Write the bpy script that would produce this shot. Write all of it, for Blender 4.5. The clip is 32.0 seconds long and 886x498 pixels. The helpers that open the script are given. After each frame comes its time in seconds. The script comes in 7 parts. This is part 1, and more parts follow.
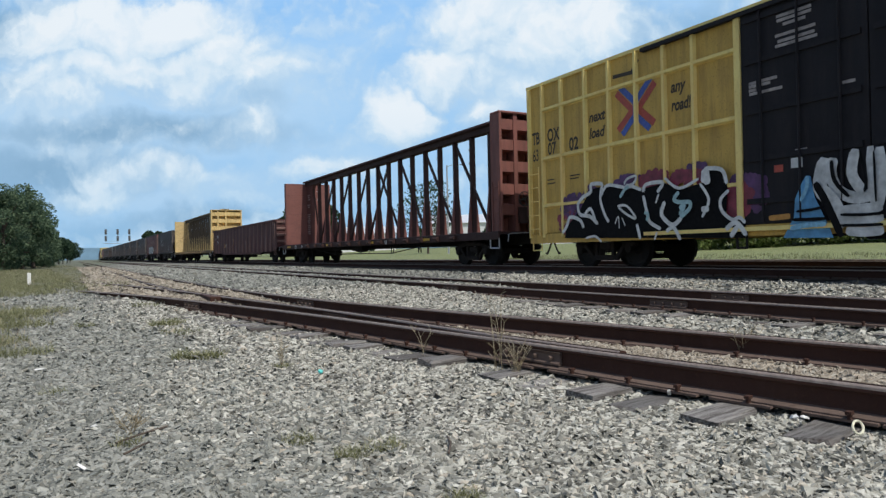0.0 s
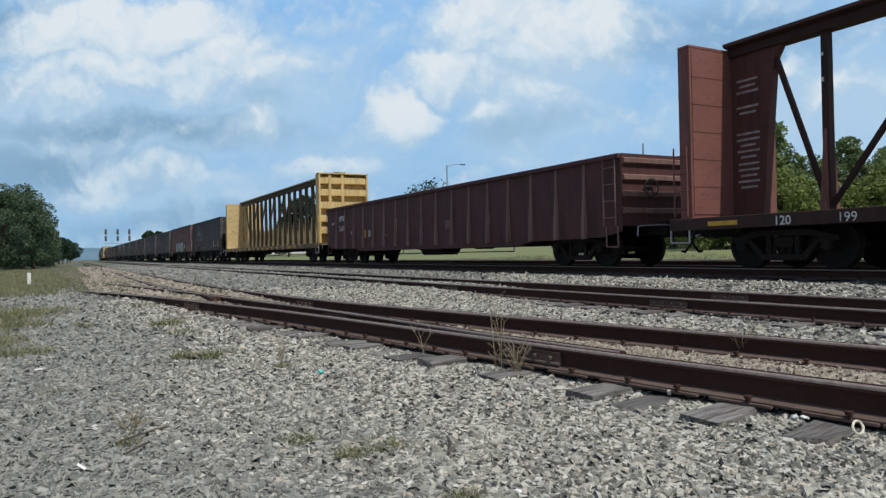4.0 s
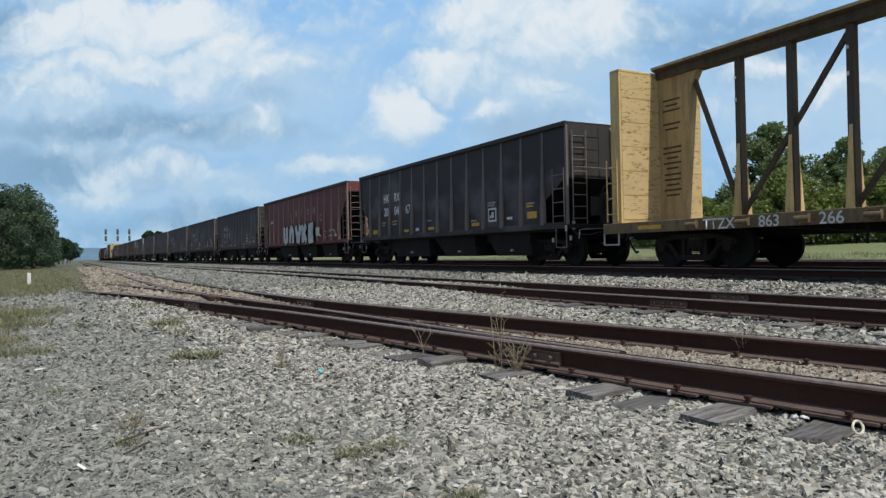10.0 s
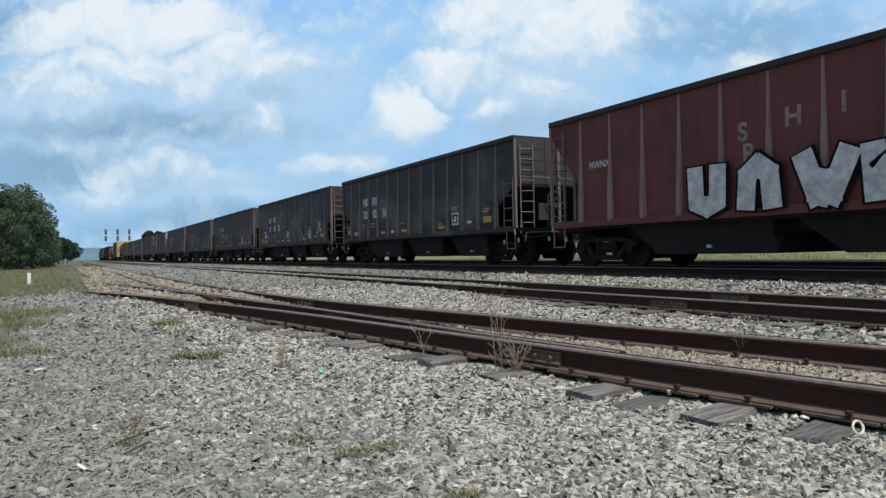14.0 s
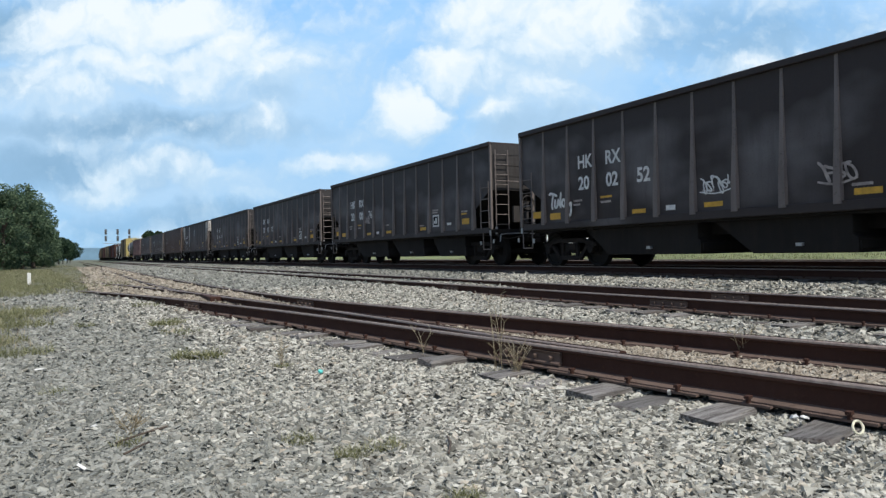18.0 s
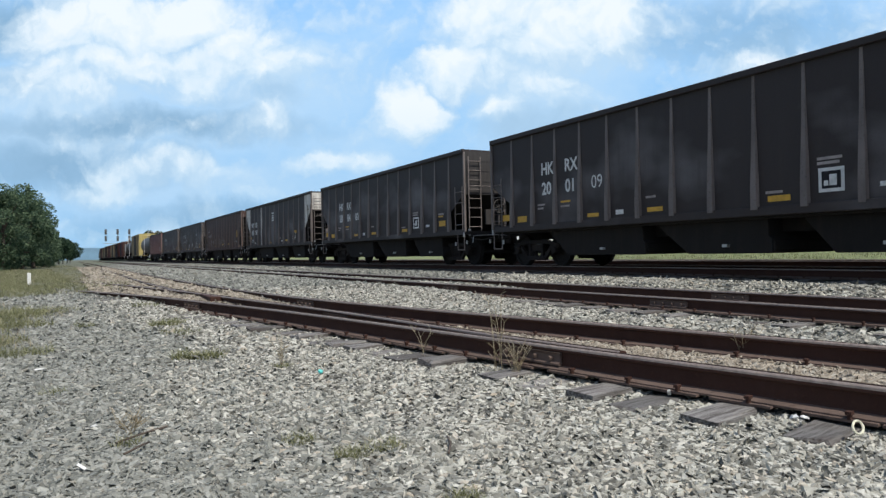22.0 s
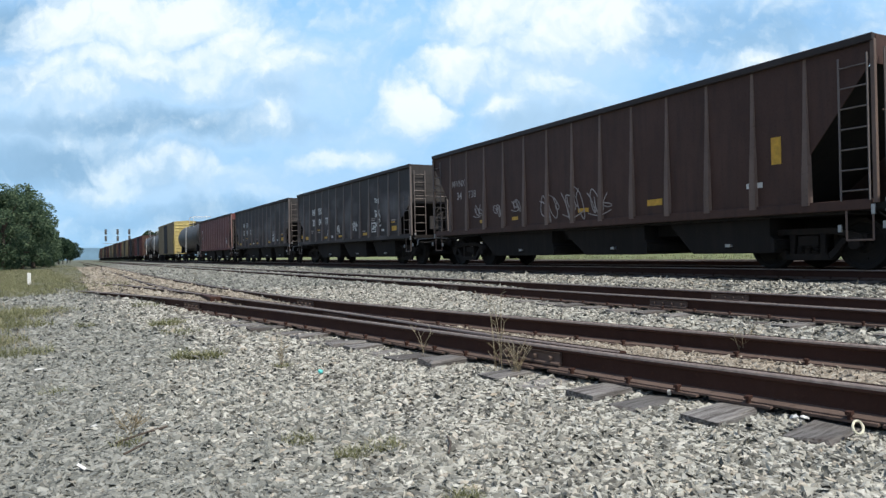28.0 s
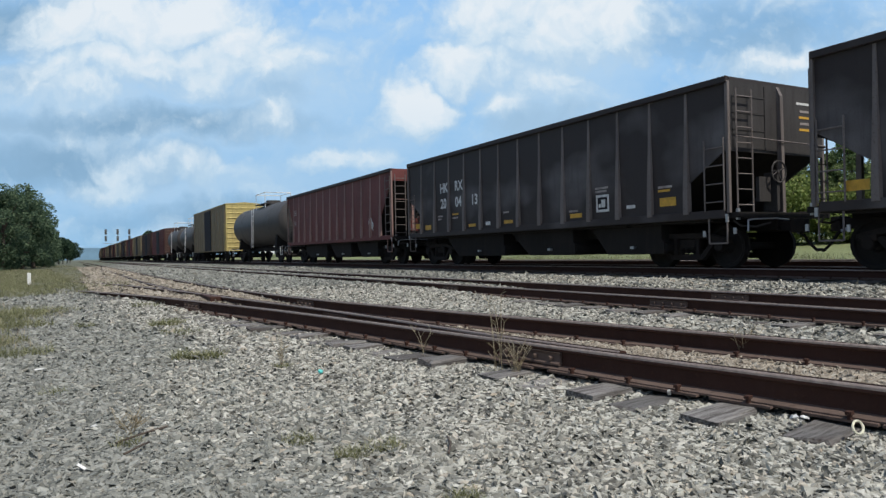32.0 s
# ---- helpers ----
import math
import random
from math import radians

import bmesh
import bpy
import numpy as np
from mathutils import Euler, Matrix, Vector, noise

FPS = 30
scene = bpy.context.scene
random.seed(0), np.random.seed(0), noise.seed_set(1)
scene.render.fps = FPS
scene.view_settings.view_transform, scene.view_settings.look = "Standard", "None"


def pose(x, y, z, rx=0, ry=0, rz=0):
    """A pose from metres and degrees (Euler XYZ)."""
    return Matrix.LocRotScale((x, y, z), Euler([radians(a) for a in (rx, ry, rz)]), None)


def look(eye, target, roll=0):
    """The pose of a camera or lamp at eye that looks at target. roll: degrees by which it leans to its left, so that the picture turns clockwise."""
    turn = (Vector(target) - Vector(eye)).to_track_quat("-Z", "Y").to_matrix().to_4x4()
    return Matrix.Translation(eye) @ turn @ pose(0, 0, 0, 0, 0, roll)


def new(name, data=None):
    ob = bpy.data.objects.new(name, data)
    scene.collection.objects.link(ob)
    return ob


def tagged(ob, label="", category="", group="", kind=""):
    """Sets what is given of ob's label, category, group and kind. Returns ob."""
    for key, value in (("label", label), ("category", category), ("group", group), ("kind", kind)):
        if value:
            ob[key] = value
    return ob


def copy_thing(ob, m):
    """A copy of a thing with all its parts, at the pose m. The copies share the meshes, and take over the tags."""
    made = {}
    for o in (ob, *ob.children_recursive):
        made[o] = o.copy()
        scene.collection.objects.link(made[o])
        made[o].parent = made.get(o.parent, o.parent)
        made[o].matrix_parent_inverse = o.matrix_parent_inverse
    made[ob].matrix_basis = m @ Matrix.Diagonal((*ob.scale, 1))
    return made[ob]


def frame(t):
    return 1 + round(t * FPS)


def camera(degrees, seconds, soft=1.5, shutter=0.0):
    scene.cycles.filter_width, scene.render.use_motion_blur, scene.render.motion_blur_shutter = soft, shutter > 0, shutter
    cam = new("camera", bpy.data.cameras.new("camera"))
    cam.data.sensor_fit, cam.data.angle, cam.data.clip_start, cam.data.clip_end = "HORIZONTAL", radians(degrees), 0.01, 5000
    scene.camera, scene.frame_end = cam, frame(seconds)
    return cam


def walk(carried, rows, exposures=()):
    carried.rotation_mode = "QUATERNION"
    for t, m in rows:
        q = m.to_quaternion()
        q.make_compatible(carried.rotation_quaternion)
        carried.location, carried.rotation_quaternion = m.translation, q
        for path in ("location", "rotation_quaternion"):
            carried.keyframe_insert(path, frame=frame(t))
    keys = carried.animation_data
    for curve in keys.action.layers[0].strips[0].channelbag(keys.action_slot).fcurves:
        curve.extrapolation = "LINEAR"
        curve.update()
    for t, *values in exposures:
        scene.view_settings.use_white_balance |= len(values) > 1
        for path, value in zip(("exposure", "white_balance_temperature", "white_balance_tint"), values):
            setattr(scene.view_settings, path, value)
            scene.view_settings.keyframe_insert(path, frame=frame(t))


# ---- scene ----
SECONDS = 32.0
SPEED = 7.6625            # train speed, m/s, towards -Y
MAIN_X = 13.02            # centre line of the main track
CURVE_Y, CURVE_R, CURVE_TURN = 262.0, 2000.0, 0.036

# ---- camera ----
cam = camera(65.13, SECONDS, soft=1.4)
EYE = Vector((0.0, 0.0, 0.486))
VIEW = Vector((0.47748, 0.87864, 0.00332))
STAND = look(EYE, EYE + VIEW * 10, -1.28)
walk(cam, [(0, STAND), (SECONDS, STAND)],
     exposures=[(0, 0.0), (2.5, -0.16), (6, -0.14), (13, -0.06), (18, 0.14), (25, 0.12), (28, 0.22), (30.5, 0.10), (32, -0.06)])

# ---- light ----
SUN = Vector((0.05, -0.50, 0.86)).normalized()
world = bpy.data.worlds.new("sky")
scene.world = world
world.use_nodes = True
wn, wl = world.node_tree.nodes, world.node_tree.links
sky = wn.new("ShaderNodeTexSky")
sky.sky_type = "NISHITA"
sky.sun_disc = False
sky.sun_elevation = math.asin(SUN.z)
sky.sun_rotation = math.atan2(SUN.x, SUN.y)
sky.air_density, sky.dust_density, sky.ozone_density = 1.0, 1.5, 1.5
wl.new(sky.outputs["Color"], wn["Background"].inputs["Color"])
wn["Background"].inputs["Strength"].default_value = 0.11
sun = new("sun", bpy.data.lights.new("sun", "SUN"))
sun.data.energy, sun.data.angle, sun.data.color = 3.6, radians(0.6), (1.0, 0.95, 0.87)
sun.matrix_world = look(SUN * 50, (0, 0, 0))

# ---- materials ----
def nodes_of(name):
    m = bpy.data.materials.new(name)
    m.use_nodes = True
    nt = m.node_tree
    return m, nt, nt.nodes["Principled BSDF"]


def node(nt, kind, **inputs):
    n = nt.nodes.new(kind)
    for key, value in inputs.items():
        n.inputs[key.replace("_", " ")].default_value = value
    return n


def ramp(nt, src, stops):
    r = nt.nodes.new("ShaderNodeValToRGB")
    el = r.color_ramp.elements
    while len(el) < len(stops):
        el.new(0.5)
    for e, (pos, col) in zip(el, stops):
        e.position = pos
        e.color = (*col, 1) if not isinstance(col, (int, float)) else (col, col, col, 1)
    nt.links.new(src, r.inputs["Fac"])
    return r.outputs["Color"]


def mix(nt, fac, a, b, how="MIX"):
    n = nt.nodes.new("ShaderNodeMix")
    n.data_type, n.blend_type = "RGBA", how
    for sock, value in ((n.inputs["Factor"], fac), (n.inputs["A"], a), (n.inputs["B"], b)):
        if isinstance(value, bpy.types.NodeSocket):
            nt.links.new(value, sock)
        elif isinstance(value, (int, float)):
            sock.default_value = value
        else:
            sock.default_value = (*value, 1)
    return n.outputs["Result"]


def math_node(nt, op, a, b=0.0, c=0.0):
    n = nt.nodes.new("ShaderNodeMath")
    n.operation = op
    for i, value in enumerate((a, b, c)):
        if isinstance(value, bpy.types.NodeSocket):
            nt.links.new(value, n.inputs[i])
        else:
            n.inputs[i].default_value = value
    return n.outputs[0]


def coords(nt, scale=(1, 1, 1), vary=0.0):
    """Object coordinates, scaled; with vary, shifted from object to object."""
    tc = nt.nodes.new("ShaderNodeTexCoord")
    mp = nt.nodes.new("ShaderNodeMapping")
    mp.inputs["Scale"].default_value = scale
    nt.links.new(tc.outputs["Object"], mp.inputs["Vector"])
    if vary:
        info = nt.nodes.new("ShaderNodeObjectInfo")
        nt.links.new(math_node(nt, "MULTIPLY", info.outputs["Random"], vary), mp.inputs["Location"])
    return mp.outputs["Vector"]


def noise_tex(nt, vec, scale, detail=4.0, rough=0.6):
    n = node(nt, "ShaderNodeTexNoise", Scale=scale, Detail=detail, Roughness=rough)
    nt.links.new(vec, n.inputs["Vector"])
    return n.outputs["Fac"]


def bump(nt, bsdf, height, strength, distance):
    b = node(nt, "ShaderNodeBump", Strength=strength, Distance=distance)
    nt.links.new(height, b.inputs["Height"])
    nt.links.new(b.outputs["Normal"], bsdf.inputs["Normal"])


def worn_paint(name, col, dirt, amount=0.5, rough=0.6, metal=0.0, streak=0.5, vary=37.0):
    """Weathered paint: broad fading, vertical streaks, fine rust specks."""
    m, nt, b = nodes_of(name)
    broad = noise_tex(nt, coords(nt, (1, 1, 1), vary), 0.9, 5)
    streaks = noise_tex(nt, coords(nt, (3.0, 3.0, 0.35), vary), 2.2, 4)
    fine = noise_tex(nt, coords(nt, (1, 1, 1), vary), 26.0, 3)
    pale = [min(1, c * 1.4 + 0.004) for c in col]
    base = mix(nt, ramp(nt, broad, ((0.35, 0.0), (0.75, 0.75))), col, pale)
    base = mix(nt, ramp(nt, streaks, ((0.52 - 0.12 * streak, 0.0), (0.8, amount))), base, dirt)
    base = mix(nt, ramp(nt, fine, ((0.58, 0.0), (0.72, amount))), base, dirt)
    nt.links.new(base, b.inputs["Base Color"])
    b.inputs["Metallic"].default_value = metal
    b.inputs["Specular IOR Level"].default_value = 0.3
    nt.links.new(math_node(nt, "MULTIPLY_ADD", fine, 0.3, rough - 0.1), b.inputs["Roughness"])
    bump(nt, b, math_node(nt, "ADD", fine, math_node(nt, "MULTIPLY", broad, 1.5)), 0.25, 0.012)
    return m


def plain(name, col, rough=0.6, metal=0.0, grain=0.25, scale=14.0):
    m, nt, b = nodes_of(name)
    n = noise_tex(nt, coords(nt, (1, 1, 1), 11.0), scale, 4)
    dark = [c * (1 - grain) for c in col]
    light = [min(1, c * (1 + grain)) for c in col]
    nt.links.new(mix(nt, ramp(nt, n, ((0.3, 0.0), (0.7, 1.0))), dark, light), b.inputs["Base Color"])
    b.inputs["Roughness"].default_value = rough
    b.inputs["Metallic"].default_value = metal
    bump(nt, b, n, 0.2, 0.01)
    return m


RUST = (0.10, 0.045, 0.025)
GRIME = (0.030, 0.026, 0.024)


def coal_paint():
    """Black car paint, brown-black, with broad paler grey patches, most of them at mid height."""
    m, nt, b = nodes_of("black_car_paint")
    grey_tone = noise_tex(nt, coords(nt, (1, 1, 1.5), 37.0), 0.42, 3, 0.5)
    streaks = noise_tex(nt, coords(nt, (3.0, 3.0, 0.3), 37.0), 2.4, 4)
    fine = noise_tex(nt, coords(nt, (1, 1, 1), 37.0), 30.0, 3)
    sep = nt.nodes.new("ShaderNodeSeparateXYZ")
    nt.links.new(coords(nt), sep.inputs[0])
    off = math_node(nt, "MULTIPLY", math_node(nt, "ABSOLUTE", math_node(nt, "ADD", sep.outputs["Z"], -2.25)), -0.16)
    base = mix(nt, ramp(nt, math_node(nt, "ADD", grey_tone, math_node(nt, "ADD", off, 0.10)), ((0.50, 0.0), (0.74, 1.0))), (0.040, 0.0320, 0.0312), (0.140, 0.130, 0.132))
    base = mix(nt, ramp(nt, streaks, ((0.5, 0.0), (0.8, 0.5))), base, (0.048, 0.040, 0.037))
    base = mix(nt, ramp(nt, fine, ((0.60, 0.0), (0.75, 0.5))), base, (0.05, 0.035, 0.028))
    nt.links.new(base, b.inputs["Base Color"])
    nt.links.new(math_node(nt, "MULTIPLY_ADD", fine, 0.3, 0.48), b.inputs["Roughness"])
    b.inputs["Specular IOR Level"].default_value = 0.32
    bump(nt, b, math_node(nt, "ADD", fine, math_node(nt, "MULTIPLY", grey_tone, 2.5)), 0.25, 0.012)
    return m


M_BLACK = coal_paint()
# Hopper rib paints are paler than the sheets: caught sunlight put into the colour.
M_BLACKRIB = worn_paint("lit_black_rib_paint", (0.165, 0.142, 0.132), (0.055, 0.046, 0.041), 0.6, 0.6)
M_GREYEND = worn_paint("grey_end_paint", (0.046, 0.043, 0.042), (0.026, 0.023, 0.022), 0.6, 0.75)
M_WHITEEND = worn_paint("white_end_paint", (0.62, 0.60, 0.55), (0.16, 0.12, 0.08), 0.6, 0.6, streak=0.9)
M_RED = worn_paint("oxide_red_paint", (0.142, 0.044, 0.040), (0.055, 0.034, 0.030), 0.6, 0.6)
M_REDRIB = worn_paint("lit_red_rib_paint", (0.27, 0.175, 0.155), (0.12, 0.08, 0.065), 0.5, 0.6)
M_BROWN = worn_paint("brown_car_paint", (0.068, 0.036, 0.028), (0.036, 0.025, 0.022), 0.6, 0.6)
M_BROWNRIB = worn_paint("lit_brown_rib_paint", (0.165, 0.12, 0.10), (0.06, 0.045, 0.04), 0.5, 0.6)
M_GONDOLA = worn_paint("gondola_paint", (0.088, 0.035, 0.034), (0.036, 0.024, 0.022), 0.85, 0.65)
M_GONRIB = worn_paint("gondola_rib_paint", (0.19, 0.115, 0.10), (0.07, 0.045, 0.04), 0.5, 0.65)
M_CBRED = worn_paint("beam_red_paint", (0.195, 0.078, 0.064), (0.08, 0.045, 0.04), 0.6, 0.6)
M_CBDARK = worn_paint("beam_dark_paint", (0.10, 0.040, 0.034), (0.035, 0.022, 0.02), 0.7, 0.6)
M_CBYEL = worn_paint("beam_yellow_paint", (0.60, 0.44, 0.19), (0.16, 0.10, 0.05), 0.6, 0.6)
# Post paints: grime, with the shade on posts and chord put into the colour.
M_POSTRED = worn_paint("grimy_shaded_red_post", (0.045, 0.022, 0.019), (0.02, 0.014, 0.013), 0.7, 0.7)
M_POSTYEL = worn_paint("grimy_shaded_yellow_post", (0.085, 0.066, 0.045), (0.035, 0.028, 0.022), 0.7, 0.7)
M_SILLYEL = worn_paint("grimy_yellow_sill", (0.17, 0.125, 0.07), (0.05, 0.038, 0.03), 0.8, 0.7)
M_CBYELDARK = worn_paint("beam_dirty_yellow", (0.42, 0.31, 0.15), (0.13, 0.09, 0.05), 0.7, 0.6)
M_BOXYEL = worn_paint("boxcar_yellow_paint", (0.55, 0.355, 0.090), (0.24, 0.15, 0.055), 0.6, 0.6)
# Paler yellow than the panels: sun on the rib edges is put into it.
M_BOXRIB = worn_paint("sunlit_boxcar_rib", (0.86, 0.63, 0.23), (0.42, 0.29, 0.11), 0.35, 0.55)
M_ENDYEL = worn_paint("dull_yellow_end", (0.44, 0.36, 0.14), (0.20, 0.15, 0.07), 0.5, 0.6)
M_DOOR = worn_paint("black_door_paint", (0.014, 0.0128, 0.0155), (0.036, 0.030, 0.030), 0.5, 0.75)
M_UNDER = worn_paint("underframe_grime", (0.016, 0.0145, 0.0135), (0.034, 0.027, 0.023), 0.6, 0.95)
M_TRUCK = worn_paint("truck_casting", (0.018, 0.015, 0.0135), (0.044, 0.033, 0.026), 0.6, 0.9)
M_WHEEL = worn_paint("wheel_steel", (0.014, 0.0125, 0.0115), (0.034, 0.026, 0.021), 0.5, 0.85)
M_TANK = worn_paint("tank_paint", (0.055, 0.052, 0.050), (0.11, 0.09, 0.075), 0.6, 0.5)
M_TAN = worn_paint("tan_car_paint", (0.24, 0.19, 0.115), (0.10, 0.075, 0.05), 0.5, 0.6)
M_WHITE = plain("white_lettering", (0.66, 0.66, 0.64), 0.6, 0, 0.2, 9.0)
M_DULLWHITE = plain("faded_lettering", (0.34, 0.30, 0.28), 0.7, 0, 0.4, 6.0)
M_FADED = plain("nearly_lost_lettering", (0.30, 0.22, 0.20), 0.7, 0, 0.4, 6.0)
M_YELLOW = plain("reflector_yellow", (0.60, 0.34, 0.035), 0.5, 0, 0.2, 9.0)
M_INK = plain("dark_lettering", (0.05, 0.035, 0.02), 0.6, 0, 0.2)
M_SPRAYBLACK = plain("black_spray", (0.009, 0.009, 0.010), 0.8, 0, 0.3)
M_SPRAYBLACK.node_tree.nodes["Principled BSDF"].inputs["Specular IOR Level"].default_value = 0.1
M_SPRAYRED = plain("red_spray", (0.22, 0.030, 0.055), 0.5, 0, 0.4, 5.0)
M_SPRAYBLUE = plain("blue_spray", (0.10, 0.30, 0.52), 0.5, 0, 0.3, 5.0)
M_SPRAYGREY = plain("silver_spray", (0.56, 0.56, 0.55), 0.4, 0.1, 0.35, 5.0)
M_LOGORED = plain("logo_red", (0.42, 0.07, 0.045), 0.5)
M_LOGOBLUE = plain("logo_blue", (0.06, 0.11, 0.40), 0.5)
M_RAILHEAD = plain("worn_rail_top", (0.30, 0.245, 0.215), 0.6, 0.25, 0.25, 30.0)
M_RAIL = worn_paint("rusty_rail", (0.046, 0.021, 0.015), (0.085, 0.043, 0.030), 0.5, 0.9, streak=0.3, vary=0)
M_FOOT = worn_paint("rusty_rail_foot", (0.105, 0.075, 0.062), (0.05, 0.034, 0.028), 0.6, 0.95, vary=0)
M_DARKHEAD = plain("unused_rail_rust", (0.028, 0.019, 0.016), 1.0, 0.0, 0.3, 20.0)
M_DARKHEAD.node_tree.nodes["Principled BSDF"].inputs["Specular IOR Level"].default_value = 0.05


def peeled_paint(name, col, bared, amount):
    """Paint on bulkhead panels, rubbed off in ragged level rows by lumber ends."""
    m, nt, b = nodes_of(name)
    rows = noise_tex(nt, coords(nt, (0.9, 0.9, 5.0), 5.0), 2.6, 3)
    chips = noise_tex(nt, coords(nt, (4, 4, 11), 5.0), 1.7, 5, 0.7)
    broad = noise_tex(nt, coords(nt, (1, 1, 1), 5.0), 1.2, 4)
    base = mix(nt, ramp(nt, broad, ((0.3, 0.0), (0.7, 0.6))), col, [c * 0.72 for c in col])
    worn = math_node(nt, "MULTIPLY", ramp(nt, rows, ((0.46, 0.0), (0.62, 1.0))), ramp(nt, chips, ((0.50, 0.0), (0.58, amount))))
    nt.links.new(mix(nt, worn, base, bared), b.inputs["Base Color"])
    b.inputs["Roughness"].default_value = 0.65
    bump(nt, b, worn, 0.3, 0.004)
    return m


M_PEELYEL = peeled_paint("peeled_yellow_panel", (0.66, 0.50, 0.24), (0.19, 0.11, 0.05), 0.9)
M_PEELRED = peeled_paint("rubbed_red_panel", (0.22, 0.088, 0.072), (0.10, 0.05, 0.045), 0.7)


def wood_material():
    m, nt, b = nodes_of("weathered_tie_wood")
    grain = noise_tex(nt, coords(nt, (1.2, 16, 16), 23.0), 3.0, 6, 0.7)
    broad = noise_tex(nt, coords(nt, (1, 1, 1), 23.0), 2.0, 3)
    info = nt.nodes.new("ShaderNodeObjectInfo")
    tone = mix(nt, info.outputs["Random"], (0.12, 0.116, 0.110), (0.30, 0.29, 0.275))
    base = mix(nt, ramp(nt, grain, ((0.35, 0.0), (0.6, 1.0))), (0.045, 0.038, 0.033), tone)
    base = mix(nt, ramp(nt, broad, ((0.45, 0.0), (0.8, 0.6))), base, (0.08, 0.06, 0.05))
    nt.links.new(base, b.inputs["Base Color"])
    b.inputs["Roughness"].default_value = 0.9
    bump(nt, b, grain, 0.7, 0.012)
    return m


M_WOOD = wood_material()


def stone_material(name="crushed_limestone", stain=None):
    m, nt, b = nodes_of(name)
    geo = nt.nodes.new("ShaderNodeNewGeometry")
    isl = geo.outputs["Random Per Island"]
    tone = ramp(nt, isl, ((0.0, (0.065, 0.064, 0.055)), (0.22, (0.19, 0.187, 0.160)), (0.55, (0.37, 0.365, 0.315)),
                          (0.88, (0.56, 0.555, 0.49)), (0.95, (0.40, 0.345, 0.265)), (1.0, (0.70, 0.69, 0.62))))
    g = noise_tex(nt, coords(nt), 42.0, 4)
    base = mix(nt, ramp(nt, g, ((0.35, 0.0), (0.7, 0.45))), tone, (0.17, 0.168, 0.145))
    if stain:
        base = mix(nt, 0.5, base, stain)
    nt.links.new(base, b.inputs["Base Color"])
    b.inputs["Roughness"].default_value = 0.88
    bump(nt, b, g, 0.4, 0.006)
    return m


M_STONE = stone_material()
M_STONEFINE = stone_material("dusty_stone_chips", (0.150, 0.165, 0.152))
M_STONEBROWN = stone_material("rust_stained_stone", (0.30, 0.235, 0.165))


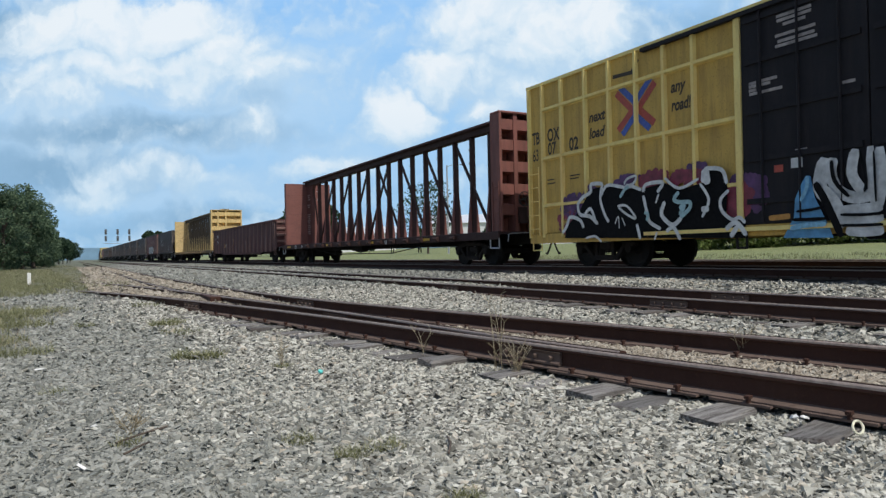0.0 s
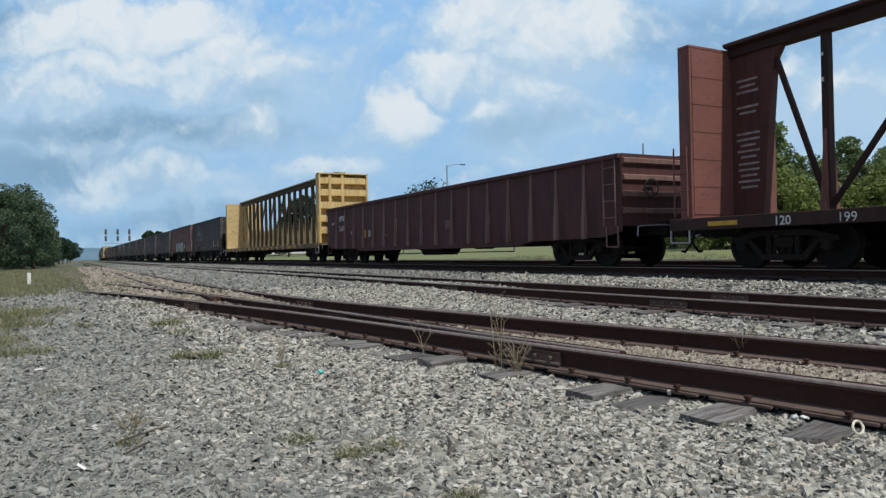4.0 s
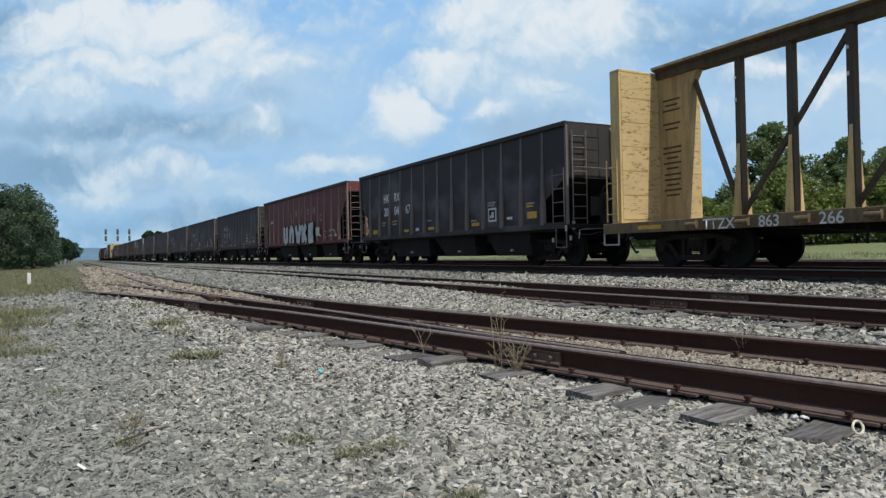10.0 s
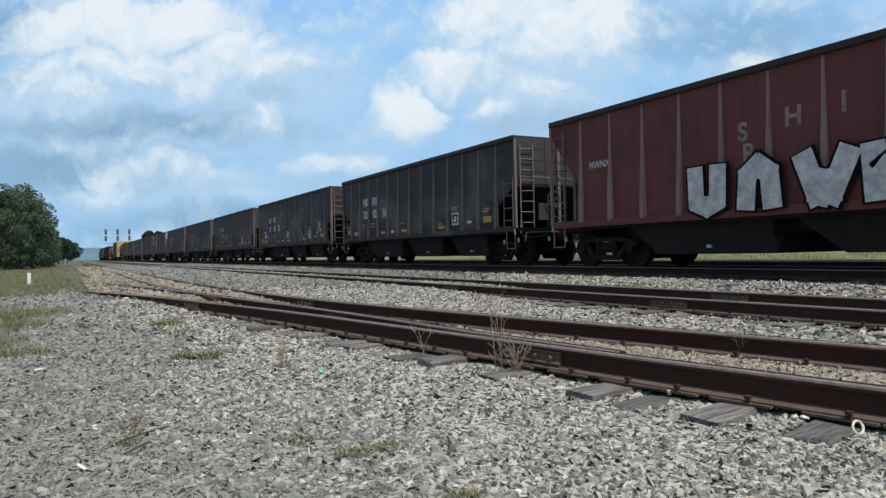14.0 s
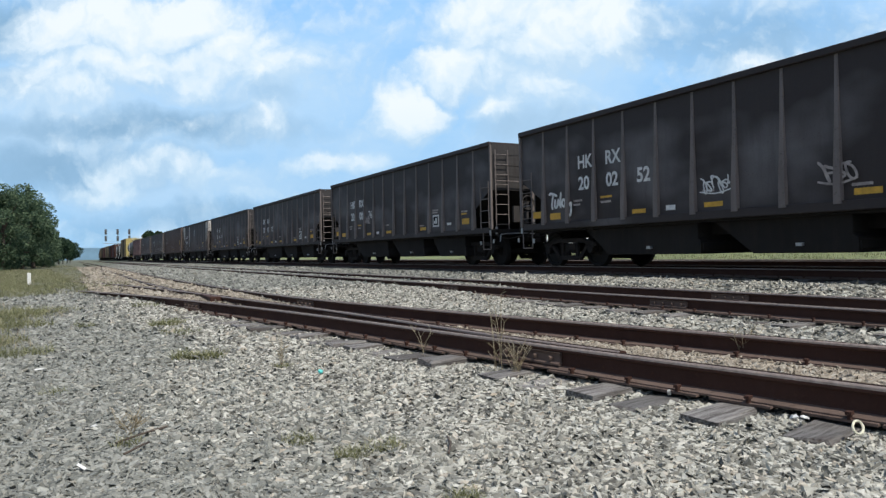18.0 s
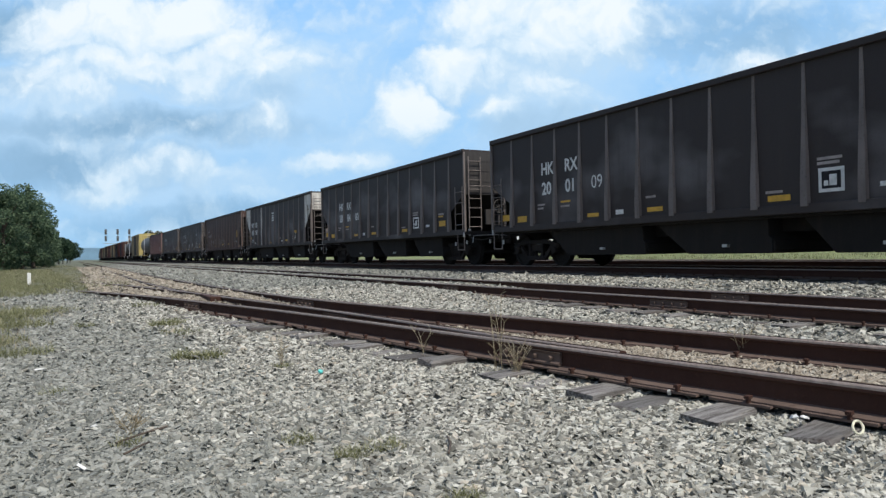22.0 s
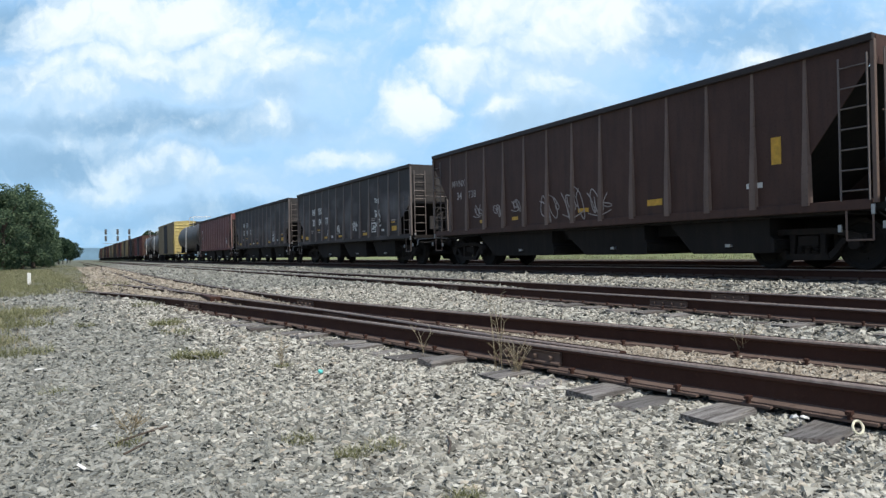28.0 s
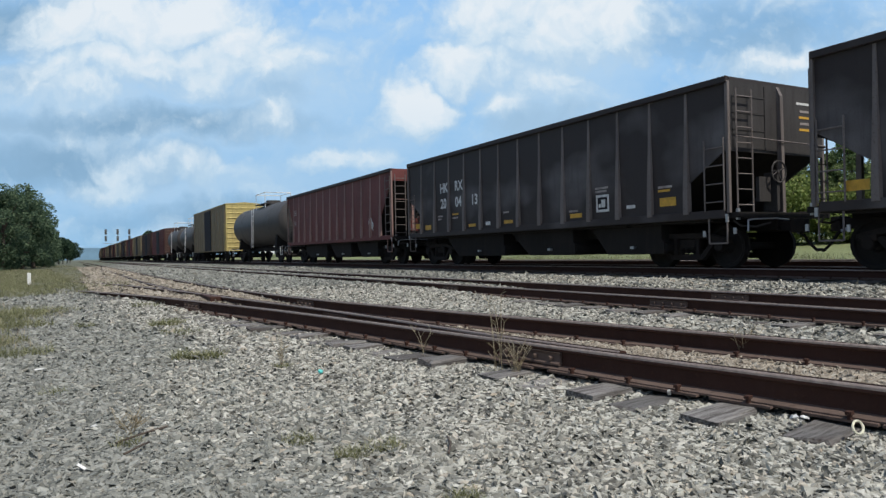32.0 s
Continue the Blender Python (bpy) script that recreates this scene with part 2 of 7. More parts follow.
def ground_material():
    """Ballast, fine stone dust, coal-dark track bed and grass, laid out over one sheet; stone gaps carry shade in the
    colour.
    """
    m, nt, b = nodes_of("yard_ground")
    vec = coords(nt)
    sep = nt.nodes.new("ShaderNodeSeparateXYZ")
    nt.links.new(vec, sep.inputs[0])
    x, y = sep.outputs["X"], sep.outputs["Y"]
    wob = noise_tex(nt, vec, 0.35, 4)
    wob2 = noise_tex(nt, vec, 1.3, 4)
    voro = node(nt, "ShaderNodeTexVoronoi", Scale=17.0)
    nt.links.new(vec, voro.inputs["Vector"])
    cell = nt.nodes.new("ShaderNodeSeparateColor")
    nt.links.new(voro.outputs["Color"], cell.inputs[0])
    stone = ramp(nt, cell.outputs[0], ((0.0, (0.10, 0.096, 0.084)), (0.45, (0.21, 0.206, 0.182)), (1.0, (0.38, 0.37, 0.33))))
    # Shade in the gaps between stones is put into the colour, deeper up close.
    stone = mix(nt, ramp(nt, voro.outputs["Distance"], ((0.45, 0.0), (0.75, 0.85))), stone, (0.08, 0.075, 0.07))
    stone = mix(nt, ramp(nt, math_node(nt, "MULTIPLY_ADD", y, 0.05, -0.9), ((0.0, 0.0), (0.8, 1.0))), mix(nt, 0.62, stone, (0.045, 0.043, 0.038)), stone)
    fine = noise_tex(nt, vec, 34.0, 5, 0.75)
    grey_tone = ramp(nt, fine, ((0.30, (0.07, 0.072, 0.062)), (0.5, (0.20, 0.202, 0.178)), (0.75, (0.37, 0.37, 0.325))))
    # the drive beside the camera is finer and greyer
    edge = math_node(nt, "ADD", math_node(nt, "MULTIPLY", wob, 1.6), -0.8)
    left = math_node(nt, "SUBTRACT", math_node(nt, "ADD", math_node(nt, "MULTIPLY_ADD", y, -0.05, 1.35), edge), x)
    base = mix(nt, ramp(nt, left, ((0.0, 0.0), (0.7, 1.0))), stone, grey_tone)
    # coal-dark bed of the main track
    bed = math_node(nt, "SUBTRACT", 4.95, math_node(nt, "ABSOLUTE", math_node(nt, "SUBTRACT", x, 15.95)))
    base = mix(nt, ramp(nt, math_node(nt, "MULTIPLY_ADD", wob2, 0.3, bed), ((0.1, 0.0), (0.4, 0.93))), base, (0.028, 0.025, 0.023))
    # grass: a field past the main track, tufts and verge on the near side
    gcol = ramp(nt, noise_tex(nt, vec, 2.6, 6, 0.7), ((0.3, (0.10, 0.12, 0.046)), (0.55, (0.185, 0.21, 0.085)), (0.75, (0.30, 0.30, 0.155))))
    field = ramp(nt, math_node(nt, "MULTIPLY_ADD", wob2, 1.0, math_node(nt, "SUBTRACT", x, 21.6)), ((0.2, 0.0), (0.9, 1.0)))
    verge = math_node(nt, "SUBTRACT", math_node(nt, "MULTIPLY_ADD", y, 0.016, 0.20), math_node(nt, "MULTIPLY", x, 0.22))
    verge = math_node(nt, "ADD", verge, math_node(nt, "MULTIPLY", math_node(nt, "ADD", wob, -0.62), 3.2))
    verge = ramp(nt, verge, ((0.05, 0.0), (0.45, 0.9)))
    far = ramp(nt, math_node(nt, "MULTIPLY", math_node(nt, "SUBTRACT", math_node(nt, "MULTIPLY_ADD", wob, 1.5, 0.2), x), 0.7), ((0.0, 0.0), (1.0, 1.0)))
    far = math_node(nt, "MULTIPLY", far, ramp(nt, math_node(nt, "MULTIPLY_ADD", y, 0.05, -0.7), ((0.0, 0.0), (1.0, 1.0))))
    dry = mix(nt, 0.55, mix(nt, ramp(nt, wob2, ((0.35, 0.0), (0.7, 1.0))), gcol, (0.06, 0.065, 0.045)), (0.095, 0.098, 0.082))
    base = mix(nt, mix(nt, 1.0, verge, far, "LIGHTEN"), base, dry)
    base = mix(nt, field, base, gcol)
    nt.links.new(base, b.inputs["Base Color"])
    b.inputs["Roughness"].default_value = 0.95
    bump(nt, b, math_node(nt, "SUBTRACT", fine, math_node(nt, "MULTIPLY", voro.outputs["Distance"], 1.2)), 0.8, 0.03)
    return m


M_GROUND = ground_material()


def leaf_material(name, a, b_, c):
    m, nt, b = nodes_of(name)
    geo = nt.nodes.new("ShaderNodeNewGeometry")
    col = ramp(nt, geo.outputs["Random Per Island"], ((0.0, a), (0.55, b_), (1.0, c)))
    nt.links.new(col, b.inputs["Base Color"])
    b.inputs["Roughness"].default_value = 0.8
    b.inputs["Specular IOR Level"].default_value = 0.2
    tr = nt.nodes.new("ShaderNodeBsdfTranslucent")
    nt.links.new(col, tr.inputs["Color"])
    sh = nt.nodes.new("ShaderNodeMixShader")
    sh.inputs["Fac"].default_value = 0.42
    out = nt.nodes["Material Output"]
    nt.links.new(b.outputs[0], sh.inputs[1])
    nt.links.new(tr.outputs[0], sh.inputs[2])
    nt.links.new(sh.outputs[0], out.inputs["Surface"])
    return m


M_LEAF = leaf_material("tree_leaves", (0.075, 0.120, 0.048), (0.165, 0.230, 0.095), (0.31, 0.37, 0.18))
M_LEAFDARK = leaf_material("shaded_tree_leaves", (0.050, 0.090, 0.056), (0.098, 0.150, 0.088), (0.19, 0.25, 0.145))
M_LEAFBRIGHT = leaf_material("bush_leaves", (0.10, 0.14, 0.04), (0.18, 0.24, 0.07), (0.32, 0.36, 0.13))
M_LEAFFAR = leaf_material("far_leaves", (0.030, 0.055, 0.035), (0.045, 0.080, 0.045), (0.07, 0.11, 0.06))
M_GRASS = leaf_material("grass_blades", (0.13, 0.14, 0.065), (0.22, 0.225, 0.11), (0.38, 0.365, 0.24))
M_DRY = leaf_material("dry_stalks", (0.26, 0.21, 0.13), (0.38, 0.32, 0.21), (0.50, 0.44, 0.32))
M_BARK = plain("bark", (0.085, 0.065, 0.05), 0.9, 0, 0.4, 6.0)
M_POLE = plain("grey_pole_wood", (0.14, 0.125, 0.11), 0.85, 0, 0.3, 5.0)
M_POST = plain("white_marker_paint", (0.75, 0.75, 0.72), 0.6, 0, 0.1)
M_WALL = plain("white_metal_siding", (0.72, 0.73, 0.74), 0.5, 0.0, 0.06, 0.6)
M_ROOF = plain("pale_metal_roof", (0.55, 0.56, 0.58), 0.45, 0.1, 0.08, 0.6)
# Signal black made paler: the haze of distance is put into the colour.
M_SIGNAL = plain("hazed_signal_black", (0.09, 0.10, 0.11), 0.7)
M_GALV = plain("galvanised_steel", (0.42, 0.43, 0.44), 0.45, 0.6, 0.12)
M_GLASS = plain("dark_window", (0.05, 0.06, 0.07), 0.15, 0.0, 0.1)
M_PLASTIC = plain("pale_plastic", (0.62, 0.60, 0.45), 0.5)


# ---- mesh helpers ----
class Geo:
    """Collects vertices and faces of one mesh."""

    def __init__(self):
        self.v, self.f, self.mi = [], [], []

    def add(self, verts, faces, mat=0):
        n = len(self.v)
        self.v += [tuple(p) for p in verts]
        self.f += [tuple(i + n for i in f) for f in faces]
        self.mi += [mat] * len(faces)
        return self

    def box(self, x0, x1, y0, y1, z0, z1, mat=0):
        v = [(x, y, z) for z in (z0, z1) for y in (y0, y1) for x in (x0, x1)]
        return self.add(v, [(0, 2, 3, 1), (4, 5, 7, 6), (0, 1, 5, 4), (2, 6, 7, 3), (0, 4, 6, 2), (1, 3, 7, 5)], mat)

    def prism(self, pts, a, b, axis, mat=0):
        """A flat outline, drawn through from a to b along the axis."""
        n = len(pts)

        def at(p, d):
            return {"x": (d, p[0], p[1]), "y": (p[0], d, p[1]), "z": (p[0], p[1], d)}[axis]
        v = [at(p, a) for p in pts] + [at(p, b) for p in pts]
        f = [tuple(range(n)), tuple(range(2 * n - 1, n - 1, -1))]
        f += [(i, (i + 1) % n, n + (i + 1) % n, n + i) for i in range(n)]
        return self.add(v, f, mat)

    def rod(self, p0, p1, r, n=6, mat=0, r1=None):
        p0, p1 = Vector(p0), Vector(p1)
        d = (p1 - p0).normalized()
        a = d.orthogonal().normalized()
        b = d.cross(a)
        r1 = r if r1 is None else r1
        v = []
        for p, rr in ((p0, r), (p1, r1)):
            for i in range(n):
                t = 2 * math.pi * i / n
                v.append(p + (a * math.cos(t) + b * math.sin(t)) * rr)
        f = [tuple(range(n - 1, -1, -1)), tuple(range(n, 2 * n))]
        f += [(i, (i + 1) % n, n + (i + 1) % n, n + i) for i in range(n)]
        return self.add(v, f, mat)

    def path(self, pts, r, n=6, mat=0):
        for a, b in zip(pts, pts[1:]):
            self.rod(a, b, r, n, mat)
        return self

    def bar(self, p0, p1, w, h, mat=0):
        """A square bar between two points in the YZ plane; w across X, h in the plane."""
        p0, p1 = Vector(p0), Vector(p1)
        d = (p1 - p0).normalized()
        u = Vector((1, 0, 0))
        s = d.cross(u).normalized()
        v = [p + u * (sx * w / 2) + s * (sy * h / 2) for p in (p0, p1) for sx, sy in ((-1, -1), (1, -1), (1, 1), (-1, 1))]
        return self.add(v, [(3, 2, 1, 0), (4, 5, 6, 7), (0, 1, 5, 4), (1, 2, 6, 5), (2, 3, 7, 6), (3, 0, 4, 7)], mat)

    def lathe(self, prof, n, axis="x", mat=0):
        """Turns a profile of (distance along the axis, radius) round the axis."""
        v = []
        for d, r in prof:
            for i in range(n):
                t = 2 * math.pi * i / n
                c, s = r * math.cos(t), r * math.sin(t)
                v.append((d, c, s) if axis == "x" else (c, d, s) if axis == "y" else (c, s, d))
        k = len(prof)
        f = [(j * n + i, j * n + (i + 1) % n, (j + 1) * n + (i + 1) % n, (j + 1) * n + i) for j in range(k - 1) for i in range(n)]
        f += [tuple(range(n)), tuple(range((k - 1) * n, k * n))]
        return self.add(v, f, mat)

    def mesh(self, name, mats, bevel=0.0, smooth=False, fix=True):
        me = bpy.data.meshes.new(name)
        me.from_pydata(self.v, [], self.f)
        for m in (mats if isinstance(mats, (list, tuple)) else [mats]):
            me.materials.append(m)
        if any(self.mi):
            me.polygons.foreach_set("material_index", self.mi)
        if fix or bevel:
            bm = bmesh.new()
            bm.from_mesh(me)
            bmesh.ops.recalc_face_normals(bm, faces=bm.faces)
            if bevel:
                edges = [e for e in bm.edges if len(e.link_faces) == 2 and e.calc_face_angle(0) > 0.5]
                bmesh.ops.bevel(bm, geom=edges, offset=bevel, segments=1, affect="EDGES", clamp_overlap=True)
            bm.to_mesh(me)
            bm.free()
        if smooth:
            me.polygons.foreach_set("use_smooth", [True] * len(me.polygons))
        return me


def part(name, g, mats, parent, label="", bevel=0.0, smooth=False, at=None):
    """Links a Geo (or a finished mesh) as one mesh object under a thing or a part."""
    me = g if isinstance(g, bpy.types.Mesh) else g.mesh(name, mats, bevel, smooth)
    ob = new(name, me)
    ob.parent = parent
    if at is not None:
        ob.location = at
    return tagged(ob, label)


def lettering(text, size, mat, parent, x, y, z, name="lettering", label="", squeeze=1.0, slant=0.0):
    """Flat letters on the side that faces -X, read from +Y to -Y; (y, z) is the lower left corner."""
    cu = bpy.data.curves.new("letters", "FONT")
    cu.body, cu.size, cu.shear = text, size / 0.73, slant
    cu.offset = (0.0 if "9" in text else 0.015 if "6" in text or "8" in text or "9" in text else 0.04 if size > 0.22 else 0.02) * size
    tmp = bpy.data.objects.new("letters", cu)
    scene.collection.objects.link(tmp)
    me = bpy.data.meshes.new_from_object(tmp.evaluated_get(bpy.context.evaluated_depsgraph_get()))
    bpy.data.objects.remove(tmp)
    bpy.data.curves.remove(cu)
    me.transform(Matrix(((0, 0, -1, x), (-squeeze, 0, 0, y), (0, 1, 0, z), (0, 0, 0, 1))))
    me.materials.clear()
    me.materials.append(mat)
    ob = new(name, me)
    ob.parent = parent
    return tagged(ob, label)


def plate(parent, mat, x, y0, y1, z0, z1, name="marking", label=""):
    """A thin painted or riveted plate on the side that faces -X."""
    return part(name, Geo().box(x - 0.006, x, y0, y1, z0, z1), mat, parent, label)


def stroke(g, pts, w, x, mat=0):
    """A flat painted line through (y, z) points, 1 mm thin layers apart in x."""
    for (a, b), (c, d) in zip(pts, pts[1:]):
        ln = math.hypot(c - a, d - b) or 1e-6
        uy, uz = (c - a) / ln, (d - b) / ln
        ny, nz = -uz * w / 2, uy * w / 2
        ey, ez = uy * w * 0.3, uz * w * 0.3
        x -= 0.0004
        g.add([(x, a - ey + ny, b - ez + nz), (x, a - ey - ny, b - ez - nz), (x, c + ey - ny, d + ez - nz), (x, c + ey + ny, d + ez + nz)], [(0, 1, 2, 3)], mat)
    return g


def smooth(pts, k=5):
    """Points along a Catmull-Rom curve through pts."""
    p = [pts[0]] + list(pts) + [pts[-1]]
    out = []
    for a, b, c, d in zip(p, p[1:], p[2:], p[3:]):
        for j in range(k):
            t = j / k
            out.append(tuple(0.5 * (2 * b[i] + (c[i] - a[i]) * t + (2 * a[i] - 5 * b[i] + 4 * c[i] - d[i]) * t * t + (3 * b[i] - a[i] - 3 * c[i] + d[i]) * t ** 3) for i in (0, 1)))
    return out + [tuple(pts[-1])]


def ribbon(g, pts, w, x, mat=0, k=5, taper=0.75):
    """A sprayed band of paint along a smooth curve through (y, z) points."""
    p = smooth(pts, k)
    n = len(p)
    v = []
    for i, (a, b) in enumerate(p):
        c, d = p[max(0, i - 1)], p[min(n - 1, i + 1)]
        uy, uz = d[0] - c[0], d[1] - c[1]
        ln = math.hypot(uy, uz) or 1e-6
        half = w / 2 * (taper if i in (0, n - 1) else 1.0)
        xx = x - 0.00012 * i
        v += [(xx, a - uz / ln * half, b + uy / ln * half), (xx, a + uz / ln * half, b - uy / ln * half)]
    return g.add(v, [(2 * i, 2 * i + 1, 2 * i + 3, 2 * i + 2) for i in range(n - 1)], mat)


def empty(name, label, category, group="", kind=""):
    return tagged(new(name), label, category, group, kind)

# ---- ground ----
def ground_z(x, y):
    """Height of the ground sheet: yard at -0.42, the main track's bed a low bank."""
    def step(a, b, v):
        t = min(1, max(0, (v - a) / (b - a)))
        return t * t * (3 - 2 * t)
    bank = 0.23 * step(9.5, 11.05, x) * (1 - step(20.2, 21.6, x))
    rise = 2.2 * step(26, 110, x)
    heap = 0.115 * step(8.5, 15.5, y) * (1 - step(9.5, 11, x))      # ballast lies higher about the far tracks
    return -0.45 + bank + rise + heap


def axis_steps(fine_a, fine_b, step, ends):
    vals = list(np.arange(fine_a, fine_b + 1e-6, step))
    d, v = step, fine_b
    while v < ends:
        d *= 1.35
        v = min(ends, v + d)
        vals.append(v)
    d, v = step, fine_a
    while v > -ends:
        d *= 1.35
        v = max(-ends, v - d)
        vals.insert(0, v)
    return vals


def build_ground():
    xs, ys = axis_steps(-4.0, 20.0, 0.25, 4500), axis_steps(-3.0, 30.0, 0.5, 4500)
    verts = []
    for y in ys:
        for x in xs:
            near = max(0.0, 1 - max(abs(x - 5) - 12, abs(y - 12) - 20, 0) / 6)
            lump = 0.007 * (noise.noise((x * 0.9, y * 0.9, 0)) + 0.6 * noise.noise((x * 2.3, y * 2.3, 5))) * near
            verts.append((x, y, ground_z(x, y) + lump))
    n = len(xs)
    faces = [(j * n + i, j * n + i + 1, (j + 1) * n + i + 1, (j + 1) * n + i) for j in range(len(ys) - 1) for i in range(n - 1)]
    me = bpy.data.meshes.new("ground")
    me.from_pydata(verts, [], faces)
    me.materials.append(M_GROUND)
    me.polygons.foreach_set("use_smooth", [True] * len(me.polygons))
    tagged(new("ground", me), "grey crushed stone yard with dry grass and a green field behind", "ground", kind="structure")


build_ground()


# ---- tracks ----
def spline(ctrl):
    """Catmull-Rom through (y, x) points, as a list of Vector((x, y))."""
    out = []
    p = [Vector((b, a)) for a, b in ctrl]
    p = [p[0] * 2 - p[1]] + p + [p[-1] * 2 - p[-2]]
    for i in range(1, len(p) - 2):
        k = max(3, min(14, int((p[i + 1] - p[i]).length / 1.2)))
        for j in range(k):
            t = j / k
            out.append(0.5 * (2 * p[i] + (p[i + 1] - p[i - 1]) * t + (2 * p[i - 1] - 5 * p[i] + 4 * p[i + 1] - p[i + 2]) * t * t
                              + (3 * p[i] - p[i - 1] - 3 * p[i + 1] + p[i + 2]) * t ** 3))
    out.append(p[-2])
    return out


RAIL_H = 0.172
RAIL_SECTION = [(-0.072, 0), (-0.072, 0.011), (-0.014, 0.030), (-0.009, 0.040), (-0.009, 0.122), (-0.037, 0.134), (-0.037, 0.150), (-0.036, 0.162), (-0.031, 0.170),
                (-0.026, 0.172), (0.031, 0.170), (0.037, 0.160), (0.037, 0.134), (0.009, 0.122), (0.009, 0.040), (0.014, 0.030), (0.072, 0.011), (0.072, 0)]
RAIL_FACES = [1, 1, 0, 0, 0, 0, 2, 2, 2, 3, 3, 0, 0, 0, 0, 1, 1, 0]   # 0 web, 1 foot, 2 worn edge, 3 rusted top


def rail_mesh(pts, top, shiny=False, sink=0.0):
    g = Geo()
    n = len(RAIL_SECTION)
    for i, p in enumerate(pts):
        low = top - sink * max(0.0, 1 - (len(pts) - 1 - i) / 9) ** 1.5
        d = (pts[min(i + 1, len(pts) - 1)] - pts[max(i - 1, 0)]).normalized()
        side = Vector((d.y, -d.x))
        g.v += [(p.x + side.x * u, p.y + side.y * u, low - RAIL_H + w) for u, w in RAIL_SECTION]
    for i in range(len(pts) - 1):
        for j in range(n):
            k = (j + 1) % n
            g.f.append((i * n + j, i * n + k, (i + 1) * n + k, (i + 1) * n + j))
            kind = RAIL_FACES[j]
            g.mi.append(2 if shiny and kind == 3 else kind)
    g.f += [tuple(range(n)), tuple(range((len(pts) - 1) * n, len(pts) * n))]
    g.mi += [0, 0]
    return g.mesh("rail", [M_RAIL, M_FOOT, M_RAILHEAD, M_DARKHEAD])


def along(pts, spacing, y0, y1):
    """Places at even spacing on a path: (point, heading)."""
    out, rest = [], 0.0
    for a, b in zip(pts, pts[1:]):
        ln = (b - a).length
        d = (b - a) / ln
        while rest < ln:
            p = a + d * rest
            if y0 <= p.y <= y1:
                out.append((p, d))
            rest += spacing
        rest -= ln
    return out


def tie_mesh(length, seed):
    rnd = random.Random(seed)
    g = Geo()
    n, w, h = 7, 0.115, 0.17
    for i in range(n):
        u = -length / 2 + length * i / (n - 1)
        j = [rnd.uniform(-0.008, 0.008) for _ in range(8)]
        for k, (a, b) in enumerate(((-w, -h), (w, -h), (w, -0.012), (w - 0.015, 0), (-w + 0.015, 0), (-w, -0.012))):
            g.v.append((u + (rnd.uniform(-0.02, 0.02) if i in (0, n - 1) else 0), a + j[k % 8] * 0.8, b + (j[(k + 3) % 8] if k > 1 else 0)))
    for i in range(n - 1):
        for k in range(6):
            g.f.append((i * 6 + k, i * 6 + (k + 1) % 6, (i + 1) * 6 + (k + 1) % 6, (i + 1) * 6 + k))
    g.f += [tuple(range(6)), tuple(range((n - 1) * 6, n * 6))]
    g.mi = [0] * len(g.f)
    return g.mesh("tie", M_WOOD)


TIES, TIE_SPOTS = {}, []


def lay_ties(track, places, offset, length, top, cleared=()):
    """Ties under a rail path; offset: from the path to the tie's middle."""
    for i, (p, d) in enumerate(places):
        key = (round(length, 2), i % 4)
        if key not in TIES:
            TIES[key] = tie_mesh(length, i)
        ob = new("tie", TIES[key])
        ob.parent = track
        side = Vector((d.y, -d.x))
        c = p + side * (offset + random.uniform(-0.05, 0.05)) + d * random.uniform(-0.05, 0.05)
        if c.y < 16 and top < -0.3:
            TIE_SPOTS.append((c.x, c.y, side.x, side.y, length / 2, cleared[i] if cleared else random.choice((0.97, 0.9, 0.6, 0.35, 0.2))))
        ob.location = (c.x, c.y, top + random.choice((0.004, 0.0, -0.012, -0.025)))
        ob.rotation_euler = (random.uniform(-0.02, 0.02), random.uniform(-0.008, 0.008), math.atan2(side.y, side.x) + random.uniform(-0.035, 0.035))


PLATE = Geo().box(-0.10, 0.10, -0.18, 0.18, 0, 0.014).mesh("tie_plate", M_FOOT)
SPIKE = Geo().box(-0.012, 0.012, -0.008, 0.008, 0, 0.03).box(-0.02, 0.022, -0.014, 0.014, 0.026, 0.042).mesh("spike", M_RAIL)
JOINT = Geo()
JOINT.prism([(-0.012, 0.035), (-0.05, 0.03), (-0.05, 0.045), (-0.03, 0.06), (-0.03, 0.105), (-0.042, 0.125), (-0.012, 0.125)], -0.33, 0.33, "y")
for by in (-0.24, -0.08, 0.08, 0.24):
    JOINT.rod((-0.03, by, 0.08), (-0.062, by, 0.08), 0.018, 6)
JOINT = JOINT.mesh("joint_bar", M_FOOT)


def fasten(track, places, top):
    for p, d in places:
        side = Vector((d.y, -d.x))
        turn = math.atan2(side.y, side.x)
        ob = new("tie_plate", PLATE)
        ob.parent, ob.location, ob.rotation_euler.z = track, (p.x, p.y, top - RAIL_H - 0.012), turn
        for s in (-1, 1):
            sp = new("spike", SPIKE)
            q = p + side * (0.088 * s) + d * 0.05 * s
            sp.parent, sp.location, sp.rotation_euler.z = track, (q.x, q.y, top - RAIL_H), turn + (math.pi if s > 0 else 0)


def joint(track, pts, y, top):
    p, d = min(along(pts, 0.1, y - 3, y + 3), key=lambda q: abs(q[0].y - y))
    ob = new("joint_bar", JOINT)
    ob.parent, ob.location, ob.rotation_euler.z = track, (p.x, p.y, top - RAIL_H), math.atan2(d.y, d.x) - math.pi / 2


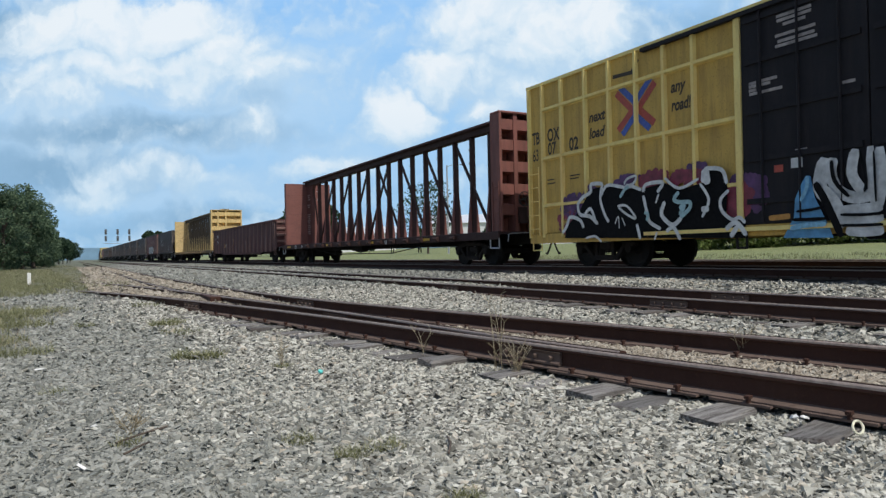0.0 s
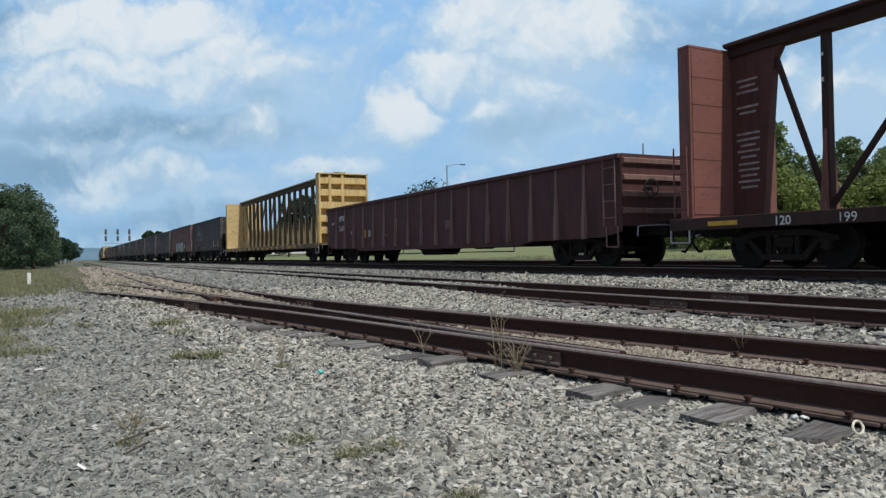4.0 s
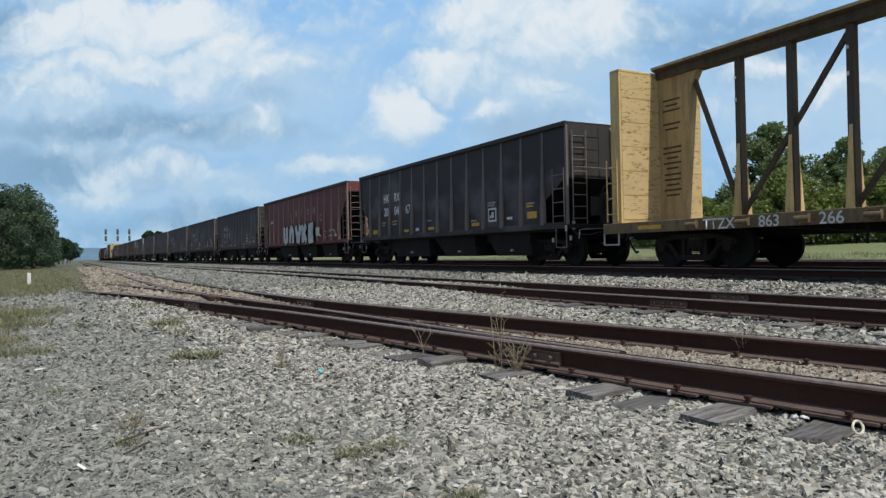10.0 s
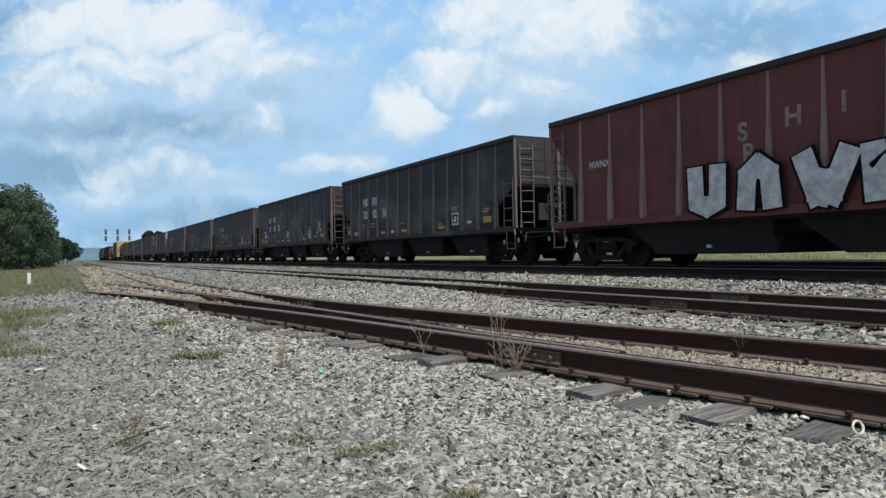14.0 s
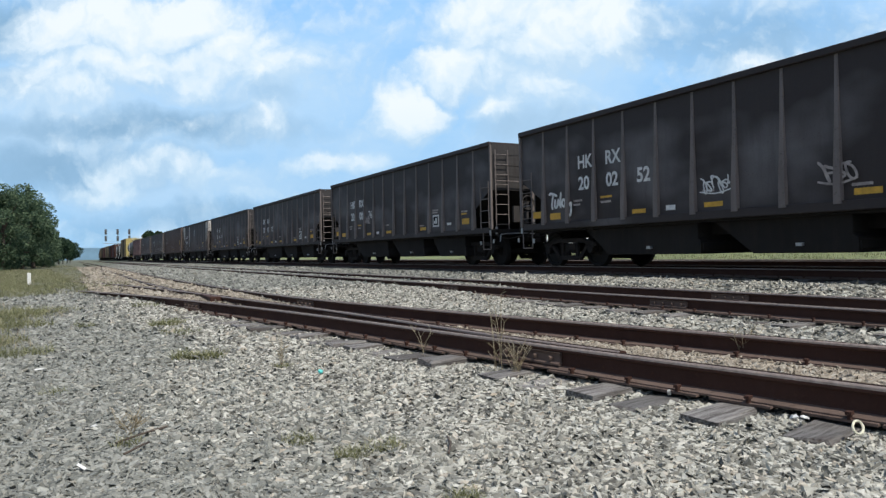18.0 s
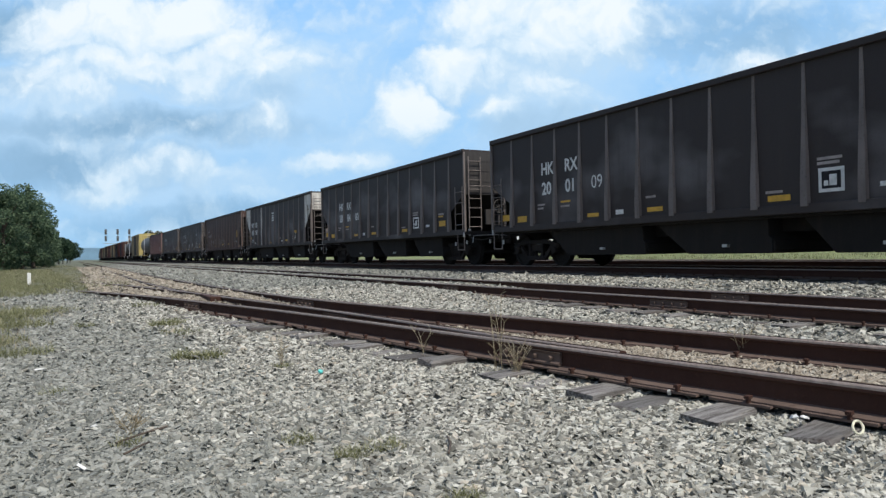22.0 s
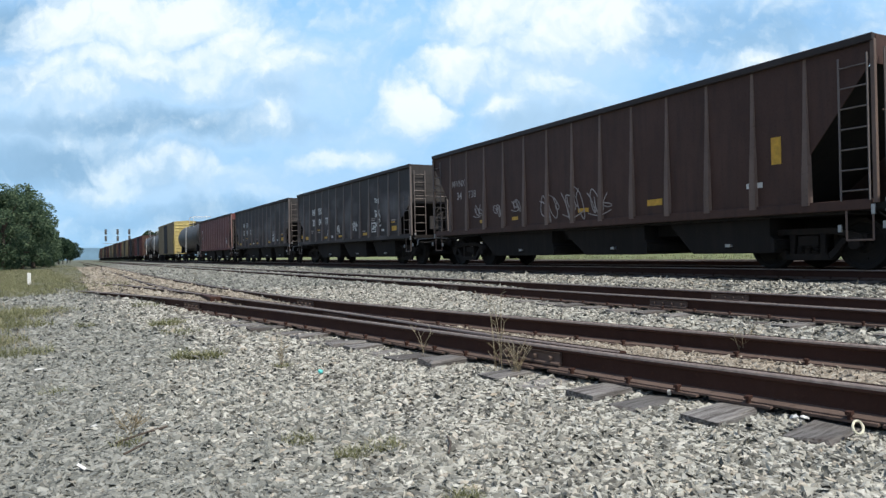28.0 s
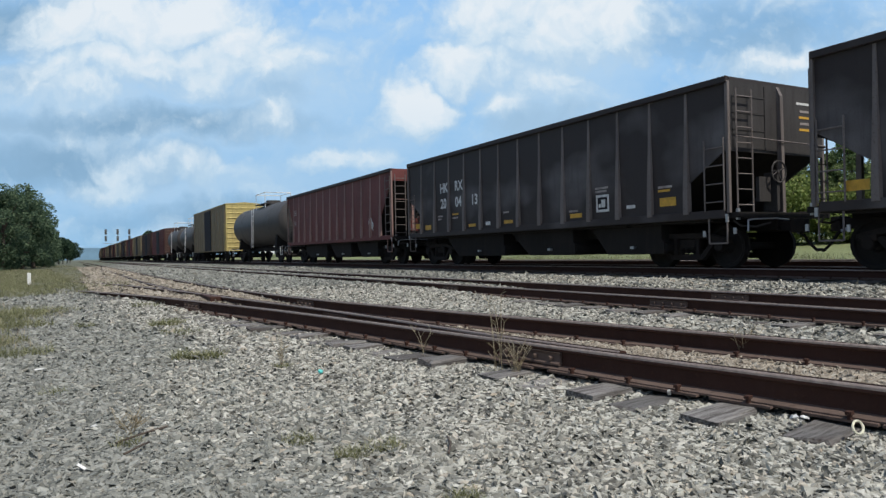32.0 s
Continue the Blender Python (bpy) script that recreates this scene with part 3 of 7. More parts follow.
YARD_TOP = -0.22
RAIL_A = spline([(-14, 6.2), (-6, 4.83), (1.95, 3.5), (3.2, 3.28), (5.3, 2.96), (8.8, 2.43), (12.5, 1.70), (16.0, 1.02), (19.4, 0.36), (22.0, -0.05)])
RAIL_B = spline([(-14, 7.78), (-6, 6.38), (2.7, 4.86), (4.47, 4.53), (7.36, 3.97), (11.8, 3.35), (19.3, 3.06), (33.7, 3.0), (60, 3.15), (120, 3.3), (240, 3.5)])
RAIL_CLOSURE = spline([(3.6, 3.34), (5.2, 3.17), (7.45, 3.04), (10.1, 2.78), (13.3, 2.39), (16.4, 2.12), (23, 2.02), (35, 2.1), (60, 2.2), (120, 2.3)])
RAIL_BRANCH = spline([(12.6, 2.52), (16.1, 2.08), (18.9, 1.64), (23.3, 0.95), (28, 0.24), (33.5, -0.2)])
RAIL_C = spline([(-16, 7.62), (4, 7.42), (13, 7.30), (40, 7.22), (110, 7.2), (240, 7.3)])
RAIL_D = [p + Vector((1.505, 0)) for p in RAIL_C]


def shifted(pts, d):
    return [p + Vector((d, 0)) for p in pts]


siding = empty("siding_track", "rusty siding with a turnout on grey wooden ties", "track", kind="structure")
part("rail", rail_mesh(RAIL_A, YARD_TOP, sink=0.13), None, siding)
part("rail", rail_mesh(RAIL_B, YARD_TOP), None, siding)
part("rail", rail_mesh(RAIL_CLOSURE, YARD_TOP - 0.004), None, siding)
part("rail", rail_mesh(RAIL_BRANCH, YARD_TOP - 0.006, sink=0.14), None, siding)
fine_places = along(RAIL_A, 0.02, -2, 10)
TIE_ROW = ((-1.2, 0.5), (-0.7, 0.5), (-0.2, 0.5), (0.35, 0.5), (0.85, 0.5), (1.35, 0.4), (1.75, 0.5), (2.14, 1.0), (2.65, 0.98), (3.07, 0.98), (3.43, 0.8), (3.9, 0.3), (4.42, 0.5), (5.08, 0.97), (5.5, 0.5),
           (5.95, 0.3), (6.35, 0.97), (6.7, 0.97), (7.1, 0.9), (7.6, 0.3), (8.05, 0.97), (8.6, 0.7), (9.2, 0.9), (9.7, 0.5))
near_ties = [min(fine_places, key=lambda q: abs(q[0].y - ty)) for ty, _ in TIE_ROW]
lay_ties(siding, near_ties, 0.80, 2.56, YARD_TOP - RAIL_H - 0.013, [c for _, c in TIE_ROW])
lay_ties(siding, along(RAIL_A, 0.56, 9.9, 30), 1.1, 3.4, YARD_TOP - RAIL_H - 0.013)
fasten(siding, near_ties + along(RAIL_A, 0.56, 9.9, 16), YARD_TOP)
fasten(siding, along(RAIL_B, 0.53, 0, 14), YARD_TOP)
for y in (4.3, 11.9):
    joint(siding, RAIL_A, y, YARD_TOP)
joint(siding, RAIL_CLOSURE, 8.3, YARD_TOP - 0.004)
joint(siding, RAIL_B, 11.0, YARD_TOP)
frog = Geo().prism([(-0.10, -0.8), (0.10, -0.8), (0.05, 0.9), (-0.05, 0.9)], -0.12, -0.012, "z")
part("frog", frog, M_RAIL, siding, "rusty cast steel frog", 0.01, at=(2.33, 13.6, YARD_TOP))

yard = empty("yard_track", "rusty yard track on stone ballast", "track", kind="structure")
part("rail", rail_mesh(RAIL_C, YARD_TOP), None, yard)
part("rail", rail_mesh(RAIL_D, YARD_TOP), None, yard)
yard_ties = along(RAIL_C, 0.55, 0, 34)
lay_ties(yard, yard_ties, 0.75, 2.6, YARD_TOP - RAIL_H - 0.013)
fasten(yard, along(RAIL_C, 0.55, 0, 18), YARD_TOP)
for y in (7.0, 13.1, 22.6):
    joint(yard, RAIL_C, y, YARD_TOP)
joint(yard, RAIL_D, 7.2, YARD_TOP)
joint(yard, RAIL_D, 17.5, YARD_TOP)


def main_path(s):
    """Place and heading on the main track at arc length s: straight, a slight bend to the right, then straight again."""
    if s < CURVE_Y:
        return MAIN_X, s, 0.0
    a = min(CURVE_TURN, (s - CURVE_Y) / CURVE_R)
    on = s - CURVE_Y - a * CURVE_R
    return MAIN_X + CURVE_R * (1 - math.cos(a)) + on * math.sin(a), CURVE_Y + CURVE_R * math.sin(a) + on * math.cos(a), a


main = empty("main_track", "main line track on coal-darkened ballast", "track", kind="structure")
for off in (-0.7525, 0.7525):
    pts = []
    for s in (-90, -30, 0, 30, 80, 150, 230, 262, 286, 310, 334, 420, 600, 960):
        mx, my, ma = main_path(s)
        pts.append(Vector((mx + off * math.cos(ma), my - off * math.sin(ma))))
    part("rail", rail_mesh(pts, 0.0, True), None, main)
    fasten(main, along(pts, 0.52, 2, 16) if off < 0 else [], 0.0)
lay_ties(main, along([Vector((MAIN_X, -4)), Vector((MAIN_X, 50))], 0.52, -4, 50), 0.0, 2.6, -RAIL_H - 0.014)

# tracks behind the main line, seen below the cars
back = empty("back_track", "second main line track behind the train", "track", kind="structure")
for off in (0, 1.505):
    part("rail", rail_mesh([Vector((17.4 + off, y)) for y in (-60, 0, 60, 140, 240)], 0.02, False), None, back)


# ---- loose stone ----
CUBE = np.array([(x, y, z) for z in (-1, 1) for y in (-1, 1) for x in (-1, 1)], float)
CUBE_F = np.array([(4, 5, 7, 6), (0, 1, 5, 4), (2, 6, 7, 3), (0, 4, 6, 2), (1, 3, 7, 5)])


def mesh_of(name, verts, faces, mat):
    me = bpy.data.meshes.new(name)
    nv, nf, k = len(verts), len(faces), faces.shape[1]
    me.vertices.add(nv)
    me.vertices.foreach_set("co", verts.astype(np.float32).ravel())
    me.loops.add(nf * k)
    me.loops.foreach_set("vertex_index", faces.astype(np.int32).ravel())
    me.polygons.add(nf)
    me.polygons.foreach_set("loop_start", np.arange(0, nf * k, k, dtype=np.int32))
    me.polygons.foreach_set("use_smooth", np.zeros(nf, dtype=bool))
    me.update(calc_edges=True)
    me.materials.append(mat)
    return me


def stones(name, xs, ys, zs, sizes, mat, seed):
    """Angular crushed stones, each an eight-cornered chip of its own turn and shape."""
    r = np.random.default_rng(seed)
    n = len(xs)
    c = np.repeat(CUBE[None], n, 0) * r.uniform(0.66, 1.0, (n, 8, 3))
    c[:, 4:, :2] *= r.uniform(0.45, 1.0, (n, 1, 2))
    c[:, 4:, :2] += r.uniform(-0.35, 0.35, (n, 1, 2))
    c[:, :, 0] += c[:, :, 1] * r.uniform(-0.5, 0.5, (n, 1))
    c *= np.stack([r.uniform(0.9, 2.0, n), r.uniform(0.55, 1.0, n), r.uniform(0.22, 0.50, n)], 1)[:, None, :]
    q = r.normal(size=(n, 4)) * np.array([1.6, 0.30, 0.30, 1.6])
    q /= np.linalg.norm(q, axis=1, keepdims=True)
    w, x, y, z = q.T
    rot = np.stack([np.stack([1 - 2 * (y * y + z * z), 2 * (x * y - z * w), 2 * (x * z + y * w)], 1),
                    np.stack([2 * (x * y + z * w), 1 - 2 * (x * x + z * z), 2 * (y * z - x * w)], 1),
                    np.stack([2 * (x * z - y * w), 2 * (y * z + x * w), 1 - 2 * (x * x + y * y)], 1)], 1)
    v = np.einsum("nij,nkj->nki", rot, c) * sizes[:, None, None]
    v += np.stack([xs, ys, zs], 1)[:, None, :]
    f = CUBE_F[None] + (np.arange(n) * 8)[:, None, None]
    return mesh_of(name, v.reshape(-1, 3), f.reshape(-1, 4), mat)


def scatter_ballast():
    r = np.random.default_rng(4)
    X, Y, S = [], [], []
    for count, (x0, x1, y0, y1), (a, b) in ((70000, (-0.9, 5.6, 1.0, 6.5), (0.009, 0.020)), (26000, (0.3, 5.0, 0.9, 3.2), (0.008, 0.017)), (50000, (-0.5, 8.0, 6.5, 15), (0.014, 0.029)),
                                            (14000, (5.6, 11.2, 1.5, 6.5), (0.016, 0.032)), (9000, (2.9, 5.0, 1.5, 6.5), (0.010, 0.022)), (14000, (8.0, 11.3, 6.5, 16), (0.020, 0.036)),
                                            (14000, (0.5, 11.4, 15, 32), (0.026, 0.044)), (9000, (0.8, 11.4, 32, 75), (0.04, 0.065))):
        X.append(r.uniform(x0, x1, count))
        Y.append(r.uniform(y0, y1, count))
        S.append(r.uniform(a, b, count) * r.choice([0.7, 1.0, 1.0, 1.25], count))
    x, y, s = map(np.concatenate, (X, Y, S))
    keep = (x > -0.12 * y - 0.25) & (x < 2.0 * y + 0.4)         # only the part of the yard that lies open before the drive
    x, y, s = x[keep], y[keep], s[keep]
    # the drive beside the camera carries only fine chips
    drive = (1.25 - 0.05 * y + 0.5 * np.sin(y * 0.8 + 1) + r.normal(0, 0.25, len(x))) > x
    s = np.where(drive, s * 0.55, s)
    keep = ~(drive & (r.random(len(x)) < 0.35))
    x, y, s, drive = x[keep], y[keep], s[keep], drive[keep]
    count = 76000
    cy = 1.2 + 20.0 * r.random(count) ** 1.6
    cy[:14000] = r.uniform(1.2, 4.2, 14000)
    cx = r.uniform(-0.13 * cy - 0.3, 1.9 - 0.09 * cy)
    cs = r.uniform(0.0055, 0.011, count) * (0.70 + 0.12 * cy) * r.choice([0.8, 1.0, 1.0, 1.2, 1.7], count)
    cz = np.array([ground_z(a, b) for a, b in zip(cx, cy)]) + cs * 0.3
    tagged(new("stone_chips", stones("stone_chips", cx, cy, cz, cs, M_STONEFINE, 9)), "fine dusty grey stone chips covering the drive", "gravel", kind="stuff")
    # the tie tops lie mostly bare
    bare = np.zeros(len(x))
    for cx, cy, dx, dy, half, clear in TIE_SPOTS:
        u, v = (x - cx) * dx + (y - cy) * dy, (x - cx) * dy - (y - cy) * dx
        bare = np.maximum(bare, clear * np.where(u < 0.7 - half, 1.0, 0.12) * ((np.abs(u) < half) & (np.abs(v) < 0.125)))
    keep = r.random(len(x)) > bare
    x, y, s, drive = x[keep], y[keep], s[keep], drive[keep]
    z = np.array([ground_z(a, b) for a, b in zip(x, y)]) + s * 0.30
    # banked a little against the outside of the near rail, low over the ties
    between = (x > np.interp(y, [p.y for p in RAIL_A], [p.x for p in RAIL_A])) & (x < np.interp(y, [p.y for p in RAIL_B], [p.x for p in RAIL_B]) + 0.1)
    z = np.where(between, z + 0.042, z)
    for name, pick, mat, label in (("ballast_stones", ~between & (y < 17) & ~drive, M_STONE, "loose grey and white crushed stone ballast"),
                                   ("dusty_stones", ~between & ((y >= 17) | drive), M_STONEFINE, "dusty grey crushed stone beside the drive and far tracks"),
                                   ("stained_stones", between, M_STONEBROWN, "rust-stained crushed stone between the rails")):
        me = stones(name, x[pick], y[pick], z[pick], s[pick], mat, 8)
        tagged(new(name, me), label, "gravel", kind="stuff")


scatter_ballast()


def blades(name, spots, mat, seed, tall=(0.08, 0.22), wide=0.006, lean=0.5):
    """Grass blades, each a bent tapering strip; spots: (x, y, z, spread, count)."""
    r = np.random.default_rng(seed)
    V, F, k = [], [], 0
    for sx, sy, sz, spread, count in spots:
        for _ in range(count):
            a = r.uniform(0, 2 * math.pi)
            d = spread * math.sqrt(r.random())
            bx, by = sx + d * math.cos(a), sy + d * math.sin(a)
            h = r.uniform(*tall)
            t = r.uniform(0, 2 * math.pi)
            ln = r.uniform(0.1, lean) * h
            wx, wy = -math.sin(t) * wide, math.cos(t) * wide
            mx, my = bx + math.cos(t) * ln * 0.35, by + math.sin(t) * ln * 0.35
            ex, ey = bx + math.cos(t) * ln, by + math.sin(t) * ln
            V += [(bx - wx, by - wy, sz), (bx + wx, by + wy, sz), (mx + wx * 0.7, my + wy * 0.7, sz + h * 0.6), (mx - wx * 0.7, my - wy * 0.7, sz + h * 0.6),
                  (ex + wx * 0.1, ey + wy * 0.1, sz + h), (ex - wx * 0.1, ey - wy * 0.1, sz + h)]
            F += [(k, k + 1, k + 2, k + 3), (k + 3, k + 2, k + 4, k + 5)]
            k += 6
    return mesh_of(name, np.array(V), np.array(F), mat)

# ---- rolling stock ----
# A car's own space: y along the track (the leading end is -Y), -X faces the camera, z = 0 on the rail.
SIDE = 1.56
WHEEL_R = 0.457
TRAIN = []      # (car, place in the train of its middle)
MESHES = {}


def shared(key, make):
    if key not in MESHES:
        MESHES[key] = make()
    return MESHES[key]


def wheelset_mesh():
    g = Geo()
    for s in (-1, 1):
        prof = [(s * 0.70, 0.10), (s * 0.70, 0.40), (s * 0.685, WHEEL_R + 0.025), (s * 0.715, WHEEL_R + 0.022), (s * 0.73, WHEEL_R), (s * 0.82, WHEEL_R - 0.006), (s * 0.82, 0.39),
                (s * 0.785, 0.36), (s * 0.775, 0.16), (s * 0.84, 0.12), (s * 0.84, 0.085)]
        g.lathe(prof, 24, "x")
        for k in range(3):
            a = 2.1 * k
            g.rod((s * 0.80, 0.27 * math.cos(a), 0.27 * math.sin(a)), (s * 0.775, 0.27 * math.cos(a), 0.27 * math.sin(a)), 0.028, 6)
    g.rod((-1.02, 0, 0), (1.02, 0, 0), 0.08, 10)
    for s in (-1, 1):
        for k in range(3):
            a = 2.1 * k + 0.4
            g.rod((s * 1.02, 0.06 * math.cos(a), 0.06 * math.sin(a)), (s * 1.045, 0.06 * math.cos(a), 0.06 * math.sin(a)), 0.02, 5)
    return g.mesh("wheelset", M_WHEEL)


def side_frame_mesh():
    g = Geo()
    # a cast frame with two windows: top member, pedestals, lower tie and columns
    g.prism([(-1.12, 0.52), (-1.10, 0.62), (-0.5, 0.76), (0.5, 0.76), (1.10, 0.62), (1.12, 0.52), (0.5, 0.64), (-0.5, 0.64)], -0.06, 0.06, "x")
    g.prism([(-0.46, 0.17), (0.46, 0.17), (0.40, 0.29), (-0.40, 0.29)], -0.06, 0.06, "x")
    for s in (-1, 1):
        g.prism([(s * 0.46, 0.17), (s * 0.40, 0.29), (s * 0.68, 0.58), (s * 0.78, 0.54)], -0.055, 0.055, "x")
        g.box(-0.05, 0.05, s * 0.30 - 0.05, s * 0.30 + 0.05, 0.27, 0.66)
        g.box(-0.08, 0.08, s * 0.89 - 0.15, s * 0.89 + 0.15, 0.50, 0.62)
        g.rod((-0.10, s * 0.89, WHEEL_R), (0.05, s * 0.89, WHEEL_R), 0.11, 10)
    return g.mesh("side_frame", M_TRUCK, 0.012)


def bolster_mesh():
    g = Geo().prism([(-1.0, 0.44), (-0.3, 0.34), (0.3, 0.34), (1.0, 0.44), (1.0, 0.62), (0.3, 0.66), (-0.3, 0.66), (-1.0, 0.62)], -0.2, 0.2, "y")
    g.rod((0, 0, 0.64), (0, 0, 0.80), 0.2, 12)
    for s in (-1, 1):
        g.box(-0.6, 0.6, s * 0.42 - 0.04, s * 0.42 + 0.04, 0.36, 0.50)
        g.bar((0, s * 0.42, 0.42), (0, s * 0.2, 0.62), 0.06, 0.05)
        for side in (-0.72, 0.72):
            g.box(side - 0.05, side + 0.05, s * 0.40 - 0.02, s * 0.40 + 0.05, 0.26, 0.62)
    return g.mesh("truck", M_TRUCK)


def spring_mesh():
    g = Geo()
    for y in (-0.15, 0.0, 0.15):
        for k in range(5):
            z = 0.29 + k * 0.033
            g.rod((0, y, z), (0, y, z + 0.02), 0.065, 8)
    return g.mesh("spring_nest", M_TRUCK)


def add_truck(car, y):
    t = part("truck", shared("bolster", bolster_mesh), None, car, at=(0, y, 0))
    for x in (-0.99, 0.99):
        part("side_frame", shared("frame", side_frame_mesh), None, t, at=(x, 0, 0))
        part("spring_nest", shared("spring", spring_mesh), None, t, at=(x, 0, 0))
    for dy in (-0.89, 0.89):
        part("wheelset", shared("wheelset", wheelset_mesh), None, t, at=(0, dy, WHEEL_R))
    return t


def coupler_mesh():
    g = Geo().box(-0.10, 0.10, -0.10, 0.75, 0.74, 0.94)
    g.prism([(-0.17, -0.10), (0.17, -0.10), (0.16, -0.30), (0.04, -0.36), (0.02, -0.22), (-0.08, -0.24), (-0.15, -0.40), (-0.20, -0.34)], 0.70, 0.98, "z")
    return g.mesh("coupler", M_TRUCK, 0.015)


def hose_mesh():
    g = Geo()
    g.path([(0.30, 0.05, 0.72), (0.30, -0.08, 0.66), (0.27, -0.22, 0.48), (0.20, -0.42, 0.34), (0.12, -0.58, 0.36)], 0.028, 6)
    g.rod((0.30, 0.12, 0.74), (0.30, 0.0, 0.70), 0.035, 6, 1)
    return g.mesh("air_hose", [M_UNDER, M_GALV])


def lever_mesh():
    """Uncoupling lever across the end of the car, with its bright bent handle."""
    g = Geo().path([(-0.05, 0.0, 0.98), (-0.5, -0.02, 1.0), (-1.20, -0.04, 0.98), (-1.38, -0.06, 0.96), (-1.44, -0.10, 0.74)], 0.016, 5)
    return g.mesh("uncoupling_lever", M_GALV)


def end_gear(car, half, lever=True):
    """Couplers, hoses and levers at both ends; half: from the middle to the end sill."""
    for s, turn in ((-1, 0), (1, math.pi)):
        for name, make in (("coupler", coupler_mesh), ("air_hose", hose_mesh), ("uncoupling_lever", lever_mesh)):
            ob = part(name, shared(name, make), None, car, at=(0, s * half, 0))
            ob.rotation_euler.z = turn


def ladder(car, mat, pts, width, rungs, name="ladder", r=0.014):
    """pts: foot and head of one stile; width: offset vector to the other stile."""
    a, b, w = Vector(pts[0]), Vector(pts[1]), Vector(width)
    body = part(name, Geo().rod(a, b, r * 1.3, 5).rod(a + w, b + w, r * 1.3, 5), mat, car)
    rung = Geo().rod((0, 0, 0), w, r, 5).mesh("rung", mat)
    for i in range(rungs):
        part("rung", rung, None, body, at=a + (b - a) * ((i + 0.5) / rungs))
    return body


def brake_wheel(car, y, x, z):
    g = Geo()
    n = 16
    ring = [(x + 0.22 * math.cos(2 * math.pi * i / n), y, z + 0.22 * math.sin(2 * math.pi * i / n)) for i in range(n + 1)]
    g.path(ring, 0.018, 5)
    for i in range(4):
        a = math.pi * i / 2 + 0.4
        g.rod((x, y + 0.04, z), (x + 0.21 * math.cos(a), y, z + 0.21 * math.sin(a)), 0.014, 5)
    g.rod((x, y + 0.15, z), (x, y, z), 0.04, 8)
    part("brake_wheel", g, M_GREYEND, car, "rusty spoked brake wheel")


def underframe(car, half, sill=1.10, low=0.78):
    part("centre_sill", Geo().box(-0.22, 0.22, -half, half, low, sill), M_UNDER, car)


def brake_rig(car, y):
    """Reservoir, cylinder and pipe hung below the floor."""
    g = Geo().rod((-0.75, y - 0.5, 0.72), (-0.75, y + 0.5, 0.72), 0.19, 10).rod((-0.72, y + 0.7, 0.74), (-0.72, y + 1.15, 0.74), 0.14, 10)
    g.path([(-0.7, y - 3.0, 0.70), (-0.7, y - 0.5, 0.70)], 0.02, 5).path([(-0.7, y + 1.1, 0.72), (-0.7, y + 3.6, 0.68)], 0.02, 5)
    part("brake_reservoir", g, M_UNDER, car)


def tapered_rib(side, top, foot, mat):
    """A pressed side stake: narrow and shallow at the chord, wide and deep at the sill."""
    g = Geo()
    tall = top - foot
    rings = ((top, 0.026, 0.03), (foot + 0.62 * tall, 0.036, 0.055), (foot + 0.16 * tall, 0.062, 0.098), (foot, 0.066, 0.098))
    for z, half, deep in rings:
        g.v += [(0.0, -half - 0.02, z), (side * deep, -half, z), (side * deep, half, z), (0.0, half + 0.02, z)]
    for k in range(len(rings) - 1):
        g.f += [(4 * k + j, 4 * k + (j + 1) % 4, 4 * k + 4 + (j + 1) % 4, 4 * k + 4 + j) for j in range(4)]
    n = 4 * len(rings)
    g.f += [(0, 1, 2, 3), (n - 4, n - 3, n - 2, n - 1)]
    g.mi = [0] * len(g.f)
    return g.mesh("rib", mat)


